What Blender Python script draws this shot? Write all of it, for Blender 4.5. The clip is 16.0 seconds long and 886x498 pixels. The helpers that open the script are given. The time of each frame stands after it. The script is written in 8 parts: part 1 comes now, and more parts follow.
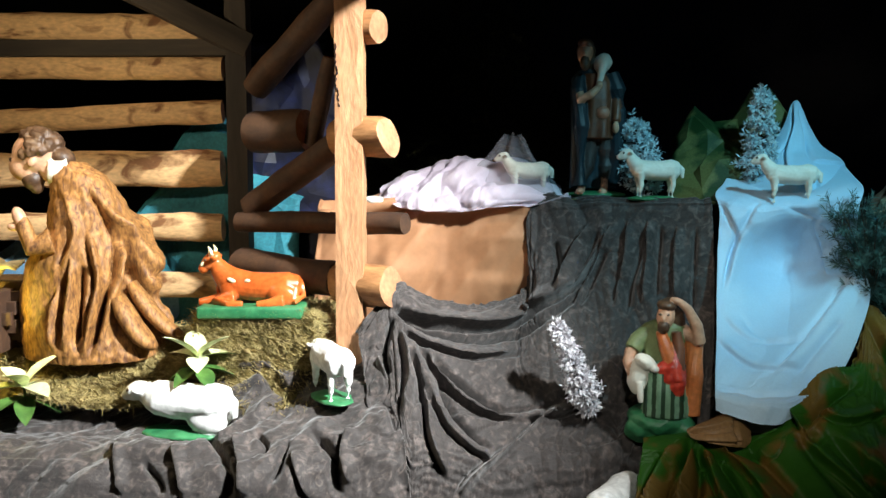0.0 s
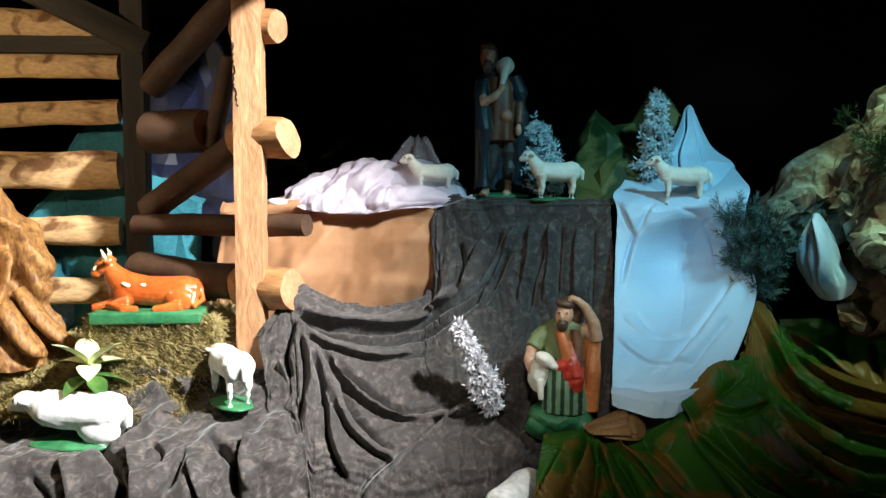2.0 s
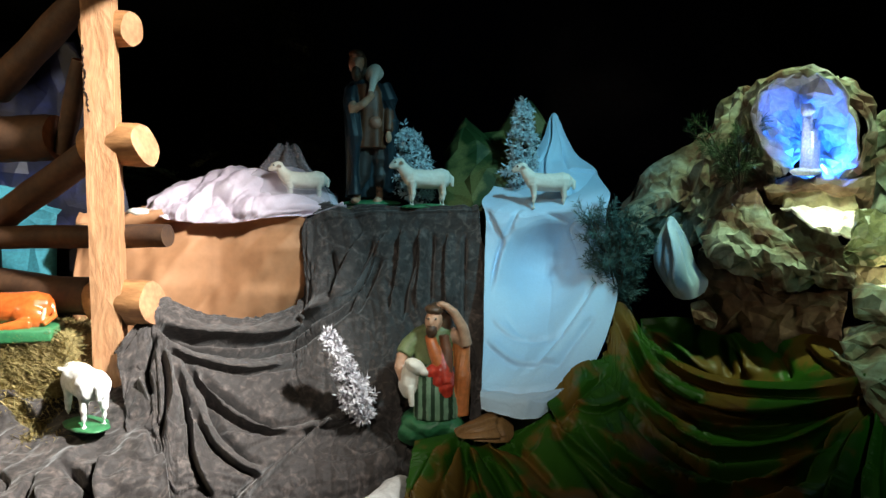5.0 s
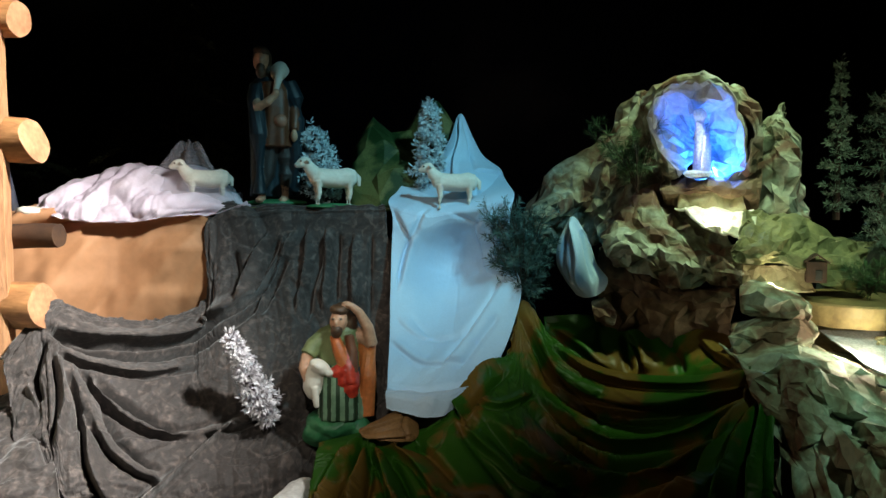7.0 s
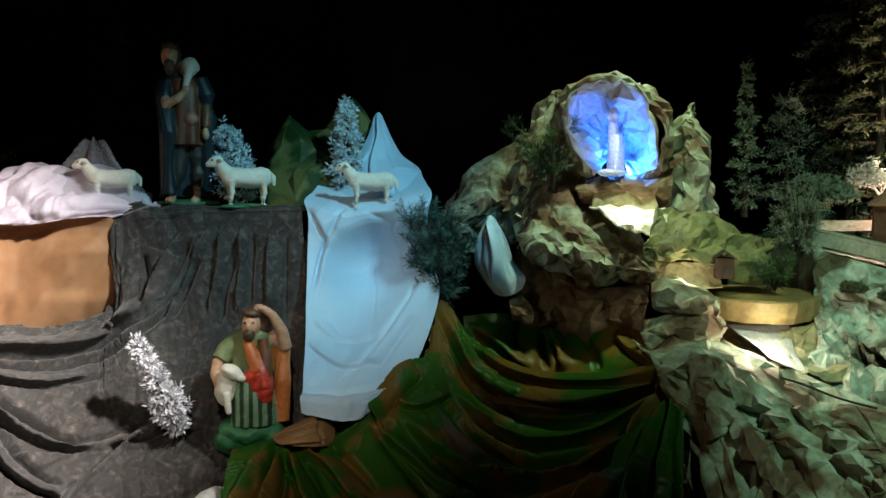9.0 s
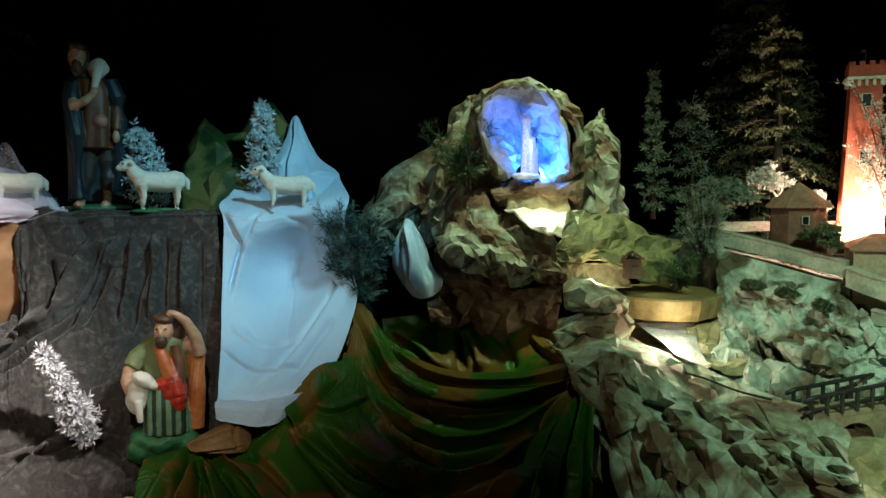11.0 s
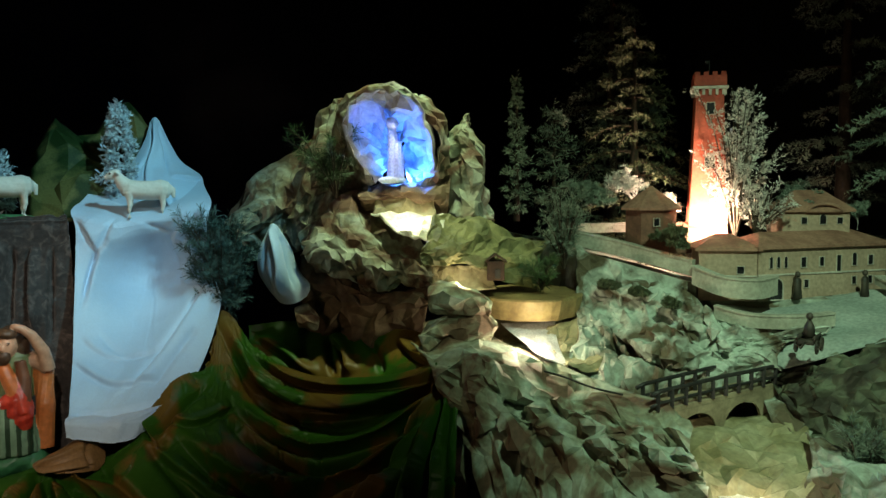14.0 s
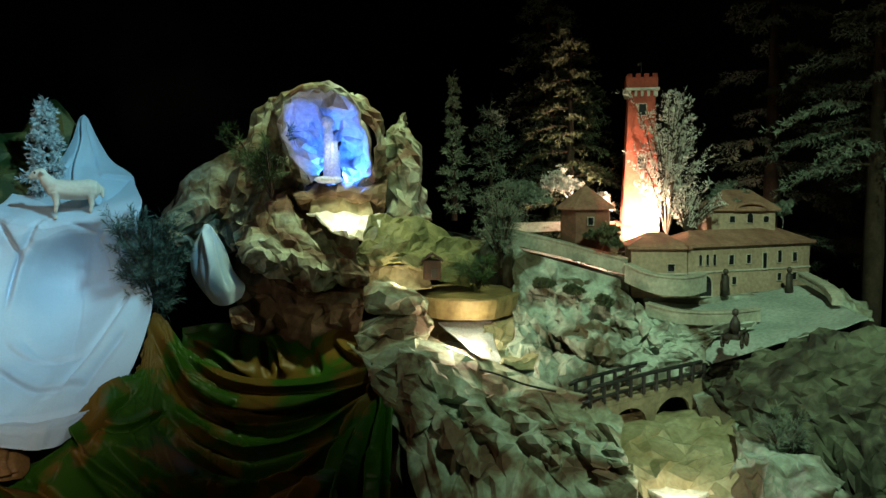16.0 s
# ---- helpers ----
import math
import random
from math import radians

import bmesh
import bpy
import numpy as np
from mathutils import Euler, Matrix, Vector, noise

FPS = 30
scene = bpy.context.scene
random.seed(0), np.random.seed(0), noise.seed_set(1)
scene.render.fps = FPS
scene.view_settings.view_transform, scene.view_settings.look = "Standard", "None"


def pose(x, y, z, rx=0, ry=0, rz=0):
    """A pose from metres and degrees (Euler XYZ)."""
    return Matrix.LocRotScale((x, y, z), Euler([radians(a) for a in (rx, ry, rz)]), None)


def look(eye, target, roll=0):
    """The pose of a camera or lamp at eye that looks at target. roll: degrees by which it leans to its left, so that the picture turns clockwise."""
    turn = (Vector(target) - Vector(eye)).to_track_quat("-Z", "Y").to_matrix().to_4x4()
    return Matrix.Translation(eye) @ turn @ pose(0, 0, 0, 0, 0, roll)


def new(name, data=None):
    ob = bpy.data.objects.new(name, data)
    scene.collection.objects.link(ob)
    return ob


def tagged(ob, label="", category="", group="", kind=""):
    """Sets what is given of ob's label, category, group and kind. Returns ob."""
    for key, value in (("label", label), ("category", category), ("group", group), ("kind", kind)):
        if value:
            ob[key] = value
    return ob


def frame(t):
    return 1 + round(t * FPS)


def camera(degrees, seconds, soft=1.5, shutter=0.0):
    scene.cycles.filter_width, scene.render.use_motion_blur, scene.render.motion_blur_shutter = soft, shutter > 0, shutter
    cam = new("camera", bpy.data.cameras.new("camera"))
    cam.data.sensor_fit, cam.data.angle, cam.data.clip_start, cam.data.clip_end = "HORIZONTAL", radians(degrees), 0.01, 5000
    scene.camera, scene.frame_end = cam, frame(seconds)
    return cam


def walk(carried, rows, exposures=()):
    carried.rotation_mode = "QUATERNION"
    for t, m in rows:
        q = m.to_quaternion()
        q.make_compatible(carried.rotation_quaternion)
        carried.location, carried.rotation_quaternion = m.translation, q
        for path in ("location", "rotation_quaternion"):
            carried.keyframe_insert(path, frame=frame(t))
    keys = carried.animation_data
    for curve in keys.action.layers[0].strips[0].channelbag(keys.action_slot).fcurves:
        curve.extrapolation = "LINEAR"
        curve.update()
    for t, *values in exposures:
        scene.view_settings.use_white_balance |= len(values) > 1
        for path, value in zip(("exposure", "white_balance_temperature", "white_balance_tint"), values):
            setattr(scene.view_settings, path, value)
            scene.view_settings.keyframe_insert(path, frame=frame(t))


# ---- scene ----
cam = camera(58.4, 16.0)
PATH = [
    (0, (0.289, -0.522, 1.479), (0.175, 1.466, 1.294), 0.3),
    (0.5, (0.3, -0.52, 1.472), (0.22, 1.47, 1.291), 0.3),
    (1, (0.322, -0.521, 1.474), (0.291, 1.47, 1.292), 0.4),
    (1.5, (0.339, -0.52, 1.472), (0.352, 1.472, 1.293), 0.3),
    (2, (0.359, -0.522, 1.467), (0.434, 1.469, 1.296), 0.3),
    (2.5, (0.373, -0.52, 1.465), (0.495, 1.469, 1.295), 0.3),
    (3, (0.39, -0.519, 1.461), (0.554, 1.468, 1.295), 0.2),
    (3.5, (0.405, -0.522, 1.461), (0.607, 1.462, 1.299), 0.2),
    (4, (0.416, -0.522, 1.454), (0.65, 1.458, 1.299), 0.1),
    (4.2, (0.425, -0.522, 1.456), (0.681, 1.456, 1.302), 0.1),
    (6.3, (0.439, -0.526, 1.473), (0.898, 1.414, 1.313), 0.0),
    (6.5, (0.447, -0.532, 1.473), (0.922, 1.404, 1.311), 0.2),
    (7, (0.466, -0.535, 1.467), (1.014, 1.382, 1.314), 0.2),
    (7.5, (0.464, -0.533, 1.472), (1.046, 1.373, 1.316), 0.1),
    (8, (0.492, -0.499, 1.476), (1.12, 1.392, 1.309), 0.1),
    (8.5, (0.506, -0.524, 1.473), (1.171, 1.356, 1.313), 0.1),
    (9, (0.522, -0.526, 1.469), (1.231, 1.337, 1.313), 0.0),
    (9.5, (0.54, -0.534, 1.469), (1.283, 1.316, 1.314), -0.1),
    (11.8, (0.56, -0.573, 1.471), (1.503, 1.184, 1.324), -0.1),
    (12, (0.566, -0.575, 1.472), (1.526, 1.174, 1.324), -0.1),
    (12.5, (0.576, -0.578, 1.481), (1.585, 1.142, 1.328), -0.2),
    (13, (0.587, -0.584, 1.485), (1.636, 1.112, 1.332), -0.2),
    (13.5, (0.597, -0.592, 1.485), (1.677, 1.084, 1.331), -0.3),
    (14, (0.61, -0.603, 1.492), (1.725, 1.051, 1.336), -0.3),
    (14.5, (0.616, -0.608, 1.49), (1.766, 1.021, 1.333), -0.3),
    (15, (0.654, -0.582, 1.494), (1.832, 1.026, 1.333), -0.4),
    (15.5, (0.634, -0.621, 1.491), (1.837, 0.969, 1.336), -0.4),
    (16, (0.637, -0.626, 1.491), (1.859, 0.95, 1.334), -0.3),
]
walk(cam, [(t, look(eye, target, roll)) for t, eye, target, roll in PATH], [(0.0, -0.02, 6050, 4), (4.0, -0.05, 6350, 6), (7.0, -0.24, 6500, 6), (9.5, -0.26, 6600, 7), (13.0, -0.27, 7000, 10), (16.0, -0.32, 7100, 11)])

from mathutils.bvhtree import BVHTree

# ---- light ----
world = bpy.data.worlds.new("night")
scene.world = world
world.use_nodes = True
world.node_tree.nodes["Background"].inputs[0].default_value = (0.25, 0.4, 0.5, 1)
world.node_tree.nodes["Background"].inputs[1].default_value = 0.004
scene.view_settings.exposure = 0.0


def spot(name, eye, target, watts, colour, angle=45, blend=0.6, size=0.03):
    data = bpy.data.lights.new(name, "SPOT")
    data.energy, data.color, data.spot_size, data.spot_blend, data.shadow_soft_size = watts, colour, radians(angle), blend, size
    ob = new(name, data)
    ob.matrix_basis = look(eye, target)
    return ob


def bulb(name, eye, watts, colour, size=0.012):
    data = bpy.data.lights.new(name, "POINT")
    data.energy, data.color, data.shadow_soft_size = watts, colour, size
    ob = new(name, data)
    ob.location = eye
    return ob


spot("stage_spot_white", (1.75, 0.40, 3.0), (-0.90, 1.76, 0.86), 1950, (1.0, 0.965, 0.92), 54, 1.0, 0.08)
spot("stage_spot_blue", (1.75, 0.35, 2.9), (1.06, 2.20, 1.36), 185, (0.36, 0.84, 1.0), 37, 1.0)
spot("stage_spot_green", (1.65, -0.55, 2.7), (2.75, 0.85, 1.10), 200, (0.60, 1.0, 0.68), 56, 1.0)
spot("stage_spot_warm", (2.0, 1.25, 3.2), (2.03, 1.80, 1.35), 185, (0.76, 1.0, 0.60), 37, 1.0)
# added fill, no such lamp seen: brightens the shepherds and the tied camouflage cloth
spot("fill_spot_front", (0.2, -1.6, 3.1), (0.95, 1.92, 1.02), 230, (1.0, 0.92, 0.80), 20, 1.0)
bulb("stable_lamp", (-1.12, 1.56, 1.90), 16, (1.0, 0.78, 0.5), 0.03)
bulb("crib_lamp", (-1.33, 1.86, 1.06), 3.0, (1.0, 0.75, 0.1), 0.02)
bulb("grotto_lamp", (2.036, 1.742, 1.535), 8.0, (0.02, 0.15, 1.0), 0.006)
# added unseen fill hanging in front of the jet to whiten it
bulb("fountain_fill", (1.936, 1.667, 1.615), 0.5, (0.75, 0.85, 1.0), 0.004)
bulb("cascade_lamp", (1.954, 1.581, 1.388), 0.7, (1.0, 0.90, 0.58), 0.006)
bulb("cascade_lamp_low", (2.025, 1.399, 1.197), 0.35, (1.0, 0.88, 0.55), 0.006)
bulb("pool_lamp", (2.143, 1.191, 1.043), 2.6, (1.0, 0.92, 0.66))
bulb("stream_lamp", (2.215, 0.477, 0.776), 0.9, (1.0, 0.95, 0.75), 0.006)
spot("tower_lamp", (2.84, 1.08, 1.345), (2.98, 1.26, 1.42), 46, (1.0, 0.74, 0.56), 125, 0.6, 0.012)
# added fill that carries the tower lamp's glare on to the trees beside it
bulb("tree_fill", (2.864, 1.314, 1.375), 4, (1.0, 0.76, 0.6), 0.008)

# ---- materials ----


def mat(name, a, b, rough=0.7, scale=8.0, fine=60.0, bump=0.15, metal=0.0, sheen=0.0, spec=0.5, sharp=(0.35, 0.65), mix3=None, stretch=(1, 1, 1), coat=0.0, trans=0.0, warp=0.0, grain=(0.78, 1.18), crinkle=0.0):
    """Two colours mixed by a noise in the object's metres, a fine grain and a bump."""
    m = bpy.data.materials.new(name)
    m.use_nodes = True
    n, l = m.node_tree.nodes, m.node_tree.links
    bs = n["Principled BSDF"]
    co = n.new("ShaderNodeTexCoord")
    mp = n.new("ShaderNodeMapping")
    mp.inputs["Scale"].default_value = stretch
    l.new(co.outputs["Object"], mp.inputs["Vector"])
    t1 = n.new("ShaderNodeTexNoise")
    t1.inputs["Scale"].default_value, t1.inputs["Detail"].default_value = scale, 7
    t1.inputs["Distortion"].default_value = warp
    t2 = n.new("ShaderNodeTexNoise")
    t2.inputs["Scale"].default_value, t2.inputs["Detail"].default_value = fine, 4
    for t in (t1, t2):
        l.new(mp.outputs[0], t.inputs["Vector"])
    ramp = n.new("ShaderNodeValToRGB")
    ramp.color_ramp.elements[0].position, ramp.color_ramp.elements[1].position = sharp
    ramp.color_ramp.elements[0].color, ramp.color_ramp.elements[1].color = (*a, 1), (*b, 1)
    if mix3:
        e = ramp.color_ramp.elements.new((sharp[0] + sharp[1]) / 2)
        e.color = (*mix3, 1)
    l.new(t1.outputs["Fac"], ramp.inputs[0])
    mr = n.new("ShaderNodeMapRange")
    mr.inputs[1].default_value, mr.inputs[2].default_value, mr.inputs[3].default_value, mr.inputs[4].default_value = 0.3, 0.7, *grain
    l.new(t2.outputs["Fac"], mr.inputs[0])
    mul = n.new("ShaderNodeMix")
    mul.data_type, mul.blend_type = "RGBA", "MULTIPLY"
    mul.inputs[0].default_value = 1.0
    l.new(ramp.outputs[0], mul.inputs[6])
    l.new(mr.outputs[0], mul.inputs[7])
    l.new(mul.outputs[2], bs.inputs["Base Color"])
    bs.inputs["Roughness"].default_value, bs.inputs["Metallic"].default_value = rough, metal
    bs.inputs["Specular IOR Level"].default_value = spec
    bs.inputs["Coat Weight"].default_value = coat
    if sheen:
        bs.inputs["Sheen Weight"].default_value, bs.inputs["Sheen Roughness"].default_value = sheen, 0.55
    if bump:
        bp = n.new("ShaderNodeBump")
        bp.inputs["Strength"].default_value, bp.inputs["Distance"].default_value = bump, 0.004
        l.new(t2.outputs["Fac"], bp.inputs["Height"])
        l.new(bp.outputs[0], bs.inputs["Normal"])
        if crinkle:
            vo, b2 = n.new("ShaderNodeTexVoronoi"), n.new("ShaderNodeBump")
            vo.inputs["Scale"].default_value = crinkle
            wob = n.new("ShaderNodeVectorMath")
            wob.operation = "MULTIPLY_ADD"
            wob.inputs[1].default_value = (0.06, 0.06, 0.06)
            l.new(t1.outputs["Color"], wob.inputs[0])
            l.new(mp.outputs[0], wob.inputs[2])
            l.new(wob.outputs[0], vo.inputs["Vector"])
            b2.inputs["Strength"].default_value, b2.inputs["Distance"].default_value = 0.4, 0.35 / crinkle
            l.new(vo.outputs["Distance"], b2.inputs["Height"])
            l.new(bp.outputs[0], b2.inputs["Normal"])
            l.new(b2.outputs[0], bs.inputs["Normal"])
    if trans:
        tr = n.new("ShaderNodeBsdfTranslucent")
        l.new(mul.outputs[2], tr.inputs["Color"])
        mx = n.new("ShaderNodeMixShader")
        mx.inputs[0].default_value = trans
        l.new(bs.outputs[0], mx.inputs[1])
        l.new(tr.outputs[0], mx.inputs[2])
        l.new(mx.outputs[0], n["Material Output"].inputs["Surface"])
    return m


# the pale flecks put highlights of the crushed pile into the colour
VELVET = mat("crushed_grey_velvet", (0.022, 0.0155, 0.0135), (0.105, 0.080, 0.070), 0.72, 30, 90, 0.5, sheen=0.28, sharp=(0.50, 0.74), warp=1.2, grain=(0.6, 1.4))
PAPER = mat("kraft_paper", (0.35, 0.165, 0.075), (0.45, 0.225, 0.108), 0.75, 3, 40, 0.06, grain=(0.92, 1.06))
ROCKPAPER = mat("painted_rock_paper", (0.15, 0.085, 0.055), (0.44, 0.50, 0.42), 0.75, 5.5, 60, 0.2, sharp=(0.40, 0.60), mix3=(0.27, 0.27, 0.19), warp=1.6)
CLIFF = mat("dark_green_rock_paper", (0.035, 0.032, 0.022), (0.15, 0.17, 0.11), 0.8, 6, 55, 0.3, sharp=(0.40, 0.65), warp=1.4)
ROCKDARK = mat("brown_rock_paper", (0.10, 0.055, 0.035), (0.30, 0.22, 0.14), 0.8, 6, 55, 0.3, sharp=(0.36, 0.7), warp=1.2)
GROTTO = mat("grotto_paper", (0.34, 0.34, 0.32), (0.5, 0.5, 0.48), 0.7, 9, 60, 0.2)
CREAMROCK = mat("cream_cascade_plaster", (0.26, 0.22, 0.11), (0.42, 0.38, 0.24), 0.55, 12, 70, 0.3)
MOSSROCK = mat("moss_green_plaster", (0.10, 0.11, 0.05), (0.30, 0.28, 0.13), 0.6, 10, 70, 0.3)
# the dark brown patches also hold shadow of the slope's creases as colour
SNOWROCK = mat("pale_snow_dusted_paper", (0.11, 0.085, 0.05), (0.48, 0.54, 0.47), 0.8, 6, 60, 0.2, sharp=(0.42, 0.58), warp=1.2)
BLUESATIN = mat("pale_blue_satin", (0.42, 0.60, 0.78), (0.50, 0.68, 0.84), 0.55, 4, 150, 0.03, sheen=0.3, grain=(0.97, 1.03))
CAMO = mat("green_brown_camouflage_satin", (0.024, 0.092, 0.007), (0.135, 0.082, 0.015), 0.42, 4.5, 160, 0.03, sharp=(0.485, 0.535), spec=0.22, grain=(0.95, 1.05))
OLIVE = mat("olive_cloth", (0.016, 0.045, 0.008), (0.15, 0.15, 0.045), 0.6, 6, 150, 0.05, sharp=(0.46, 0.54))
BOX = mat("dark_wood_board", (0.03, 0.025, 0.02), (0.06, 0.05, 0.04), 0.8, 6, 40, 0.1)
BLACK = mat("dark_hall_paint", (0.01, 0.012, 0.012), (0.02, 0.022, 0.022), 0.9, 2, 20, 0.05)
TIMBER = mat("planed_pine", (0.33, 0.15, 0.065), (0.46, 0.245, 0.12), 0.7, 20, 90, 0.4, stretch=(1, 1, 0.3), sharp=(0.28, 0.7), warp=1.0, crinkle=14.0)
LOG = mat("peeled_log", (0.19, 0.082, 0.028), (0.64, 0.40, 0.19), 0.72, 13, 90, 0.4, stretch=(0.42, 1, 1), sharp=(0.37, 0.50), warp=1.4)
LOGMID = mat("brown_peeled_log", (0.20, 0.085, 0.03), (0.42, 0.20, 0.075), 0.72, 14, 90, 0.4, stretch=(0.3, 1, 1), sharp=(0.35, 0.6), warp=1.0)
# darker than the other logs: the shade inside the stable is in this colour
LOGDARK = mat("shade_dark_brown_wood", (0.032, 0.013, 0.0055), (0.07, 0.031, 0.012), 0.75, 10, 60, 0.4)
LOGCUT = mat("sawn_log_end", (0.30, 0.13, 0.06), (0.42, 0.22, 0.11), 0.75, 14, 60, 0.2)
OLDWOOD = mat("grey_weathered_wood", (0.022, 0.016, 0.011), (0.055, 0.040, 0.027), 0.8, 10, 60, 0.3, stretch=(1, 1, 0.15))

# ---- building tools ----
ZERO = Matrix.Identity(4)


def link_bm(name, bm, material, smooth=True):
    me = bpy.data.meshes.new(name)
    bm.to_mesh(me)
    bm.free()
    for m in material if isinstance(material, (list, tuple)) else [material]:
        me.materials.append(m)
    if smooth:
        me.shade_smooth()
    else:
        me.shade_flat()
    return new(name, me)


def part(name, bm, material, parent, label="", smooth=True):
    ob = link_bm(name, bm, material, smooth)
    ob.parent = parent
    if label:
        ob["label"] = label
    return ob


def base(name, label, category, place=(0, 0, 0), turn=0.0, group="", kind=""):
    ob = new(name)
    ob.matrix_basis = pose(*place, 0, 0, turn)
    ob.empty_display_size = 0.05
    return tagged(ob, label, category, group, kind)


def catmull(p, t):
    """A point of the smooth line through the rows p at t in 0..1."""
    n = len(p) - 1
    x = min(max(t * n, 0), n - 1e-9)
    i = int(x)
    f = x - i
    a, b, c, d = p[max(i - 1, 0)], p[i], p[i + 1], p[min(i + 2, n)]
    return 0.5 * ((2 * b) + (c - a) * f + (2 * a - 5 * b + 4 * c - d) * f * f + (3 * b - a - 3 * c + d) * f**3)


def surface(rows, nu, nv):
    """A grid (nv + 1, nu + 1, 3) of points on the smooth sheet through rows of points."""
    rows = [np.array([catmull(np.array(r, float), u / nu) for u in range(nu + 1)]) for r in rows]
    stack = np.array(rows)
    return np.array([catmull(stack, v / nv) for v in range(nv + 1)])


def normals(g):
    du, dv = np.gradient(g, axis=1), np.gradient(g, axis=0)
    n = np.cross(dv, du)
    return n / np.maximum(np.linalg.norm(n, axis=2, keepdims=True), 1e-9)


def grid_mesh(name, g, material, thick=0.0):
    """A smooth sheet from a grid of points."""
    h, w = g.shape[:2]
    faces = [((y + 1) * w + x, (y + 1) * w + x + 1, y * w + x + 1, y * w + x) for y in range(h - 1) for x in range(w - 1)]
    me = bpy.data.meshes.new(name)
    me.from_pydata(g.reshape(-1, 3).tolist(), [], faces)
    me.materials.append(material)
    me.shade_smooth()
    ob = new(name, me)
    if thick:
        mod = ob.modifiers.new("thickness", "SOLIDIFY")
        mod.thickness, mod.offset = thick, -1
    return ob


def lattice(h, w, step, rng, tall=1.0):
    """Random heights on a coarse lattice, joined by straight lines: the creases of crumpled paper."""
    ch, cw = max(int(h / step / tall) + 3, 3), max(int(w / step) + 3, 3)
    r = rng.uniform(-1, 1, (ch, cw))
    y, x = np.mgrid[0:h, 0:w] / np.array([step * tall, step])[:, None, None] + rng.rand(2)[:, None, None]
    i, j = y.astype(int), x.astype(int)
    fy, fx = y - i, x - j
    a, b, c, d = r[i, j], r[i, j + 1], r[i + 1, j], r[i + 1, j + 1]
    low = a + (b - a) * fx + (c - a) * fy
    high = d + (c - d) * (1 - fx) + (b - d) * (1 - fy)
    return np.where(fx + fy < 1, low, high)


def crumpled(name, rows, material, amp=0.02, seed=0, facet=0.02, thick=0.004, folds=()):
    """A sheet of crumpled paper: uneven flat facets with sharp creases, on a smooth sheet through rows of points."""
    rng = np.random.RandomState(seed)
    base_grid = surface(rows, 24, 24)
    wide = np.linalg.norm(np.diff(base_grid, axis=1), axis=2).sum(1).mean()
    high = np.linalg.norm(np.diff(base_grid, axis=0), axis=2).sum(0).mean()
    nu, nv = min(max(int(wide / facet), 4), 90), min(max(int(high / facet), 4), 90)
    fine = surface(rows, nu * 8, nv * 8)
    j, i = np.mgrid[0:nv + 1, 0:nu + 1] * 8
    inside = np.ones(i.shape)
    inside[0, :] = inside[-1, :] = inside[:, 0] = inside[:, -1] = 0
    i = np.clip(i + (rng.uniform(-3.2, 3.2, i.shape) * inside).round().astype(int), 0, nu * 8)
    j = np.clip(j + (rng.uniform(-3.2, 3.2, j.shape) * inside).round().astype(int), 0, nv * 8)
    side = normals(fine)
    g, n = fine[j, i], side[j, i]
    h, w = g.shape[:2]
    off = amp * (1.7 * lattice(h, w, 4.2, rng) + 1.3 * lattice(h, w, 2.1, rng) + rng.uniform(-0.8, 0.8, (h, w)))
    g = g + n * off[..., None]
    # each facet is split once more, with faint creases
    h2, w2 = h * 2 - 1, w * 2 - 1
    big = np.zeros((h2, w2, 3))
    big[::2, ::2] = g
    big[::2, 1::2] = (g[:, 1:] + g[:, :-1]) / 2
    big[1::2, ::2] = (g[1:] + g[:-1]) / 2
    turn = rng.rand(h - 1, w - 1) < 0.5
    big[1::2, 1::2] = np.where(turn[..., None], (g[1:, 1:] + g[:-1, :-1]) / 2, (g[1:, :-1] + g[:-1, 1:]) / 2)
    big += normals(big) * (amp * rng.uniform(-0.13, 0.13, (h2, w2)))[..., None]
    if folds:
        lift, drop = strokes(big, folds, normals(big))
        big = big + normals(big) * lift[..., None] + drop
    faces = []
    for y in range(h2 - 1):
        for x in range(w2 - 1):
            a, b, c, d = y * w2 + x, y * w2 + x + 1, (y + 1) * w2 + x + 1, (y + 1) * w2 + x
            if turn[y // 2, x // 2]:
                faces += [(c, b, a), (d, c, a)]
            else:
                faces += [(d, b, a), (d, c, b)]
    me = bpy.data.meshes.new(name)
    me.from_pydata(big.reshape(-1, 3).tolist(), [], faces)
    me.materials.append(material)
    me.shade_smooth()
    me.set_sharp_from_angle(angle=radians(11))
    ob = new(name, me)
    if thick:
        mod = ob.modifiers.new("thickness", "SOLIDIFY")
        mod.thickness, mod.offset = thick, -1
    return ob


def ridge(x):
    """Folds with round backs and sharp valleys, 0..1."""
    return abs(math.sin(x)) ** 0.75


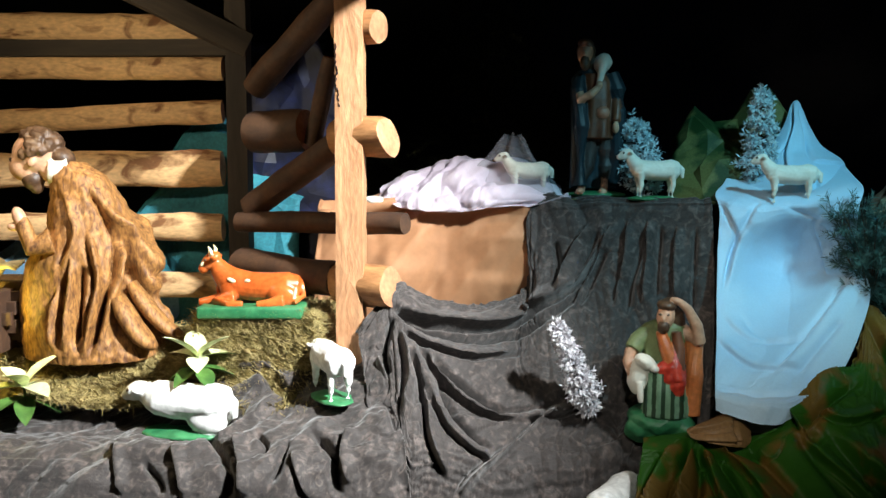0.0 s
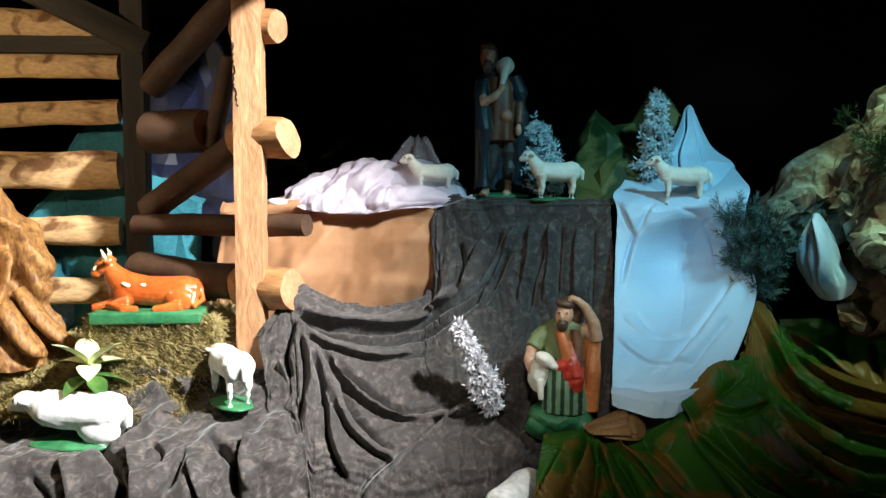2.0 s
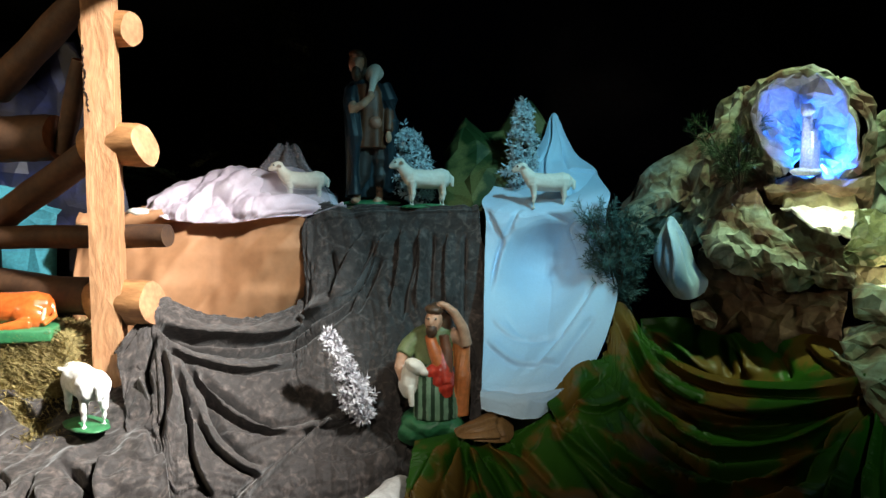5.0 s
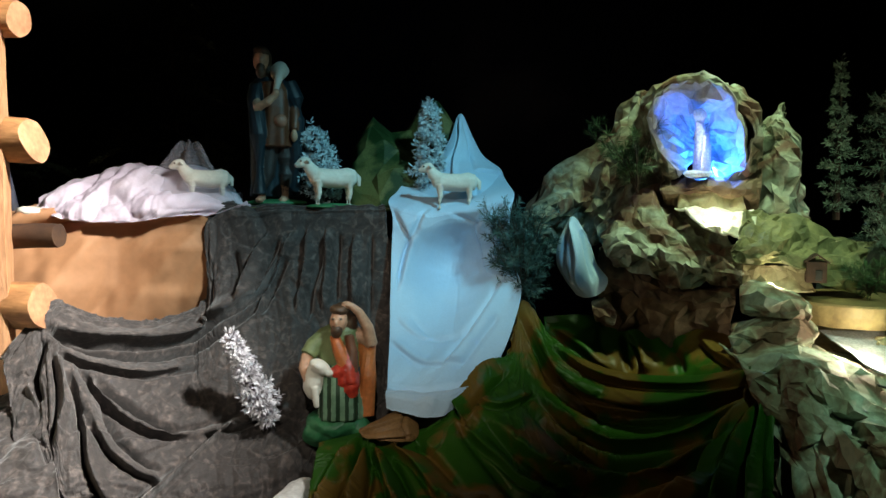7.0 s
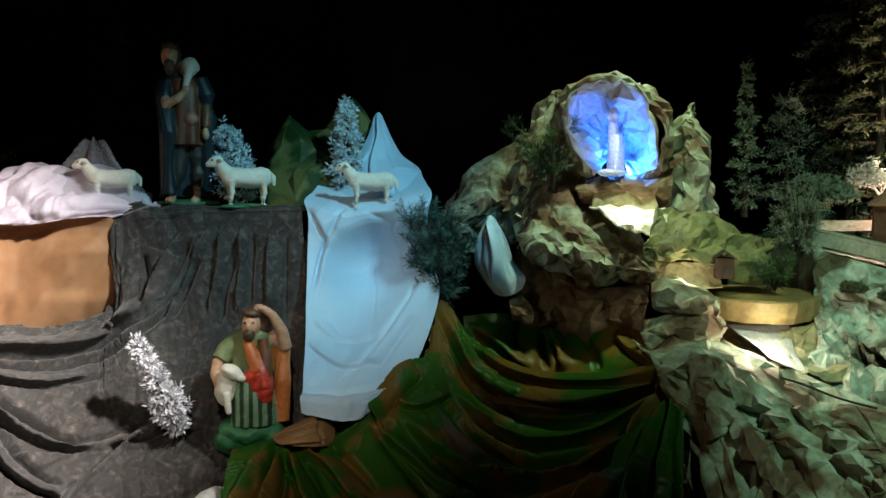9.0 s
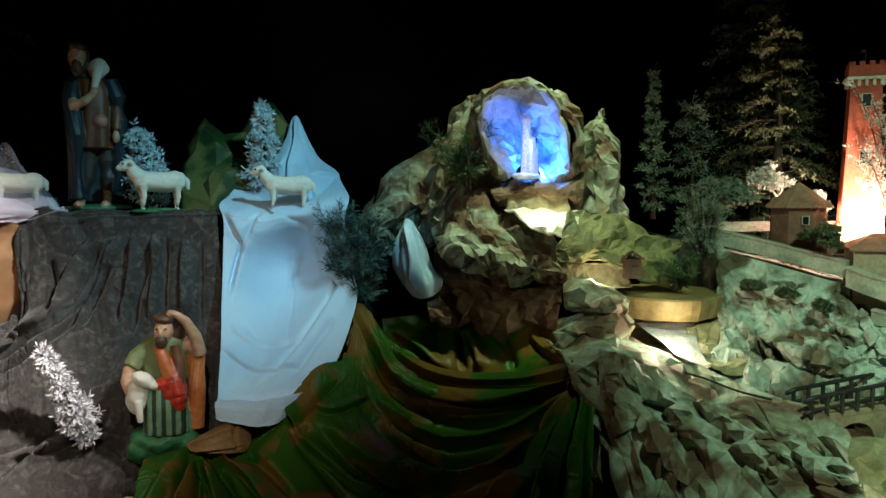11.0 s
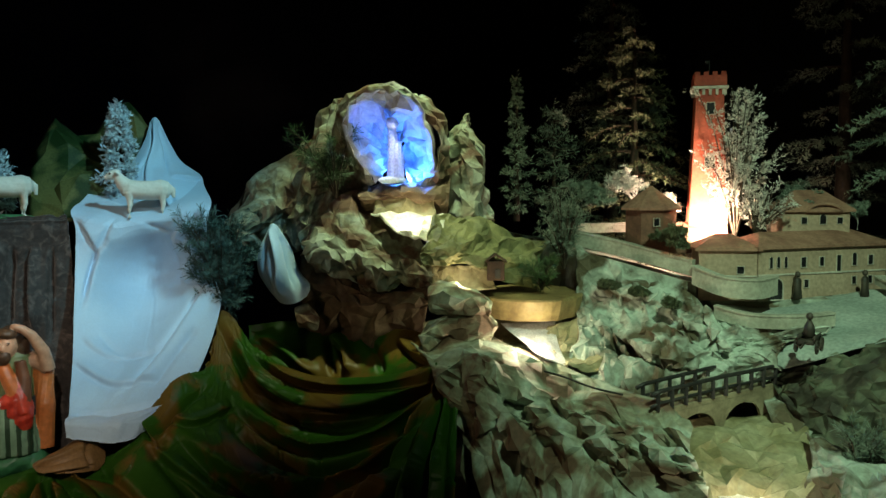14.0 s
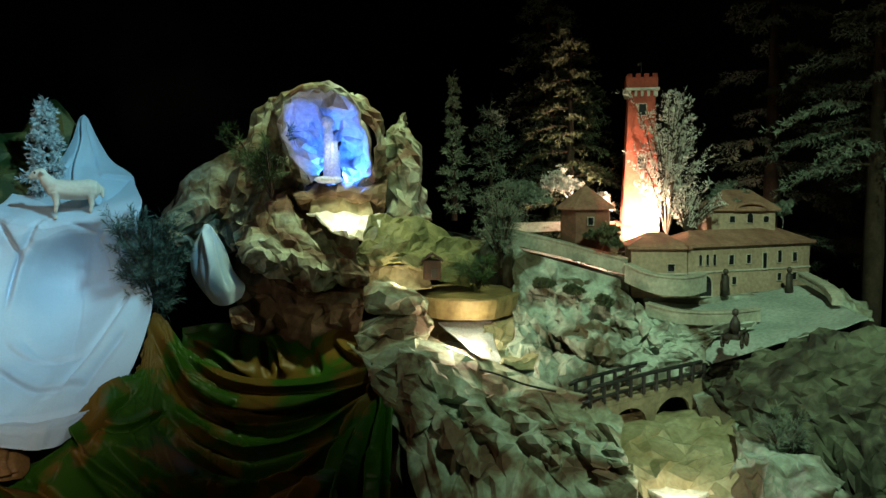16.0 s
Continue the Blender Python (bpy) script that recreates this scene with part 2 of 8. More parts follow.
def strokes(points, folds, facing=None):
    """The height of single folds over points of a sheet: each a ridge along a smooth line, with a sharp valley on its lower side."""
    flat = points.reshape(-1, points.shape[-1])
    facing = None if facing is None else facing.reshape(-1, 3)
    out, drop = np.zeros(len(flat)), np.zeros((len(flat), 3))
    for height, width, line in folds:
        line = np.array([catmull(np.array(line, float), t) for t in np.linspace(0, 1, 18)])
        best, side, along, aside = np.full(len(flat), 9.0), np.zeros(len(flat)), np.zeros(len(flat)), np.zeros((len(flat), 3))
        for k, (p, q) in enumerate(zip(line, line[1:])):
            d = q - p
            t = np.clip(((flat - p) @ d) / (d @ d + 1e-12), 0, 1)
            r = flat - p - t[:, None] * d
            if facing is not None:
                lift = (r * facing).sum(1, keepdims=True)
                r = r - lift * facing
                r = r + (np.abs(lift) > 0.08) * 9.0
            far = np.linalg.norm(r, axis=1)
            near = far < best
            best = np.where(near, far, best)
            turn = d[0] * r[:, 1] - d[1] * r[:, 0] if facing is None else (np.cross(d, r) * facing).sum(1)
            side = np.where(near, np.sign(turn), side)
            if facing is not None:
                aside[near] = np.cross(facing[near], d / np.linalg.norm(d))
            along = np.where(near, (k + t) / (len(line) - 1), along)
        s = best * side / width
        taper = np.minimum(1, np.minimum(along, 1 - along) * 5 + 0.1)
        out += height * taper * (np.exp(-np.abs(s) ** 1.7) - (0.9 * np.exp(-np.abs((s + 1.4) / 0.5) ** 1.6) if height > 0 else 0))
        if height > 0:
            drop -= aside * (1.15 * width * min(1.0, height / width / 2) * taper * np.exp(-((s / 0.75) ** 2)))[:, None]
    if facing is None:
        return out.reshape(points.shape[:2])
    return out.reshape(points.shape[:2]), drop.reshape(points.shape)


def cloth(name, rows, nu, nv, material, fold=None, thick=0.003, wrinkle=0.004, scale=9.0, seed=0, folds=(), crush=0.0, planes=()):
    """A cloth: a smooth sheet with folds fold(u, v) and single folds along its normal, and wrinkles."""
    g = surface(rows, nu, nv)
    n = normals(g)
    off, drop = strokes(g, folds, n) if folds else (np.zeros(g.shape[:2]), 0)
    rng = np.random.RandomState(seed + 77)
    for amp, step in planes:
        off += amp * lattice(nv + 1, nu + 1, step, rng)
    for j in range(nv + 1):
        for i in range(nu + 1):
            p = Vector(g[j, i]) * scale + Vector((seed * 7.3, 0, 0))
            off[j, i] += (fold(i / nu, j / nv) if fold else 0) + wrinkle * (noise.noise(p) + 0.6 * abs(noise.noise(p * 2.3)))
            if crush:
                off[j, i] += crush * (0.5 - abs(noise.noise(p * 2.9))) * (0.5 + noise.noise(p * 0.7))
    return grid_mesh(name, g + n * off[..., None] + drop, material, thick)


def box(bm, size, m=ZERO, bevel=0.0, index=0):
    made = bmesh.ops.create_cube(bm, size=1.0, matrix=m @ Matrix.Diagonal((*size, 1)))
    faces = {f for v in made["verts"] for f in v.link_faces}
    for f in faces:
        f.material_index = index
    if bevel:
        edges = {e for v in made["verts"] for e in v.link_edges}
        for f in bmesh.ops.bevel(bm, geom=list(edges), offset=bevel, segments=2, affect="EDGES", profile=0.5)["faces"]:
            f.material_index = index
    return made


def tube(bm, points, radii, sides=10, index=0, close=True, squash=1.0):
    """A tapered tube along points."""
    rings = []
    pts = [Vector(p) for p in points]
    for k, p in enumerate(pts):
        way = (pts[min(k + 1, len(pts) - 1)] - pts[max(k - 1, 0)]).normalized()
        q = way.to_track_quat("Z", "Y")
        ring = []
        for s in range(sides):
            a = 2 * math.pi * s / sides
            ring.append(bm.verts.new(p + q @ Vector((math.cos(a) * radii[k], math.sin(a) * radii[k] * squash, 0))))
        rings.append(ring)
    for a, b in zip(rings, rings[1:]):
        for s in range(sides):
            f = bm.faces.new((a[s], a[(s + 1) % sides], b[(s + 1) % sides], b[s]))
            f.material_index, f.smooth = index, True
    if close:
        for ring in (rings[0][::-1], rings[-1]):
            f = bm.faces.new(ring)
            f.material_index = index


def ball(bm, place, radii, index=0, turn=(0, 0, 0), sub=2):
    m = pose(*place, *turn) @ Matrix.Diagonal((*radii, 1))
    made = bmesh.ops.create_icosphere(bm, subdivisions=sub, radius=1.0, matrix=m)
    for v in made["verts"]:
        for f in v.link_faces:
            f.material_index, f.smooth = index, True
    return made["verts"]


def melt(bm, voxel=0.004, rounds=4):
    """Solid pieces that overlap become one smooth skin; each face keeps the paint of the piece under it."""
    tree, paint = BVHTree.FromBMesh(bm), [f.material_index for f in bm.faces]
    me = bpy.data.meshes.new("lump")
    bm.to_mesh(me)
    bm.free()
    ob = new("lump", me)
    skin = ob.modifiers.new("skin", "REMESH")
    skin.mode, skin.voxel_size = "VOXEL", voxel
    soft = ob.modifiers.new("soft", "SMOOTH")
    soft.factor, soft.iterations = 0.5, rounds
    made = bpy.data.meshes.new_from_object(ob.evaluated_get(bpy.context.evaluated_depsgraph_get()))
    bpy.data.objects.remove(ob)
    bpy.data.meshes.remove(me)
    out = bmesh.new()
    out.from_mesh(made)
    bpy.data.meshes.remove(made)
    for f in out.faces:
        f.material_index, f.smooth = paint[tree.find_nearest(f.calc_center_median())[2]], True
    return out


def vill(s, d, z):
    """A place in the village's own plan: s along its front, d into its depth."""
    return (0.616 + 0.577 * d + 0.817 * s, -0.608 + 0.817 * d - 0.577 * s, z)


VTURN = -35.23

# ---- the hall ----
for name, size, at in (("floor", (12, 12, 0.1), (1, 1, -0.05)), ("ceiling", (12, 12, 0.1), (1, 1, 4.55)), ("wall_north", (12, 0.2, 4.5), (1, 7.1, 2.25)),
                       ("wall_south", (12, 0.2, 4.5), (1, -5.1, 2.25)), ("wall_east", (0.2, 12, 4.5), (7.1, 1, 2.25)), ("wall_west", (0.2, 12, 4.5), (-5.1, 1, 2.25))):
    bm = bmesh.new()
    box(bm, size, pose(*at))
    tagged(link_bm(name, bm, BLACK, False), "dark unlit %s of the hall" % name.split("_")[0], name.split("_")[0], kind="structure")

# ---- the staging under the cloths ----
for size, at in (((1.9, 0.7, 0.6), (-0.9, 2.15, 0.3)), ((1.75, 0.5, 1.375), (0.65, 2.72, 0.6875)), ((1.3, 0.5, 0.5), (0.35, 1.95, 0.25)), ((0.8, 0.6, 0.6), (1.35, 1.9, 0.3)), ((1.6, 1.2, 0.55), (2.7, 1.1, 0.275))):
    bm = bmesh.new()
    box(bm, size, pose(*at), 0.004)
    tagged(link_bm("display_table", bm, BOX, False), "dark wooden display platform under the draped cloths", "platform", "platforms under the scene")

# ---- grey velvet ----


def crease(u, c, w):
    return math.exp(-((u - c) / w) ** 2)


def front_folds(u, v):
    hang = min(max((v - 0.42) / 0.15, 0), 1)
    w = noise.noise(Vector((u * 7, v * 2.5, 2)))
    lump = 0.048 * crease(u, 0.695, 0.045) * crease(v, 0.110, 0.065) + 0.045 * crease(u, 0.489, 0.018) * crease(v, 0.075, 0.045) + 0.05 * crease(u, 1.000, 0.03) * crease(v, 0.145, 0.08) + 0.006 * math.sin(14 * u + 8 * v + 4 * w)
    return hang * 0.006 * math.sin(14 * u + 4 * w) + (1 - hang) * lump


row_a = [(-1.6, 2.0, 0.74), (-1.2, 1.98, 0.75), (-0.85, 1.96, 0.77), (-0.52, 1.95, 0.86), (-0.3, 1.94, 0.89), (-0.06, 1.93, 0.92)]
row_b = [(-1.6, 1.86, 0.72), (-1.2, 1.86, 0.72), (-0.85, 1.86, 0.72), (-0.52, 1.86, 0.80), (-0.3, 1.86, 0.82), (-0.02, 1.86, 0.86)]
row_c = [(-1.6, 1.76, 0.70), (-1.2, 1.76, 0.70), (-0.85, 1.76, 0.69), (-0.52, 1.76, 0.71), (-0.26, 1.76, 0.78), (0.02, 1.76, 0.79)]
row_d = [(-1.6, 1.64, 0.68), (-1.2, 1.64, 0.68), (-0.85, 1.64, 0.69), (-0.52, 1.64, 0.70), (-0.24, 1.65, 0.735), (0.05, 1.68, 0.74)]
row_e = [(-1.6, 1.55, 0.60), (-1.2, 1.55, 0.60), (-0.85, 1.54, 0.61), (-0.52, 1.55, 0.63), (-0.22, 1.57, 0.65), (0.07, 1.62, 0.65)]
row_f = [(-1.6, 1.5, 0.40), (-1.2, 1.5, 0.40), (-0.85, 1.48, 0.40), (-0.52, 1.5, 0.42), (-0.2, 1.52, 0.42), (0.1, 1.58, 0.42)]
row_g = [(-1.6, 1.46, 0.05), (-1.2, 1.46, 0.05), (-0.85, 1.44, 0.05), (-0.52, 1.46, 0.05), (-0.2, 1.48, 0.05), (0.12, 1.55, 0.05)]
ob = cloth("velvet_cloth", [row_a, row_b, row_c, row_d, row_e, row_f, row_g], 380, 200, VELVET, front_folds, wrinkle=0.003, scale=9, crush=0.008, planes=((0.024, 38), (0.013, 16), (0.006, 8), (0.0025, 4)), folds=[
    (-0.060, 0.011, [(-0.218, 1.679, 0.752), (-0.138, 1.619, 0.708), (-0.128, 1.586, 0.658), (-0.110, 1.568, 0.593)]),
    (-0.050, 0.010, [(-0.560, 1.745, 0.700), (-0.465, 1.629, 0.700), (-0.424, 1.566, 0.657), (-0.413, 1.541, 0.601)]),
    (-0.036, 0.008, [(-0.677, 1.598, 0.676), (-0.630, 1.558, 0.643), (-0.604, 1.537, 0.604)]),
    (-0.030, 0.007, [(-0.381, 1.687, 0.730), (-0.341, 1.641, 0.722), (-0.340, 1.607, 0.702)]),
    (-0.030, 0.008, [(-0.273, 1.645, 0.730), (-0.285, 1.577, 0.672), (-0.304, 1.557, 0.633)]),
    (0.026, 0.014, [(-0.095, 1.683, 0.753), (-0.106, 1.621, 0.706), (-0.079, 1.584, 0.628)]),
    (0.026, 0.014, [(-0.430, 1.690, 0.719), (-0.378, 1.575, 0.671), (-0.365, 1.543, 0.604)]),
    (0.020, 0.012, [(-0.769, 1.675, 0.696), (-0.739, 1.583, 0.664), (-0.713, 1.534, 0.601)]),
    (0.022, 0.012, [(-0.599, 1.636, 0.695), (-0.553, 1.568, 0.657), (-0.537, 1.538, 0.603)]),
    (-0.028, 0.008, [(-0.009, 1.820, 0.830), (0.002, 1.767, 0.795), (0.030, 1.692, 0.751)]),
    (0.020, 0.012, [(-0.247, 1.611, 0.709), (-0.221, 1.575, 0.660), (-0.189, 1.556, 0.599)]),
    (0.034, 0.03, [(-0.538, 1.937, 0.847), (-0.437, 1.936, 0.867), (-0.356, 1.921, 0.865), (-0.300, 1.859, 0.819)]),
] + [
    (-0.040, 0.012, [(-0.424, 1.935, 0.868), (-0.377, 1.869, 0.821), (-0.297, 1.849, 0.814)]),
    (0.026, 0.02, [(-0.861, 1.948, 0.762), (-0.796, 1.949, 0.776), (-0.720, 1.944, 0.794)]),
])
tagged(ob, "grey crushed velvet cloth lying in folds over the front platform", "cloth", "velvet cloths")


def swag_folds(u, v):
    left = min(max((0.60 - u) / 0.16, 0), 1)
    w = noise.noise(Vector((u * 5, v * 3, 3)))
    hang = 0.016 * ridge(29 * (u + 0.25 * v * (1.05 - u) * 2) + 4 * w) + 0.004 * ridge(83 * (u + 0.12 * v) + 5 * w)
    return (1 - left) * hang * min(1, v * 9 + 0.1)


row_a = [(-0.14, 1.945, 0.98), (0.0, 2.01, 1.125), (0.13, 2.14, 1.07), (0.30, 2.24, 1.04), (0.435, 2.335, 1.10), (0.455, 2.40, 1.38), (0.62, 2.38, 1.395), (0.85, 2.30, 1.395), (1.03, 2.24, 1.40)]
row_b = [(-0.12, 1.90, 0.99), (0.0, 1.965, 1.11), (0.13, 2.08, 1.05), (0.30, 2.18, 1.025), (0.43, 2.29, 1.08), (0.45, 2.365, 1.36), (0.62, 2.33, 1.385), (0.85, 2.25, 1.385), (1.035, 2.185, 1.39)]
row_c = [(-0.10, 1.86, 0.93), (0.01, 1.90, 1.0), (0.12, 1.98, 0.98), (0.28, 2.08, 0.95), (0.42, 2.20, 0.99), (0.48, 2.28, 1.16), (0.64, 2.27, 1.2), (0.85, 2.21, 1.2), (1.04, 2.15, 1.2)]
row_d = [(-0.08, 1.80, 0.84), (0.02, 1.79, 0.86), (0.10, 1.84, 0.86), (0.26, 1.93, 0.84), (0.40, 2.04, 0.86), (0.52, 2.12, 0.95), (0.68, 2.15, 1.0), (0.86, 2.12, 1.0), (1.03, 2.09, 1.0)]
row_e = [(-0.06, 1.73, 0.76), (0.03, 1.71, 0.76), (0.10, 1.74, 0.76), (0.25, 1.80, 0.74), (0.40, 1.88, 0.73), (0.54, 1.93, 0.72), (0.70, 1.98, 0.76), (0.87, 2.02, 0.80), (1.02, 2.03, 0.82)]
row_f = [(-0.03, 1.62, 0.58), (0.05, 1.62, 0.58), (0.12, 1.64, 0.58), (0.26, 1.68, 0.57), (0.42, 1.74, 0.56), (0.57, 1.77, 0.56), (0.72, 1.82, 0.62), (0.88, 1.93, 0.66), (1.02, 1.98, 0.68)]
row_g = [(0.0, 1.5, 0.05), (0.07, 1.5, 0.05), (0.14, 1.5, 0.05), (0.28, 1.52, 0.05), (0.43, 1.55, 0.05), (0.58, 1.58, 0.05), (0.72, 1.62, 0.05), (0.88, 1.7, 0.05), (1.02, 1.78, 0.05)]
ob = cloth("velvet_cloth", [row_a, row_b, row_c, row_d, row_e, row_f, row_g], 420, 280, VELVET, swag_folds, wrinkle=0.003, scale=9, seed=2, crush=0.006, planes=((0.006, 34), (0.004, 15), (0.003, 7), (0.0015, 4)), folds=[
    (0.050, 0.022, [(-0.007, 1.945, 1.087), (0.112, 2.029, 1.029), (0.256, 2.115, 0.996), (0.411, 2.220, 1.008), (0.549, 2.230, 1.098), (0.679, 2.280, 1.263)]),
    (-0.065, 0.013, [(0.004, 1.933, 1.057), (0.116, 1.986, 0.989), (0.241, 2.050, 0.950), (0.370, 2.134, 0.945), (0.487, 2.153, 0.985)]),
    (-0.045, 0.012, [(0.487, 2.153, 0.985), (0.608, 2.212, 1.083), (0.706, 2.262, 1.224)]),
    (0.030, 0.014, [(0.031, 1.921, 1.012), (0.101, 1.944, 0.963), (0.240, 2.005, 0.912), (0.409, 2.104, 0.911)]),
    (-0.055, 0.012, [(0.120, 1.911, 0.915), (0.192, 1.896, 0.851), (0.280, 1.878, 0.792), (0.353, 1.891, 0.764)]),
    (0.030, 0.014, [(0.094, 1.925, 0.950), (0.167, 1.879, 0.853), (0.263, 1.854, 0.782), (0.403, 1.890, 0.738)]),
    (-0.040, 0.010, [(0.143, 1.872, 0.862), (0.188, 1.801, 0.776), (0.249, 1.770, 0.711), (0.310, 1.768, 0.676)]),
    (0.028, 0.013, [(0.106, 1.872, 0.887), (0.157, 1.788, 0.781), (0.227, 1.748, 0.701), (0.319, 1.754, 0.655)]),
    (0.026, 0.012, [(0.403, 1.890, 0.738), (0.515, 1.940, 0.738), (0.607, 1.980, 0.766)]),
    (-0.024, 0.008, [(0.300, 1.864, 0.770), (0.405, 1.909, 0.754), (0.522, 1.960, 0.758)]),
    (0.030, 0.012, [(0.505, 1.945, 0.747), (0.404, 1.826, 0.683), (0.269, 1.705, 0.615), (0.220, 1.663, 0.562)]),
    (-0.026, 0.008, [(0.495, 1.921, 0.725), (0.384, 1.799, 0.668), (0.254, 1.687, 0.590)]),
    (-0.040, 0.009, [(0.527, 2.309, 1.242), (0.537, 2.281, 1.181), (0.540, 2.236, 1.106)]),
    (0.026, 0.012, [(0.649, 2.298, 1.301), (0.592, 2.282, 1.204), (0.518, 2.213, 1.069)]),
    (-0.036, 0.009, [(0.678, 2.285, 1.283), (0.619, 2.267, 1.183), (0.558, 2.223, 1.091)]),
    (0.028, 0.012, [(0.728, 2.274, 1.306), (0.679, 2.255, 1.188), (0.596, 2.195, 1.055)]),
    (-0.036, 0.009, [(0.706, 2.262, 1.224), (0.658, 2.231, 1.128), (0.603, 2.181, 1.036)]),
    (-0.038, 0.009, [(0.825, 2.238, 1.290), (0.813, 2.224, 1.208), (0.781, 2.194, 1.115), (0.755, 2.142, 1.004)]),
    (0.026, 0.011, [(0.782, 2.259, 1.324), (0.773, 2.230, 1.191), (0.727, 2.166, 1.038)]),
    (-0.036, 0.008, [(0.878, 2.223, 1.309), (0.870, 2.202, 1.194), (0.858, 2.151, 1.065)]),
    (0.024, 0.011, [(0.847, 2.237, 1.327), (0.844, 2.210, 1.194), (0.817, 2.150, 1.043)]),
    (0.022, 0.012, [(0.939, 2.203, 1.310), (0.930, 2.178, 1.176), (0.922, 2.129, 1.046)]),
    (-0.026, 0.008, [(0.986, 2.187, 1.311), (0.978, 2.158, 1.162), (0.963, 2.107, 1.013)]),
    (-0.045, 0.011, [(-0.002, 1.919, 1.037), (-0.033, 1.867, 0.958), (-0.011, 1.810, 0.884)]),
    (0.036, 0.016, [(0.031, 1.915, 1.004), (0.059, 1.830, 0.883), (0.054, 1.725, 0.774)]),
    (0.030, 0.014, [(0.058, 1.909, 0.970), (0.110, 1.833, 0.847), (0.135, 1.725, 0.723), (0.189, 1.679, 0.622)]),
])
tagged(ob, "grey crushed velvet cloth draped in a swag from the upper shelf", "cloth", "velvet cloths")

# ---- upper shelf and kraft paper ----
bm = bmesh.new()
box(bm, (0.9, 0.35, 0.012), pose(0.85, 2.45, 1.392, 0, 0, -18), 0.003)
tagged(link_bm("felt_mat", bm, OLIVE), "dark green felt mat on the upper shelf", "mat")

ob = cloth("kraft_paper_sheet", [
    [(-0.35, 2.55, 1.38), (-0.1, 2.55, 1.38), (0.2, 2.55, 1.385), (0.45, 2.5, 1.385)],
    [(-0.35, 2.40, 1.372), (-0.1, 2.385, 1.372), (0.2, 2.38, 1.378), (0.45, 2.38, 1.378)],
    [(-0.35, 2.385, 1.3), (-0.1, 2.365, 1.3), (0.2, 2.365, 1.3), (0.46, 2.365, 1.3)],
    [(-0.35, 2.375, 1.1), (-0.1, 2.335, 1.1), (0.2, 2.35, 1.1), (0.47, 2.36, 1.1)],
    [(-0.35, 2.365, 0.9), (-0.1, 2.315, 0.9), (0.2, 2.34, 0.9), (0.47, 2.35, 0.9)],
], 90, 70, PAPER, None, wrinkle=0.003, scale=5, seed=4, planes=((0.042, 19), (0.030, 10), (0.006, 4)))
tagged(ob, "brown kraft paper sheet creased over the front of the shelf", "paper")

# ---- pale blue satin ----


def satin_folds(u, v):
    w = noise.noise(Vector((u * 4, v * 3, 9)))
    hollow = math.exp(-(((u - 0.52) / 0.27) ** 2 + ((v - 0.42 + 0.2 * (u - 0.5)) / 0.12) ** 2) ** 1.6)
    return 0.0015 * math.sin(9 * u + 5 * v + 3 * w) - 0.035 * hollow


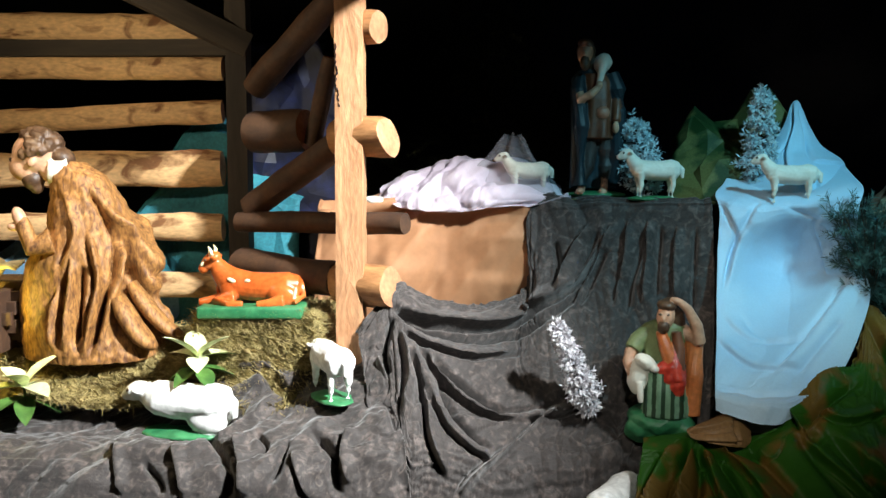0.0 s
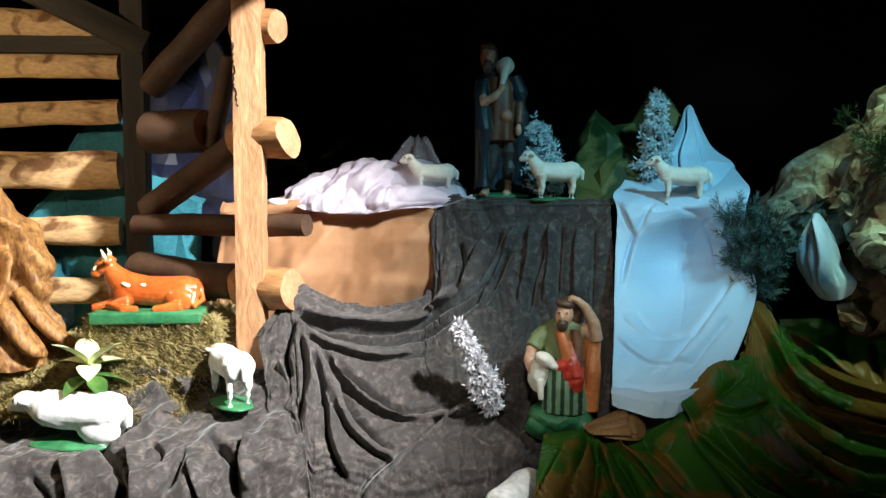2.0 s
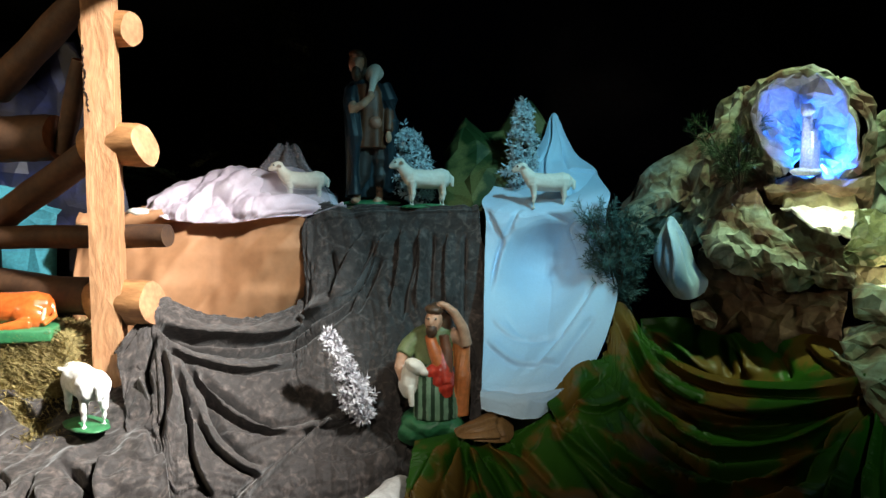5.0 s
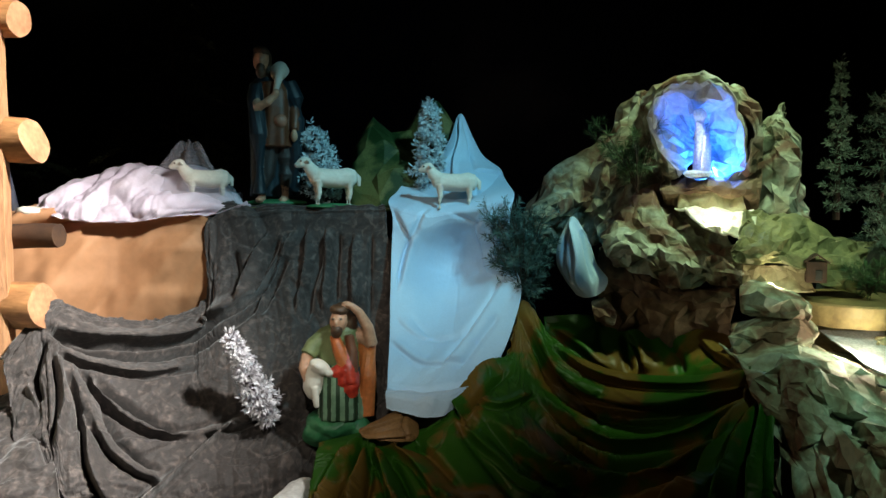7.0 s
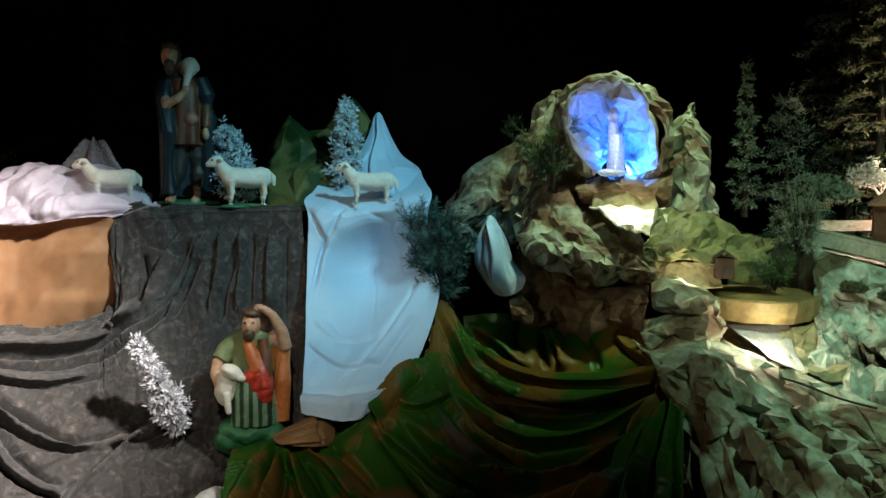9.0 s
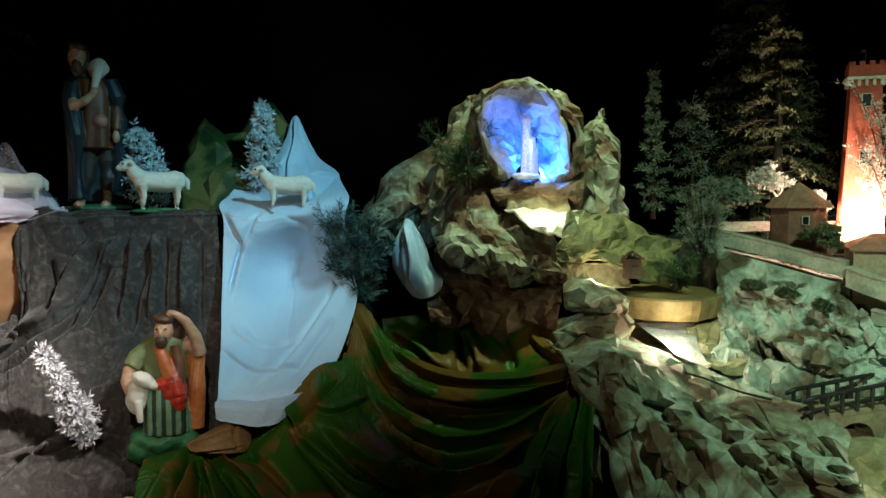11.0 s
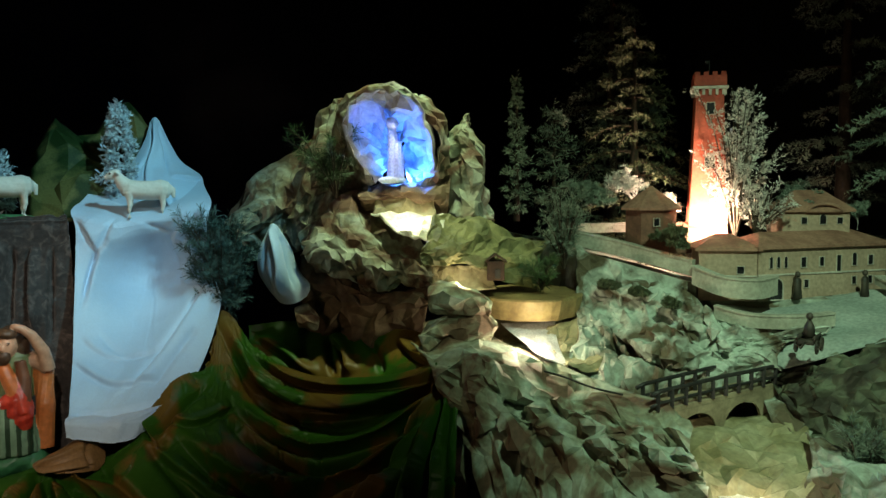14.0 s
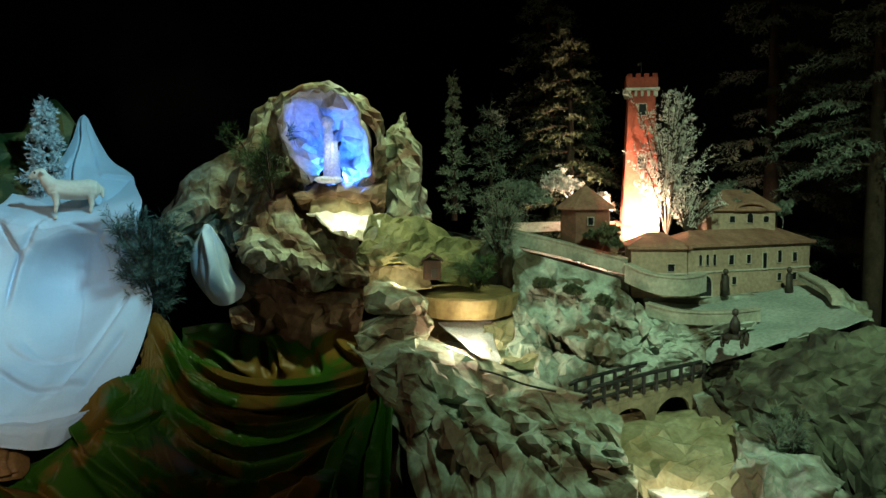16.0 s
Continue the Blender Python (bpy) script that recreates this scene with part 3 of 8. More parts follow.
ob = cloth("blue_satin_cloth", [
    [(1.137, 2.358, 1.486), (1.208, 2.372, 1.490), (1.315, 2.365, 1.495), (1.427, 2.331, 1.512), (1.497, 2.286, 1.529)],
    [(1.092, 2.265, 1.453), (1.177, 2.246, 1.445), (1.284, 2.218, 1.449), (1.391, 2.185, 1.470), (1.467, 2.127, 1.486)],
    [(1.043, 2.173, 1.423), (1.146, 2.119, 1.398), (1.252, 2.070, 1.403), (1.359, 2.027, 1.426), (1.437, 1.989, 1.447)],
    [(1.049, 2.139, 1.364), (1.138, 2.087, 1.342), (1.249, 2.058, 1.344), (1.343, 2.008, 1.352), (1.412, 1.964, 1.367)],
    [(1.038, 2.103, 1.242), (1.143, 2.109, 1.229), (1.268, 2.126, 1.210), (1.353, 2.039, 1.229), (1.413, 1.955, 1.244)],
    [(1.017, 2.021, 1.120), (1.122, 2.027, 1.105), (1.236, 2.017, 1.097), (1.342, 1.945, 1.125), (1.434, 1.903, 1.139)],
    [(0.992, 1.922, 0.990), (1.090, 1.898, 0.979), (1.176, 1.875, 0.978), (1.277, 1.838, 0.997), (1.379, 1.839, 1.018)],
    [(0.968, 1.834, 0.903), (1.051, 1.813, 0.888), (1.116, 1.788, 0.894), (1.200, 1.768, 0.909), (1.301, 1.770, 0.919)],
    [(0.955, 1.784, 0.861), (1.031, 1.766, 0.854), (1.084, 1.734, 0.862), (1.149, 1.718, 0.867), (1.238, 1.728, 0.885)],
    [(0.935, 1.716, 0.866), (1.005, 1.689, 0.860), (1.058, 1.665, 0.858), (1.119, 1.671, 0.861), (1.206, 1.702, 0.872)],
    [(0.935, 1.704, 0.823), (0.997, 1.671, 0.809), (1.049, 1.651, 0.802), (1.099, 1.650, 0.805), (1.166, 1.692, 0.828)],
], 170, 220, BLUESATIN, satin_folds, wrinkle=0.0025, scale=6, seed=3, planes=((0.004, 40), (0.002, 14)), folds=[
    (0.012, 0.016, [(1.069, 2.148, 1.407), (1.119, 2.105, 1.293), (1.076, 2.057, 1.154)]),
    (0.009, 0.013, [(1.177, 2.091, 1.389), (1.122, 2.107, 1.283), (1.054, 2.024, 1.114)]),
    (-0.010, 0.008, [(1.153, 2.098, 1.385), (1.099, 2.110, 1.255), (1.053, 2.055, 1.157)]),
    (0.012, 0.018, [(1.419, 1.943, 1.208), (1.338, 1.904, 1.085), (1.221, 1.836, 0.971), (1.134, 1.790, 0.901)]),
    (-0.012, 0.012, [(1.344, 1.873, 1.056), (1.266, 1.832, 0.987), (1.176, 1.778, 0.910)]),
    (0.010, 0.014, [(1.369, 1.994, 1.392), (1.327, 2.041, 1.300), (1.357, 2.020, 1.203), (1.420, 1.941, 1.199)]),
    (-0.008, 0.010, [(1.230, 2.064, 1.389), (1.311, 2.030, 1.340), (1.368, 2.019, 1.263)]),
    (0.010, 0.014, [(1.003, 1.919, 0.989), (1.094, 1.843, 0.927), (1.211, 1.805, 0.943)]),
    (-0.016, 0.011, [(0.962, 1.787, 0.862), (1.033, 1.771, 0.855), (1.085, 1.740, 0.863), (1.171, 1.730, 0.876), (1.242, 1.741, 0.891)]),
    (-0.008, 0.010, [(1.073, 1.977, 1.055), (1.145, 1.895, 0.985), (1.258, 1.864, 1.009)]),
    (0.007, 0.012, [(1.033, 1.970, 1.049), (1.093, 1.918, 0.998), (1.201, 1.890, 0.998)]),
])
tagged(ob, "pale blue satin cloth falling like a waterfall from the shelf", "cloth", "blue cloths")

ob = cloth("blue_satin_peak", [
    [(1.350, 2.375, 1.732), (1.358, 2.371, 1.745), (1.368, 2.368, 1.747), (1.378, 2.366, 1.737)],
    [(1.323, 2.357, 1.659), (1.340, 2.326, 1.647), (1.375, 2.326, 1.658), (1.412, 2.352, 1.650)],
    [(1.281, 2.351, 1.585), (1.306, 2.293, 1.573), (1.382, 2.291, 1.578), (1.441, 2.324, 1.588)],
    [(1.232, 2.335, 1.532), (1.283, 2.249, 1.526), (1.380, 2.230, 1.537), (1.499, 2.285, 1.535)],
    [(1.189, 2.294, 1.469), (1.267, 2.191, 1.460), (1.369, 2.150, 1.474), (1.486, 2.205, 1.478)],
    [(1.158, 2.250, 1.425), (1.253, 2.143, 1.411), (1.350, 2.093, 1.431), (1.471, 2.126, 1.442)],
], 80, 90, BLUESATIN, None, wrinkle=0.002, scale=9, seed=5, planes=((0.005, 26),), folds=[
    (0.012, 0.008, [(1.361, 2.366, 1.739), (1.353, 2.326, 1.658), (1.314, 2.279, 1.562), (1.295, 2.180, 1.470)]),
    (-0.010, 0.008, [(1.368, 2.360, 1.731), (1.385, 2.316, 1.626), (1.369, 2.220, 1.529)]),
    (0.010, 0.010, [(1.372, 2.226, 1.534), (1.432, 2.243, 1.532), (1.497, 2.278, 1.530)]),
    (-0.012, 0.008, [(1.323, 2.312, 1.610), (1.264, 2.294, 1.541), (1.208, 2.286, 1.479)]),
    (-0.010, 0.008, [(1.363, 2.196, 1.510), (1.353, 2.133, 1.459), (1.351, 2.093, 1.431)]),
])
tagged(ob, "pale blue satin cloth pulled up into a pointed peak", "cloth", "blue cloths")

ob = cloth("blue_satin_bud", [
    [(1.615, 1.935, 1.360), (1.618, 1.923, 1.371), (1.629, 1.918, 1.372), (1.643, 1.922, 1.362)],
    [(1.579, 1.936, 1.289), (1.599, 1.884, 1.311), (1.634, 1.869, 1.321), (1.677, 1.903, 1.299)],
    [(1.572, 1.933, 1.219), (1.589, 1.860, 1.225), (1.631, 1.841, 1.233), (1.700, 1.884, 1.217)],
    [(1.594, 1.916, 1.162), (1.608, 1.855, 1.163), (1.646, 1.827, 1.174), (1.722, 1.845, 1.169)],
    [(1.627, 1.894, 1.109), (1.639, 1.854, 1.106), (1.665, 1.831, 1.112), (1.710, 1.845, 1.127)],
], 60, 60, BLUESATIN, None, wrinkle=0.002, scale=12, seed=6, planes=((0.004, 20),), folds=[
    (0.018, 0.010, [(1.618, 1.913, 1.364), (1.610, 1.858, 1.284), (1.626, 1.849, 1.133)]),
    (-0.014, 0.009, [(1.620, 1.899, 1.353), (1.643, 1.855, 1.266), (1.657, 1.827, 1.154)]),
    (-0.012, 0.010, [(1.608, 1.913, 1.348), (1.581, 1.898, 1.264), (1.600, 1.884, 1.160)]),
])
tagged(ob, "small pale blue satin cloth gathered beside the rocks", "cloth", "blue cloths")

# ---- olive cloth hill behind the shelf ----
row_a = [(0.99, 2.62, 1.60), (1.06, 2.6, 1.735), (1.12, 2.58, 1.72), (1.19, 2.56, 1.70), (1.25, 2.54, 1.79), (1.31, 2.5, 1.79), (1.36, 2.52, 1.7)]
row_b = [(0.97, 2.52, 1.58), (1.05, 2.47, 1.65), (1.14, 2.44, 1.64), (1.21, 2.45, 1.62), (1.26, 2.46, 1.73), (1.31, 2.42, 1.74), (1.38, 2.46, 1.65)]
row_c = [(0.95, 2.47, 1.50), (1.04, 2.4, 1.53), (1.14, 2.37, 1.54), (1.22, 2.38, 1.52), (1.28, 2.40, 1.6), (1.34, 2.4, 1.6), (1.4, 2.42, 1.6)]
row_d = [(0.93, 2.42, 1.39), (1.03, 2.34, 1.39), (1.14, 2.30, 1.39), (1.22, 2.32, 1.39), (1.28, 2.34, 1.42), (1.34, 2.36, 1.45), (1.4, 2.38, 1.45)]
ob = crumpled("olive_cloth_hill", [row_a, row_b, row_c, row_d], OLIVE, 0.012, 9, 0.055)
tagged(ob, "olive green camouflage cloth bunched up as a hill", "cloth")

# ---- camouflage satin ----


ob = cloth("camouflage_satin_cloth", [
    [(0.746, 1.763, 0.718), (0.880, 1.733, 0.746), (0.992, 1.710, 0.742), (1.101, 1.668, 0.797), (1.237, 1.742, 0.896), (1.350, 1.801, 0.939), (1.438, 1.907, 1.097), (1.522, 1.817, 0.976), (1.612, 1.670, 0.912), (1.740, 1.483, 0.919), (1.850, 1.335, 0.963), (1.900, 1.270, 1.002), (1.913, 1.245, 0.994)],
    [(0.735, 1.702, 0.722), (0.871, 1.678, 0.739), (0.985, 1.664, 0.730), (1.101, 1.610, 0.785), (1.227, 1.673, 0.868), (1.335, 1.735, 0.915), (1.426, 1.844, 1.023), (1.501, 1.746, 0.918), (1.596, 1.617, 0.859), (1.725, 1.440, 0.867), (1.834, 1.298, 0.925), (1.868, 1.234, 0.969), (1.886, 1.216, 0.956)],
    [(0.717, 1.633, 0.703), (0.844, 1.614, 0.694), (0.963, 1.580, 0.692), (1.096, 1.536, 0.723), (1.216, 1.548, 0.770), (1.317, 1.589, 0.806), (1.415, 1.676, 0.852), (1.498, 1.649, 0.807), (1.601, 1.550, 0.764), (1.709, 1.397, 0.781), (1.787, 1.255, 0.846), (1.834, 1.196, 0.889), (1.854, 1.176, 0.877)],
    [(0.693, 1.554, 0.657), (0.816, 1.535, 0.648), (0.936, 1.492, 0.648), (1.084, 1.439, 0.664), (1.204, 1.420, 0.687), (1.311, 1.443, 0.705), (1.408, 1.488, 0.719), (1.479, 1.471, 0.700), (1.551, 1.402, 0.682), (1.625, 1.286, 0.713), (1.701, 1.178, 0.756), (1.775, 1.127, 0.795), (1.805, 1.112, 0.782)],
    [(0.667, 1.431, 0.592), (0.787, 1.403, 0.586), (0.909, 1.371, 0.588), (1.058, 1.327, 0.600), (1.179, 1.305, 0.613), (1.276, 1.316, 0.617), (1.366, 1.336, 0.619), (1.435, 1.325, 0.615), (1.495, 1.271, 0.620), (1.557, 1.185, 0.646), (1.626, 1.103, 0.676), (1.713, 1.051, 0.699), (1.748, 1.037, 0.699)],
    [(0.667, 1.421, 0.326), (0.787, 1.393, 0.322), (0.909, 1.361, 0.323), (1.058, 1.317, 0.330), (1.179, 1.295, 0.337), (1.276, 1.306, 0.339), (1.366, 1.326, 0.340), (1.435, 1.315, 0.338), (1.495, 1.261, 0.341), (1.557, 1.175, 0.355), (1.626, 1.093, 0.372), (1.713, 1.041, 0.384), (1.748, 1.027, 0.384)],
    [(0.667, 1.411, 0.030), (0.787, 1.383, 0.030), (0.909, 1.351, 0.030), (1.058, 1.307, 0.030), (1.179, 1.285, 0.030), (1.276, 1.296, 0.030), (1.366, 1.316, 0.030), (1.435, 1.305, 0.030), (1.495, 1.251, 0.030), (1.557, 1.165, 0.030), (1.626, 1.083, 0.030), (1.713, 1.031, 0.030), (1.748, 1.017, 0.030)],
], 380, 250, CAMO, None, wrinkle=0.005, scale=8, seed=8, folds=[
    (0.040, 0.022, [(1.441, 1.887, 1.072), (1.492, 1.748, 0.916), (1.590, 1.618, 0.851), (1.719, 1.448, 0.865), (1.827, 1.324, 0.928), (1.881, 1.256, 0.986)]),
    (0.030, 0.016, [(1.502, 1.815, 0.978), (1.595, 1.670, 0.901), (1.736, 1.471, 0.906), (1.834, 1.341, 0.946), (1.888, 1.260, 0.992)]),
    (-0.050, 0.018, [(1.436, 1.753, 0.920), (1.514, 1.662, 0.822), (1.626, 1.546, 0.789), (1.743, 1.392, 0.837), (1.856, 1.267, 0.950)]),
    (0.034, 0.020, [(1.406, 1.673, 0.852), (1.505, 1.563, 0.752), (1.629, 1.455, 0.739), (1.751, 1.344, 0.817), (1.858, 1.248, 0.955)]),
    (-0.050, 0.020, [(1.348, 1.621, 0.826), (1.457, 1.497, 0.717), (1.595, 1.388, 0.705), (1.723, 1.301, 0.783), (1.848, 1.249, 0.935)]),
    (0.034, 0.022, [(1.221, 1.611, 0.819), (1.323, 1.466, 0.720), (1.469, 1.381, 0.667), (1.632, 1.295, 0.718), (1.845, 1.246, 0.929)]),
    (-0.040, 0.020, [(1.180, 1.590, 0.795), (1.301, 1.418, 0.691), (1.449, 1.334, 0.638), (1.588, 1.222, 0.694), (1.758, 1.222, 0.813)]),
    (0.034, 0.016, [(1.876, 1.247, 0.981), (1.751, 1.239, 0.807), (1.568, 1.193, 0.673), (1.495, 1.255, 0.497)]),
    (-0.040, 0.013, [(1.869, 1.232, 0.969), (1.763, 1.206, 0.815), (1.607, 1.138, 0.690), (1.553, 1.174, 0.525)]),
    (0.036, 0.014, [(1.874, 1.234, 0.975), (1.773, 1.184, 0.820), (1.640, 1.103, 0.700), (1.599, 1.116, 0.542)]),
    (-0.040, 0.011, [(1.866, 1.222, 0.957), (1.778, 1.156, 0.815), (1.676, 1.078, 0.707), (1.638, 1.081, 0.553)]),
    (0.034, 0.012, [(1.873, 1.227, 0.969), (1.797, 1.153, 0.829), (1.701, 1.062, 0.710), (1.681, 1.056, 0.562)]),
    (-0.030, 0.009, [(1.868, 1.214, 0.949), (1.804, 1.136, 0.817), (1.730, 1.046, 0.710), (1.720, 1.036, 0.559)]),
    (0.030, 0.014, [(1.349, 1.770, 0.938), (1.240, 1.726, 0.894), (1.154, 1.668, 0.833), (1.162, 1.594, 0.795)]),
    (-0.034, 0.012, [(1.333, 1.725, 0.908), (1.221, 1.666, 0.862), (1.158, 1.625, 0.819), (1.172, 1.570, 0.776)]),
    (0.022, 0.014, [(1.138, 1.614, 0.804), (1.201, 1.502, 0.736), (1.268, 1.380, 0.676), (1.350, 1.335, 0.622), (1.492, 1.258, 0.496)]),
    (-0.030, 0.014, [(1.119, 1.611, 0.795), (1.166, 1.493, 0.721), (1.211, 1.350, 0.662), (1.320, 1.314, 0.501)]),
    (0.020, 0.014, [(1.203, 1.663, 0.856), (1.259, 1.626, 0.835), (1.383, 1.668, 0.856)]),
    (0.030, 0.013, [(0.878, 1.682, 0.741), (0.801, 1.638, 0.707), (0.733, 1.546, 0.652), (0.665, 1.422, 0.552)]),
    (-0.034, 0.010, [(0.875, 1.672, 0.736), (0.824, 1.618, 0.695), (0.775, 1.540, 0.649), (0.692, 1.415, 0.551)]),
    (0.034, 0.012, [(0.882, 1.671, 0.736), (0.847, 1.604, 0.688), (0.809, 1.534, 0.647), (0.745, 1.403, 0.548)]),
    (-0.036, 0.010, [(0.884, 1.662, 0.731), (0.868, 1.592, 0.683), (0.845, 1.523, 0.646), (0.797, 1.390, 0.546)]),
    (0.034, 0.012, [(0.893, 1.670, 0.735), (0.906, 1.589, 0.686), (0.909, 1.499, 0.645), (0.914, 1.359, 0.543)]),
    (-0.034, 0.010, [(0.900, 1.673, 0.736), (0.939, 1.591, 0.692), (0.955, 1.478, 0.647), (0.982, 1.338, 0.541)]),
    (0.030, 0.014, [(0.914, 1.680, 0.738), (0.989, 1.598, 0.707), (1.031, 1.443, 0.652), (1.089, 1.309, 0.536)]),
    (-0.026, 0.012, [(0.926, 1.681, 0.736), (1.018, 1.606, 0.724), (1.084, 1.439, 0.664)]),
])
tagged(ob, "dark green and brown camouflage satin cloth hanging in folds", "cloth", "camouflage cloths")
ob = cloth("camouflage_satin_cloth", [
    [(1.568, 2.026, 1.015), (1.757, 1.962, 1.015), (1.924, 1.787, 1.014), (1.989, 1.561, 1.012), (1.963, 1.385, 0.986)],
    [(1.559, 2.001, 0.979), (1.726, 1.899, 0.967), (1.883, 1.719, 0.971), (1.939, 1.488, 0.975), (1.938, 1.338, 0.981)],
    [(1.513, 1.940, 0.915), (1.683, 1.812, 0.891), (1.835, 1.638, 0.907), (1.901, 1.433, 0.947), (1.927, 1.316, 0.965)],
    [(1.486, 1.872, 0.778), (1.643, 1.728, 0.764), (1.790, 1.560, 0.795), (1.866, 1.379, 0.853), (1.906, 1.285, 0.890)],
], 120, 60, CAMO, None, wrinkle=0.008, scale=8, seed=18, planes=((0.012, 22),), folds=[
    (0.030, 0.014, [(1.812, 1.844, 0.981), (1.811, 1.756, 0.941), (1.789, 1.681, 0.883)]),
    (-0.030, 0.010, [(1.789, 1.850, 0.972), (1.763, 1.787, 0.927), (1.746, 1.729, 0.877)]),
    (-0.030, 0.012, [(1.884, 1.772, 0.989), (1.870, 1.660, 0.946), (1.845, 1.591, 0.898)]),
    (0.026, 0.014, [(1.595, 1.986, 0.980), (1.653, 1.880, 0.926), (1.706, 1.773, 0.877)]),
    (0.026, 0.014, [(1.949, 1.620, 0.994), (1.928, 1.516, 0.970), (1.916, 1.398, 0.961)]),
])
tagged(ob, "dark camouflage satin cloth bunched under the paper rocks", "cloth", "camouflage cloths")

TANCLOTH = mat("tan_brown_satin", (0.22, 0.12, 0.045), (0.32, 0.18, 0.07), 0.5, 9, 120, 0.05)
ob = cloth("tied_cloth_end", [
    [(0.924, 1.737, 0.784), (0.964, 1.735, 0.803), (1.000, 1.729, 0.811), (1.029, 1.723, 0.775)],
    [(0.883, 1.700, 0.781), (0.926, 1.670, 0.793), (0.975, 1.666, 0.796), (1.032, 1.698, 0.766)],
    [(0.848, 1.672, 0.775), (0.903, 1.632, 0.778), (0.962, 1.630, 0.775), (1.021, 1.662, 0.749)],
    [(0.855, 1.656, 0.759), (0.897, 1.626, 0.755), (0.952, 1.623, 0.746), (1.002, 1.651, 0.735)],
], 60, 40, TANCLOTH, None, wrinkle=0.002, scale=20, seed=30, folds=[
    (-0.012, 0.006, [(0.995, 1.720, 0.810), (0.977, 1.654, 0.788), (0.979, 1.635, 0.744)]),
    (0.010, 0.007, [(0.854, 1.668, 0.776), (0.917, 1.659, 0.790), (0.977, 1.674, 0.799)]),
    (-0.010, 0.005, [(0.852, 1.660, 0.768), (0.912, 1.636, 0.782), (0.970, 1.646, 0.786)]),
    (0.008, 0.006, [(0.859, 1.653, 0.760), (0.917, 1.623, 0.767), (0.994, 1.645, 0.761)]),
])
tagged(ob, "tan brown end of the camouflage satin tied in a bunch", "cloth")

# ---- paper mountain ----
ROCKS = "crumpled paper rocks"


def rock(label, rows, material, amp=0.012, seed=0, facet=0.02, folds=()):
    return tagged(crumpled("paper_rock", rows, material, amp, seed, facet, folds=folds), label, "rock", ROCKS)


rock("olive green crumpled paper rock slope beside the grotto", [
    [(1.580, 2.279, 1.399), (1.690, 2.236, 1.541), (1.781, 2.171, 1.624), (1.850, 2.063, 1.727), (1.881, 1.970, 1.805), (1.919, 1.925, 1.810)],
    [(1.566, 2.198, 1.359), (1.661, 2.140, 1.463), (1.747, 2.080, 1.534), (1.818, 1.997, 1.622), (1.858, 1.925, 1.707), (1.906, 1.874, 1.723)],
    [(1.569, 2.131, 1.331), (1.656, 2.076, 1.392), (1.731, 2.022, 1.443), (1.802, 1.965, 1.512), (1.856, 1.900, 1.589), (1.916, 1.831, 1.606)],
    [(1.596, 2.118, 1.290), (1.678, 2.075, 1.331), (1.753, 2.021, 1.362), (1.812, 1.960, 1.423), (1.880, 1.902, 1.472), (1.935, 1.824, 1.495)],
    [(1.648, 2.135, 1.226), (1.724, 2.104, 1.246), (1.791, 2.053, 1.279), (1.856, 2.002, 1.341), (1.927, 1.944, 1.412), (1.975, 1.870, 1.443)],
], ROCKPAPER, 0.017, 11, 0.022)
rock("olive grey crumpled paper arch over the grotto", [
    [(1.946, 1.784, 1.509), (1.893, 1.791, 1.574), (1.834, 1.796, 1.665), (1.836, 1.773, 1.757), (1.896, 1.719, 1.807), (1.978, 1.667, 1.801), (2.061, 1.631, 1.733), (2.094, 1.630, 1.616), (2.092, 1.660, 1.523), (2.043, 1.720, 1.501)],
    [(1.936, 1.825, 1.494), (1.886, 1.830, 1.556), (1.826, 1.847, 1.656), (1.834, 1.820, 1.765), (1.912, 1.755, 1.816), (2.004, 1.697, 1.809), (2.095, 1.655, 1.744), (2.134, 1.650, 1.618), (2.139, 1.676, 1.518), (2.073, 1.736, 1.490)],
    [(1.979, 1.904, 1.483), (1.926, 1.911, 1.547), (1.861, 1.931, 1.650), (1.871, 1.903, 1.764), (1.957, 1.834, 1.816), (2.057, 1.771, 1.810), (2.154, 1.724, 1.741), (2.196, 1.717, 1.611), (2.200, 1.743, 1.508), (2.127, 1.808, 1.479)],
    [(2.066, 2.027, 1.458), (2.015, 2.034, 1.526), (1.953, 2.053, 1.635), (1.962, 2.026, 1.755), (2.043, 1.959, 1.811), (2.138, 1.899, 1.804), (2.232, 1.854, 1.733), (2.272, 1.848, 1.595), (2.276, 1.873, 1.485), (2.207, 1.935, 1.455)],
], ROCKPAPER, 0.013, 12, 0.024)
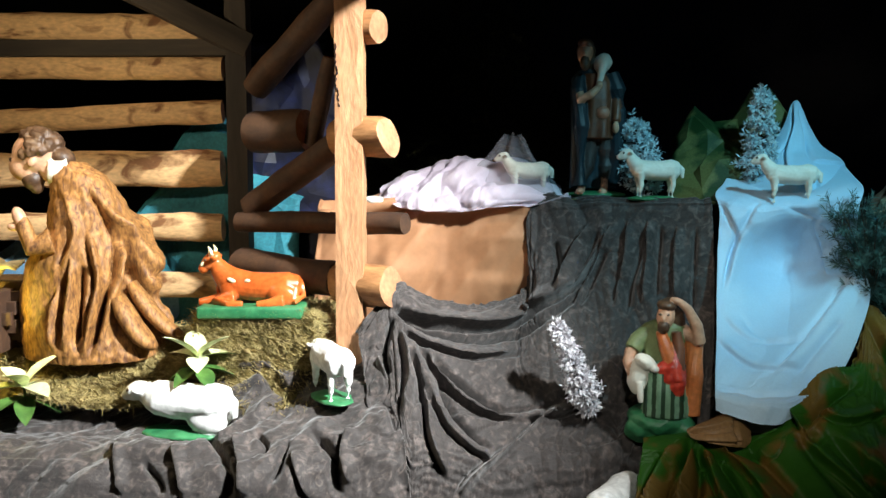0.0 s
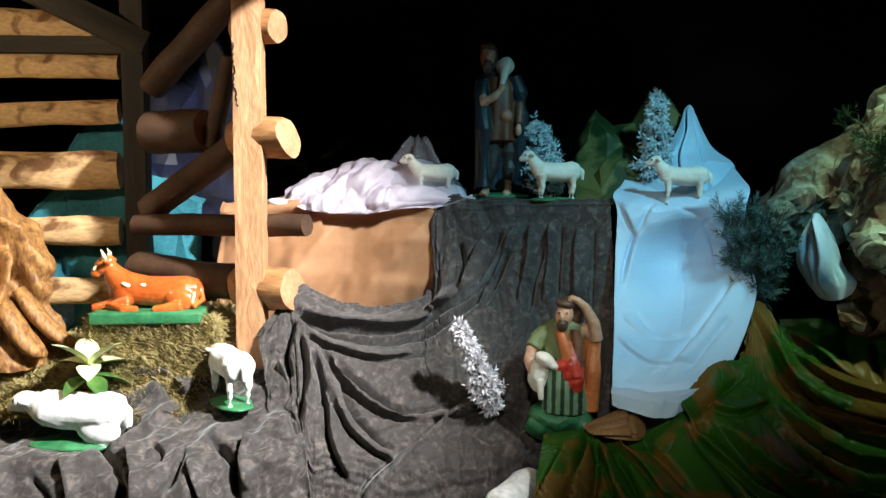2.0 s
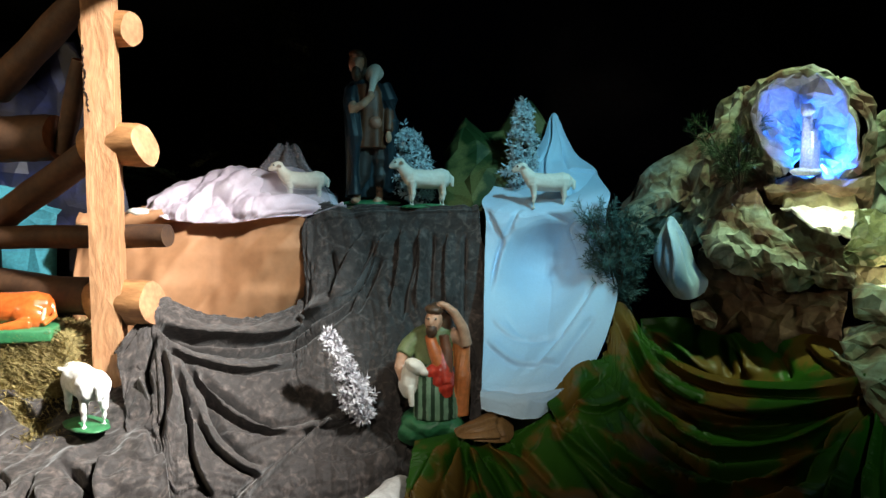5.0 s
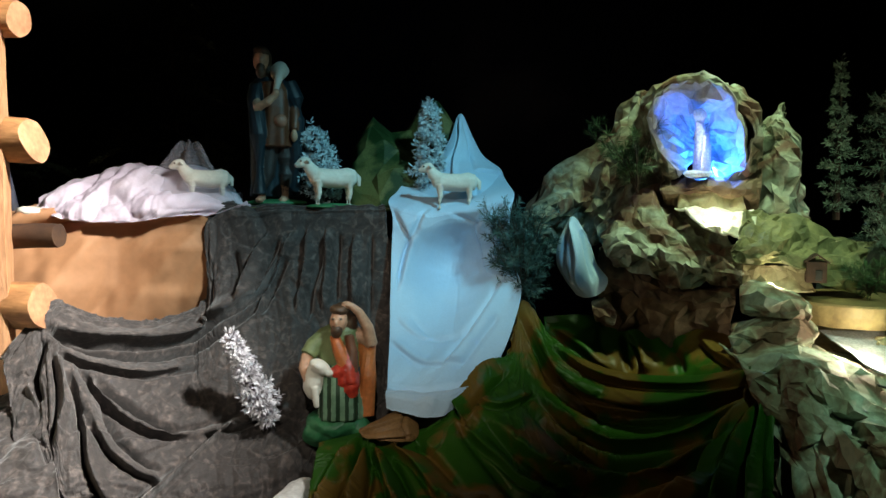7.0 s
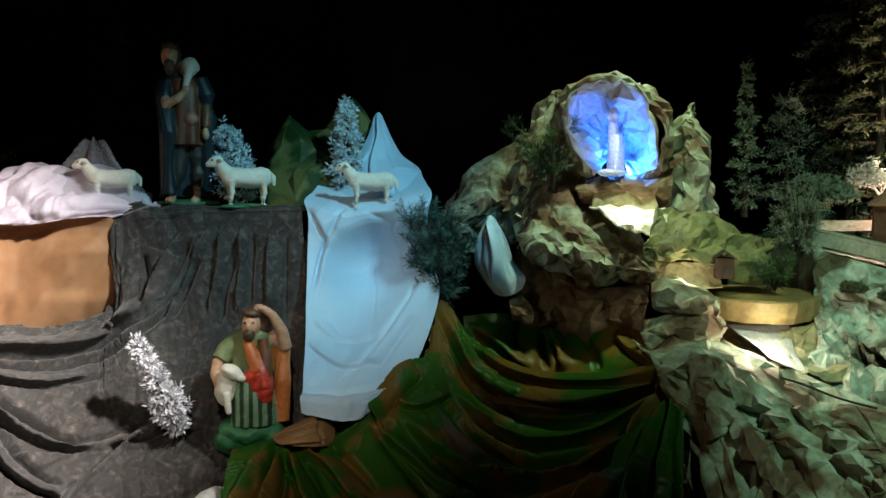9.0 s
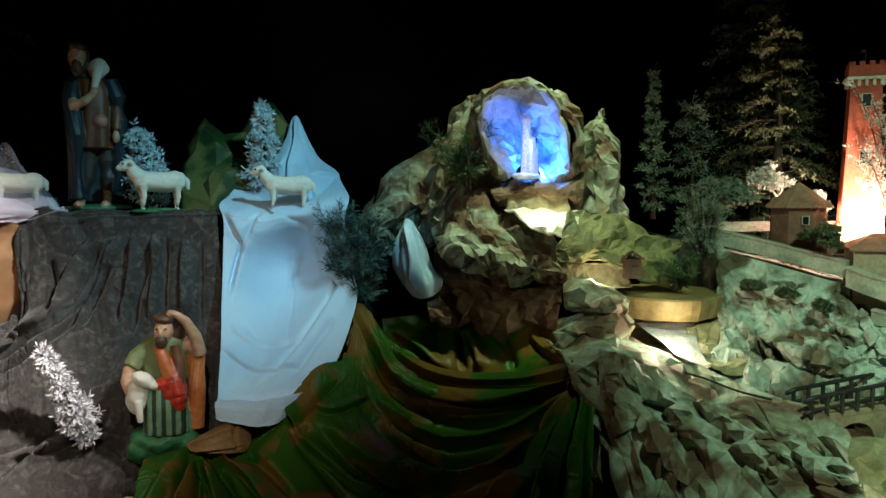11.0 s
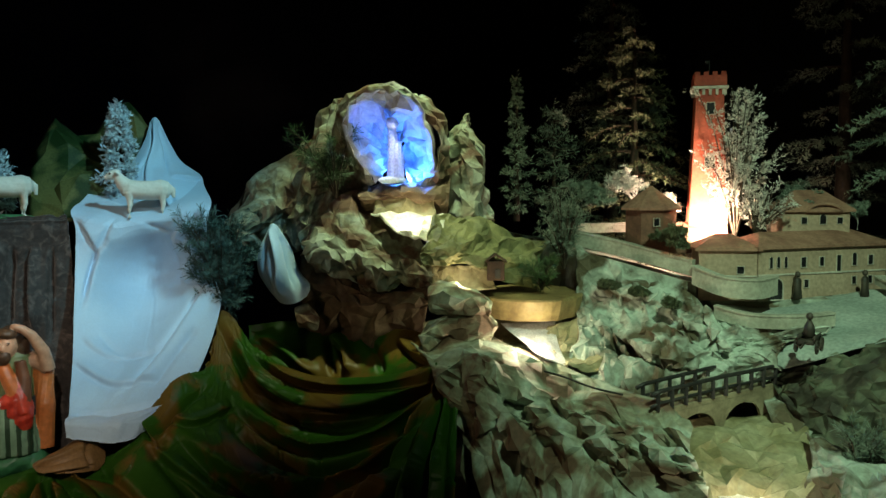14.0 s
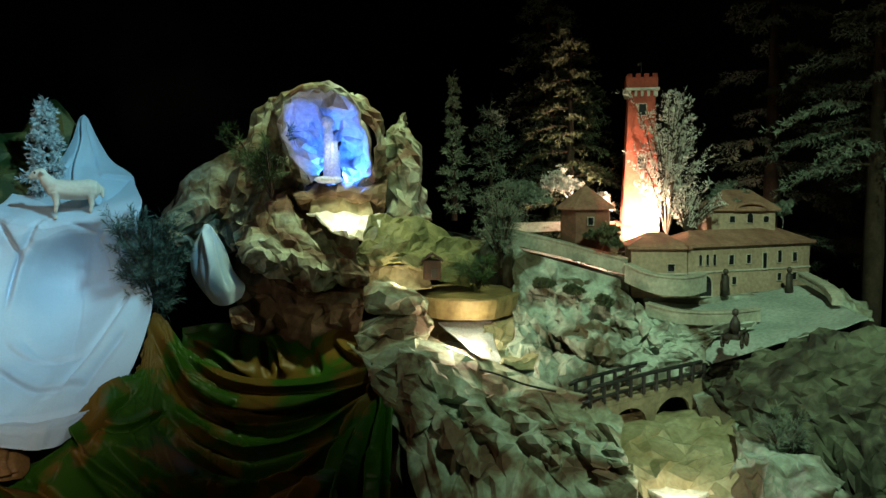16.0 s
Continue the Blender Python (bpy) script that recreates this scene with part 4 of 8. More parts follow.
rock("crumpled paper hollow of the grotto lit by a coloured lamp", [
    [(1.946, 1.784, 1.509), (1.893, 1.791, 1.574), (1.834, 1.796, 1.665), (1.833, 1.775, 1.760), (1.896, 1.718, 1.814), (1.977, 1.666, 1.808), (2.064, 1.628, 1.736), (2.096, 1.628, 1.616), (2.092, 1.660, 1.523), (2.043, 1.720, 1.501)],
    [(1.995, 1.834, 1.544), (1.952, 1.836, 1.593), (1.905, 1.836, 1.663), (1.903, 1.818, 1.735), (1.949, 1.773, 1.776), (2.012, 1.734, 1.771), (2.079, 1.706, 1.717), (2.105, 1.708, 1.625), (2.104, 1.737, 1.554), (2.069, 1.786, 1.538)],
    [(2.046, 1.883, 1.586), (2.015, 1.878, 1.616), (1.982, 1.872, 1.658), (1.979, 1.858, 1.703), (2.005, 1.827, 1.729), (2.044, 1.802, 1.726), (2.089, 1.788, 1.692), (2.106, 1.792, 1.635), (2.110, 1.817, 1.591), (2.092, 1.853, 1.582)],
    [(2.077, 1.896, 1.632), (2.061, 1.882, 1.640), (2.044, 1.869, 1.650), (2.039, 1.859, 1.662), (2.043, 1.844, 1.668), (2.053, 1.838, 1.668), (2.069, 1.840, 1.659), (2.078, 1.847, 1.644), (2.087, 1.866, 1.633), (2.090, 1.888, 1.631)],
], GROTTO, 0.019, 13, 0.024)
rock("brown crumpled paper ledge under the fountain", [
    [(1.921, 1.856, 1.495), (2.021, 1.818, 1.509), (2.116, 1.756, 1.508), (2.182, 1.683, 1.532)],
    [(1.883, 1.809, 1.472), (1.963, 1.725, 1.481), (2.054, 1.665, 1.481), (2.149, 1.634, 1.497)],
    [(1.886, 1.795, 1.444), (1.963, 1.725, 1.451), (2.054, 1.665, 1.451), (2.139, 1.629, 1.444)],
    [(1.919, 1.833, 1.414), (2.000, 1.784, 1.434), (2.094, 1.722, 1.434), (2.162, 1.673, 1.387)],
], ROCKDARK, 0.008, 14, 0.02)
rock("olive grey crumpled paper boulder beside the cascade", [
    [(1.757, 1.983, 1.324), (1.847, 1.965, 1.437), (1.917, 1.927, 1.462), (1.967, 1.839, 1.404), (2.021, 1.744, 1.343), (2.069, 1.635, 1.288)],
    [(1.707, 1.906, 1.299), (1.770, 1.857, 1.373), (1.835, 1.800, 1.404), (1.895, 1.717, 1.358), (1.955, 1.641, 1.305), (2.033, 1.573, 1.269)],
    [(1.695, 1.854, 1.272), (1.740, 1.778, 1.310), (1.799, 1.713, 1.323), (1.865, 1.649, 1.292), (1.928, 1.583, 1.259), (2.005, 1.528, 1.236)],
    [(1.715, 1.843, 1.254), (1.750, 1.758, 1.261), (1.794, 1.685, 1.234), (1.860, 1.622, 1.219), (1.922, 1.557, 1.205), (1.995, 1.506, 1.196)],
    [(1.750, 1.879, 1.231), (1.794, 1.799, 1.217), (1.840, 1.710, 1.175), (1.893, 1.641, 1.161), (1.949, 1.581, 1.164), (2.008, 1.528, 1.160)],
], ROCKPAPER, 0.017, 15, 0.022)
rock("reddish brown crumpled paper rock under the boulder", [
    [(1.735, 1.946, 1.265), (1.827, 1.862, 1.231), (1.878, 1.758, 1.181), (1.945, 1.656, 1.166), (2.031, 1.576, 1.179)],
    [(1.711, 1.904, 1.183), (1.801, 1.812, 1.169), (1.862, 1.729, 1.147), (1.933, 1.636, 1.136), (2.007, 1.552, 1.148)],
    [(1.699, 1.889, 1.108), (1.776, 1.804, 1.105), (1.846, 1.719, 1.103), (1.918, 1.628, 1.102), (1.989, 1.545, 1.103)],
    [(1.727, 1.918, 1.024), (1.794, 1.836, 1.013), (1.866, 1.752, 1.025), (1.940, 1.663, 1.040), (2.000, 1.574, 1.041)],
    [(1.735, 1.934, 0.901), (1.812, 1.869, 0.888), (1.885, 1.784, 0.899), (1.962, 1.694, 0.920), (2.014, 1.593, 0.945)],
], ROCKDARK, 0.013, 16, 0.028)
rock("small grey green crumpled paper stone under the boulder", [
    [(1.672, 1.865, 1.089), (1.714, 1.858, 1.103), (1.746, 1.836, 1.064)],
    [(1.660, 1.832, 1.060), (1.689, 1.807, 1.058), (1.731, 1.806, 1.041)],
    [(1.677, 1.841, 1.027), (1.704, 1.827, 1.020), (1.735, 1.823, 1.023)],
], ROCKPAPER, 0.006, 33, 0.018)
for label, rows, seed in (("grey green crumpled paper boulder above the path", [
    [(1.967, 1.446, 1.176), (2.031, 1.430, 1.185), (2.094, 1.381, 1.154), (2.110, 1.349, 1.115)],
    [(1.913, 1.407, 1.162), (1.972, 1.359, 1.174), (2.040, 1.317, 1.140), (2.073, 1.312, 1.111)],
    [(1.905, 1.395, 1.130), (1.965, 1.343, 1.130), (2.020, 1.315, 1.114), (2.064, 1.317, 1.101)],
    [(1.922, 1.403, 1.101), (1.973, 1.356, 1.098), (2.025, 1.331, 1.091), (2.074, 1.331, 1.084)],
], 17), ("brown grey crumpled paper boulder beside the path", [
    [(1.911, 1.441, 1.076), (1.985, 1.411, 1.108), (2.051, 1.367, 1.115), (2.101, 1.309, 1.077)],
    [(1.862, 1.394, 1.054), (1.924, 1.336, 1.079), (1.995, 1.289, 1.087), (2.069, 1.279, 1.058)],
    [(1.872, 1.380, 1.020), (1.927, 1.325, 1.036), (1.989, 1.296, 1.043), (2.057, 1.285, 1.043)],
    [(1.898, 1.391, 0.984), (1.944, 1.352, 0.993), (2.001, 1.314, 1.000), (2.065, 1.296, 1.009)],
], 27)):
    rock(label, rows, ROCKPAPER, 0.009, seed, 0.02)
rock("pointed grey green crumpled paper rock beside the grotto", [
    [(2.249, 1.729, 1.722), (2.254, 1.711, 1.743), (2.265, 1.703, 1.743), (2.294, 1.709, 1.720)],
    [(2.216, 1.782, 1.644), (2.210, 1.688, 1.659), (2.249, 1.648, 1.658), (2.340, 1.696, 1.613)],
    [(2.221, 1.783, 1.532), (2.206, 1.672, 1.540), (2.253, 1.626, 1.530), (2.357, 1.686, 1.480)],
    [(2.211, 1.763, 1.380), (2.206, 1.657, 1.383), (2.262, 1.617, 1.383), (2.372, 1.672, 1.368)],
], ROCKPAPER, 0.012, 18)
row_a = [(1.871, 1.423, 0.985), (1.961, 1.372, 1.018), (2.086, 1.308, 1.022), (2.161, 1.182, 0.973), (2.225, 1.031, 0.949), (2.260, 0.868, 0.928), (2.287, 0.716, 0.872)]
row_b = [(1.842, 1.308, 0.984), (1.917, 1.221, 0.989), (1.990, 1.131, 0.955), (2.059, 1.039, 0.931), (2.118, 0.922, 0.915), (2.152, 0.789, 0.893), (2.196, 0.651, 0.846)]
row_c = [(1.836, 1.231, 0.917), (1.890, 1.129, 0.914), (1.940, 1.042, 0.886), (2.005, 0.955, 0.872), (2.068, 0.849, 0.864), (2.118, 0.739, 0.838), (2.172, 0.605, 0.800)]
row_d = [(1.835, 1.161, 0.788), (1.874, 1.057, 0.793), (1.918, 0.968, 0.793), (1.981, 0.883, 0.789), (2.048, 0.788, 0.787), (2.100, 0.694, 0.774), (2.163, 0.572, 0.755)]
row_e = [(1.791, 1.074, 0.542), (1.816, 0.958, 0.563), (1.858, 0.872, 0.570), (1.919, 0.793, 0.576), (1.984, 0.704, 0.586), (2.059, 0.627, 0.594), (2.130, 0.519, 0.617)]
rock("crumpled grey green paper path on top of the front cliff", [row_a, row_b, row_c, row_d, row_e], ROCKPAPER, 0.019, 19, 0.034, [
    (0.030, 0.018, [(1.919, 1.103, 0.919), (1.923, 1.010, 0.844), (1.929, 0.935, 0.774), (1.979, 0.827, 0.722)]),
    (-0.030, 0.014, [(1.949, 1.082, 0.919), (1.955, 0.966, 0.841), (1.965, 0.897, 0.782)]),
    (0.030, 0.014, [(2.046, 0.979, 0.907), (2.060, 0.868, 0.868), (2.066, 0.793, 0.820), (2.078, 0.706, 0.745)]),
    (-0.030, 0.016, [(2.080, 0.962, 0.914), (2.087, 0.826, 0.866), (2.090, 0.729, 0.795)]),
    (0.026, 0.014, [(1.908, 1.184, 0.969), (1.899, 1.092, 0.892), (1.853, 1.096, 0.776)]),
    (0.024, 0.014, [(2.152, 0.788, 0.893), (2.132, 0.711, 0.833), (2.128, 0.633, 0.756)]),
    (-0.028, 0.012, [(2.209, 0.797, 0.903), (2.158, 0.675, 0.838), (2.147, 0.613, 0.770)]),
    (0.020, 0.014, [(1.908, 1.239, 0.993), (1.959, 1.093, 0.929), (2.030, 1.009, 0.912), (2.106, 0.888, 0.902)]),
])
CORD = mat("black_rubber_cord", (0.008, 0.008, 0.008), (0.02, 0.02, 0.02), 0.6, 20, 80, 0.1)
bm = bmesh.new()
tube(bm, [catmull(np.array([(2.002, 1.302, 1.025), (2.025, 1.248, 1.012), (2.041, 1.200, 0.996), (2.087, 1.123, 0.969), (2.129, 1.047, 0.954), (2.150, 0.953, 0.939), (2.185, 0.869, 0.931)]), t) for t in np.linspace(0, 1, 40)], [0.0032] * 40, 8)
tagged(link_bm("power_cord", bm, CORD), "thin black power cord lying along the paper path", "cable")
rock("moss green plaster ledge of the cascade", [
    [(2.043, 1.586, 1.396), (2.152, 1.586, 1.402), (2.265, 1.578, 1.378), (2.413, 1.560, 1.310), (2.507, 1.531, 1.291)],
    [(1.999, 1.530, 1.370), (2.098, 1.524, 1.370), (2.208, 1.518, 1.340), (2.352, 1.516, 1.279), (2.448, 1.500, 1.263)],
    [(1.942, 1.467, 1.318), (2.024, 1.449, 1.318), (2.118, 1.443, 1.296), (2.271, 1.462, 1.254), (2.381, 1.460, 1.232)],
    [(1.915, 1.458, 1.288), (1.993, 1.419, 1.284), (2.090, 1.413, 1.277), (2.241, 1.445, 1.233), (2.353, 1.442, 1.206)],
    [(1.920, 1.451, 1.252), (1.996, 1.425, 1.247), (2.093, 1.419, 1.244), (2.243, 1.448, 1.176), (2.355, 1.444, 1.148)],
], MOSSROCK, 0.010, 20)
rock("cream plaster recess under the moss green ledge", [
    [(1.988, 1.502, 1.245), (2.078, 1.466, 1.238), (2.189, 1.447, 1.240)],
    [(1.985, 1.499, 1.209), (2.076, 1.463, 1.206), (2.186, 1.444, 1.196)],
    [(1.967, 1.471, 1.181), (2.056, 1.435, 1.174), (2.179, 1.419, 1.161)],
], CREAMROCK, 0.007, 25)
rock("cream plaster wall behind the upper pool", [
    [(1.931, 1.770, 1.479), (2.004, 1.706, 1.474), (2.088, 1.654, 1.470)],
    [(1.918, 1.754, 1.437), (1.998, 1.697, 1.436), (2.088, 1.641, 1.428)],
    [(1.899, 1.729, 1.400), (1.987, 1.679, 1.399), (2.083, 1.620, 1.394)],
], CREAMROCK, 0.007, 26, 0.018)
rock("cream plaster wall under the round ledge", [
    [(2.231, 1.587, 1.053), (2.345, 1.525, 1.049), (2.451, 1.437, 1.050)],
    [(2.202, 1.548, 1.005), (2.308, 1.479, 1.002), (2.412, 1.393, 1.003)],
    [(2.160, 1.442, 0.963), (2.248, 1.374, 0.962), (2.338, 1.296, 0.956)],
], CREAMROCK, 0.006, 37)
rock("cream crumpled paper rocks beside the lower pool", [
    [(2.303, 1.320, 1.035), (2.371, 1.304, 1.048), (2.477, 1.308, 1.078)],
    [(2.246, 1.242, 1.011), (2.311, 1.225, 1.011), (2.418, 1.212, 1.027)],
    [(2.210, 1.156, 0.978), (2.268, 1.139, 0.959), (2.375, 1.125, 0.973)],
    [(2.201, 1.116, 0.955), (2.257, 1.102, 0.941), (2.348, 1.086, 0.943)],
], CREAMROCK, 0.009, 28)
row_a = [(2.561, 1.449, 1.269), (2.661, 1.287, 1.235), (2.706, 1.103, 1.171), (2.671, 0.937, 1.104), (2.744, 0.791, 1.077), (2.841, 0.668, 1.067)]
row_b = [(2.487, 1.370, 1.181), (2.562, 1.232, 1.150), (2.596, 1.080, 1.108), (2.601, 0.918, 1.066), (2.663, 0.812, 1.049), (2.747, 0.736, 1.034)]
row_c = [(2.423, 1.302, 1.088), (2.477, 1.187, 1.069), (2.512, 1.052, 1.039), (2.542, 0.913, 1.013), (2.622, 0.822, 1.010), (2.708, 0.747, 1.003)]
row_d = [(2.367, 1.228, 1.020), (2.388, 1.124, 0.980), (2.416, 0.999, 0.963), (2.486, 0.897, 0.951), (2.596, 0.821, 0.954), (2.700, 0.759, 0.951)]
row_e = [(2.290, 1.184, 0.911), (2.305, 1.065, 0.897), (2.335, 0.946, 0.866), (2.451, 0.867, 0.848), (2.579, 0.806, 0.858), (2.694, 0.752, 0.868)]
rock("snow dusted crumpled paper slope under the village wall", [row_a, row_b, row_c, row_d, row_e], SNOWROCK, 0.017, 21, 0.020, [
    (0.030, 0.016, [(2.444, 1.232, 1.067), (2.457, 1.117, 1.027), (2.457, 1.000, 0.990), (2.508, 0.890, 0.968)]),
    (-0.040, 0.012, [(2.434, 1.186, 1.039), (2.435, 1.099, 1.006), (2.440, 0.986, 0.974), (2.490, 0.895, 0.954)]),
    (0.026, 0.014, [(2.514, 1.318, 1.167), (2.577, 1.186, 1.138), (2.638, 1.042, 1.119), (2.665, 0.955, 1.107)]),
    (-0.030, 0.014, [(2.489, 1.279, 1.126), (2.549, 1.135, 1.098), (2.596, 0.986, 1.083)]),
    (0.024, 0.012, [(2.655, 0.966, 1.107), (2.605, 0.894, 1.058), (2.603, 0.833, 0.999)]),
    (-0.026, 0.012, [(2.566, 1.052, 1.079), (2.561, 0.936, 1.041), (2.593, 0.832, 0.982)]),
])
rock("grey green crumpled paper cliff under the road", [
    [(2.717, 0.779, 0.928), (2.753, 0.666, 0.978), (2.834, 0.545, 1.040), (2.894, 0.439, 1.083), (2.926, 0.297, 1.097)],
    [(2.669, 0.727, 0.894), (2.699, 0.615, 0.929), (2.759, 0.488, 0.985), (2.805, 0.365, 1.025), (2.831, 0.218, 1.076)],
    [(2.647, 0.639, 0.802), (2.675, 0.548, 0.836), (2.713, 0.430, 0.873), (2.751, 0.322, 0.907), (2.777, 0.181, 0.964)],
    [(2.627, 0.548, 0.671), (2.644, 0.448, 0.699), (2.661, 0.342, 0.728), (2.691, 0.250, 0.764), (2.709, 0.137, 0.822)],
    [(2.577, 0.497, 0.498), (2.588, 0.412, 0.528), (2.607, 0.310, 0.563), (2.635, 0.219, 0.591), (2.649, 0.107, 0.631)],
], CLIFF, 0.015, 22)
rock("yellowish wet paper bed of the stream under the bridge", [
    [(2.335, 0.956, 0.817), (2.480, 0.849, 0.817), (2.626, 0.762, 0.830), (2.731, 0.684, 0.847)],
    [(2.279, 0.822, 0.796), (2.400, 0.729, 0.813), (2.511, 0.664, 0.816), (2.638, 0.609, 0.831)],
    [(2.240, 0.694, 0.777), (2.318, 0.631, 0.786), (2.405, 0.575, 0.777), (2.521, 0.520, 0.798)],
    [(2.201, 0.601, 0.740), (2.262, 0.556, 0.743), (2.325, 0.505, 0.749), (2.432, 0.451, 0.778)],
    [(2.189, 0.574, 0.674), (2.241, 0.523, 0.678), (2.295, 0.467, 0.684), (2.384, 0.406, 0.718)],
], CREAMROCK, 0.012, 23, 0.028)
rock("snow dusted crumpled paper bank beside the stream", [
    [(2.556, 0.567, 0.837), (2.543, 0.457, 0.823), (2.543, 0.356, 0.808), (2.539, 0.248, 0.785)],
    [(2.471, 0.499, 0.826), (2.461, 0.425, 0.812), (2.455, 0.337, 0.797), (2.449, 0.230, 0.772)],
    [(2.394, 0.465, 0.765), (2.385, 0.402, 0.772), (2.376, 0.320, 0.759), (2.387, 0.223, 0.725)],
    [(2.325, 0.440, 0.634), (2.324, 0.369, 0.648), (2.326, 0.290, 0.664), (2.363, 0.209, 0.660)],
], SNOWROCK, 0.011, 24)
rock("pale crumpled paper bank at the end of the bridge", [
    [(2.731, 0.799, 0.903), (2.740, 0.736, 0.876), (2.750, 0.667, 0.846)],
    [(2.636, 0.743, 0.874), (2.649, 0.676, 0.853), (2.675, 0.606, 0.834)],
    [(2.594, 0.691, 0.826), (2.602, 0.636, 0.818), (2.624, 0.597, 0.813)],
    [(2.579, 0.675, 0.792), (2.586, 0.625, 0.787), (2.608, 0.587, 0.784)],
], SNOWROCK, 0.009, 34, 0.022)
rock("pale crumpled paper ridge beside the stream", [
    [(2.595, 0.579, 0.801), (2.617, 0.484, 0.777), (2.629, 0.396, 0.745), (2.631, 0.281, 0.698)],
    [(2.520, 0.548, 0.780), (2.537, 0.461, 0.755), (2.553, 0.371, 0.730), (2.560, 0.274, 0.690)],
    [(2.485, 0.542, 0.744), (2.498, 0.461, 0.716), (2.513, 0.370, 0.692), (2.519, 0.281, 0.657)],
], SNOWROCK, 0.009, 35, 0.026)
ROAD = mat("pale_road_sand", (0.26, 0.32, 0.29), (0.40, 0.45, 0.41), 0.9, 7, 90, 0.25)
ob = cloth("road", [
    [(2.791, 1.033, 1.119), (2.966, 0.940, 1.106), (3.128, 0.836, 1.127), (3.247, 0.770, 1.146), (3.306, 0.699, 1.152)],
    [(2.693, 0.936, 1.081), (2.819, 0.821, 1.066), (2.949, 0.731, 1.086), (3.102, 0.687, 1.105), (3.225, 0.628, 1.119)],
    [(2.673, 0.838, 1.009), (2.754, 0.758, 1.021), (2.857, 0.677, 1.051), (3.005, 0.603, 1.080), (3.108, 0.516, 1.105)],
    [(2.698, 0.776, 0.939), (2.742, 0.668, 0.985), (2.823, 0.547, 1.046), (2.888, 0.452, 1.080), (2.972, 0.401, 1.110)],
], 60, 30, ROAD, lambda u, v: 0.0, wrinkle=0.004, scale=20)
tagged(ob, "pale sandy road winding from the bridge to the village", "road", kind="structure")

for label, rows, seed in (("crumpled paper rock at the end of the road", [
    [(3.312, 0.691, 1.162), (3.315, 0.632, 1.138), (3.311, 0.553, 1.091)],
    [(3.243, 0.663, 1.132), (3.223, 0.584, 1.120), (3.176, 0.483, 1.093)],
    [(3.180, 0.620, 1.096), (3.153, 0.537, 1.096), (3.103, 0.444, 1.082)],
], 31), ("grey paper stones heaped beside the road", [
    [(3.183, 0.711, 1.117), (3.218, 0.692, 1.135), (3.235, 0.652, 1.115)],
    [(3.125, 0.684, 1.094), (3.136, 0.644, 1.107), (3.172, 0.612, 1.092)],
    [(3.090, 0.656, 1.070), (3.098, 0.618, 1.068), (3.123, 0.591, 1.073)],
], 32)):
    rock(label, rows, ROCKPAPER, 0.009, seed, 0.02)

# ---- stable ----
def worn_beam(name, length, w, d, material, seed, parent=None, label=""):
    """An upright or lying squared timber along z with uneven, worn edges."""
    bm = bmesh.new()
    n, ring = int(length / 0.03), 20
    rings = []
    for k in range(n + 1):
        z = length * k / n
        r = []
        for s in range(ring):
            a = 2 * math.pi * (s + 0.5) / ring
            c, q = math.cos(a), math.sin(a)
            k2 = 1 / max(abs(c), abs(q))
            k2 = min(k2, 1.37)
            e = 1 + 0.05 * noise.noise(Vector((c * 1.2, q * 1.2 + seed, z * 7)))
            r.append(bm.verts.new((c * k2 * w / 2 * e, q * k2 * d / 2 * e, z)))
        rings.append(r)
    for a, b in zip(rings, rings[1:]):
        for s in range(ring):
            bm.faces.new((a[s], a[(s + 1) % ring], b[(s + 1) % ring], b[s]))
    bm.faces.new(rings[0][::-1]), bm.faces.new(rings[-1])
    return part(name, bm, material, parent, label, False)


def log(name, a, b, r, mats, seed, parent, label="", flat=1.0, cut=0.0):
    """A peeled log from a to b: uneven round bark and two sawn ends."""
    a, b = Vector(a), Vector(b)
    length = (b - a).length
    bm = bmesh.new()
    n, ring = max(int(length / 0.025), 4), 18
    rings = []
    for k in range(n + 1):
        x = length * k / n
        row = []
        for s in range(ring):
            t = 2 * math.pi * s / ring
            e = 1 + 0.16 * noise.noise(Vector((math.cos(t) * 1.1 + seed * 3.1, math.sin(t) * 1.1, x * 5.5 + seed))) + 0.05 * noise.noise(Vector((math.cos(t) * 3, math.sin(t) * 3 + seed, x * 18)))
            if k in (0, n):
                e *= 0.96
            y, z = math.cos(t) * r * e * flat, math.sin(t) * r * e
            row.append(bm.verts.new((x + cut * z * (k == n), y, z)))
        rings.append(row)
    for p, q in zip(rings, rings[1:]):
        for s in range(ring):
            bm.faces.new((p[s], p[(s + 1) % ring], q[(s + 1) % ring], q[s]))
    for f in (bm.faces.new(rings[0][::-1]), bm.faces.new(rings[-1])):
        f.material_index = 1
    ob = part(name, bm, mats, parent, label)
    ob.data.set_sharp_from_angle(angle=radians(38))
    ob.matrix_basis = Matrix.Translation(a) @ (b - a).to_track_quat("X", "Z").to_matrix().to_4x4()
    return ob


stable = base("log_stable", "open wooden stable of peeled logs and squared posts", "stable")
ob = worn_beam("corner_post", 1.75, 0.088, 0.085, TIMBER, 3, stable, "tall squared pine post with a dark crack")
ob.location = (-0.147, 1.975, 0.55)
bm = bmesh.new()
rng = np.random.RandomState(5)
x, z = -0.186, 1.88
for k in range(11):
    nx, nz = x + rng.uniform(-0.012, 0.012), z - rng.uniform(0.012, 0.024)
    nx = min(max(nx, -0.188), -0.172)
    tube(bm, [(x, 1.934, z), ((x + nx) / 2 + 0.003, 1.933, (z + nz) / 2), (nx, 1.934, nz)], [0.0028, 0.0035, 0.0022], 5)
    x, z = nx, nz
CRACK = mat("dark_crack", (0.012, 0.006, 0.003), (0.03, 0.014, 0.008), 0.9)
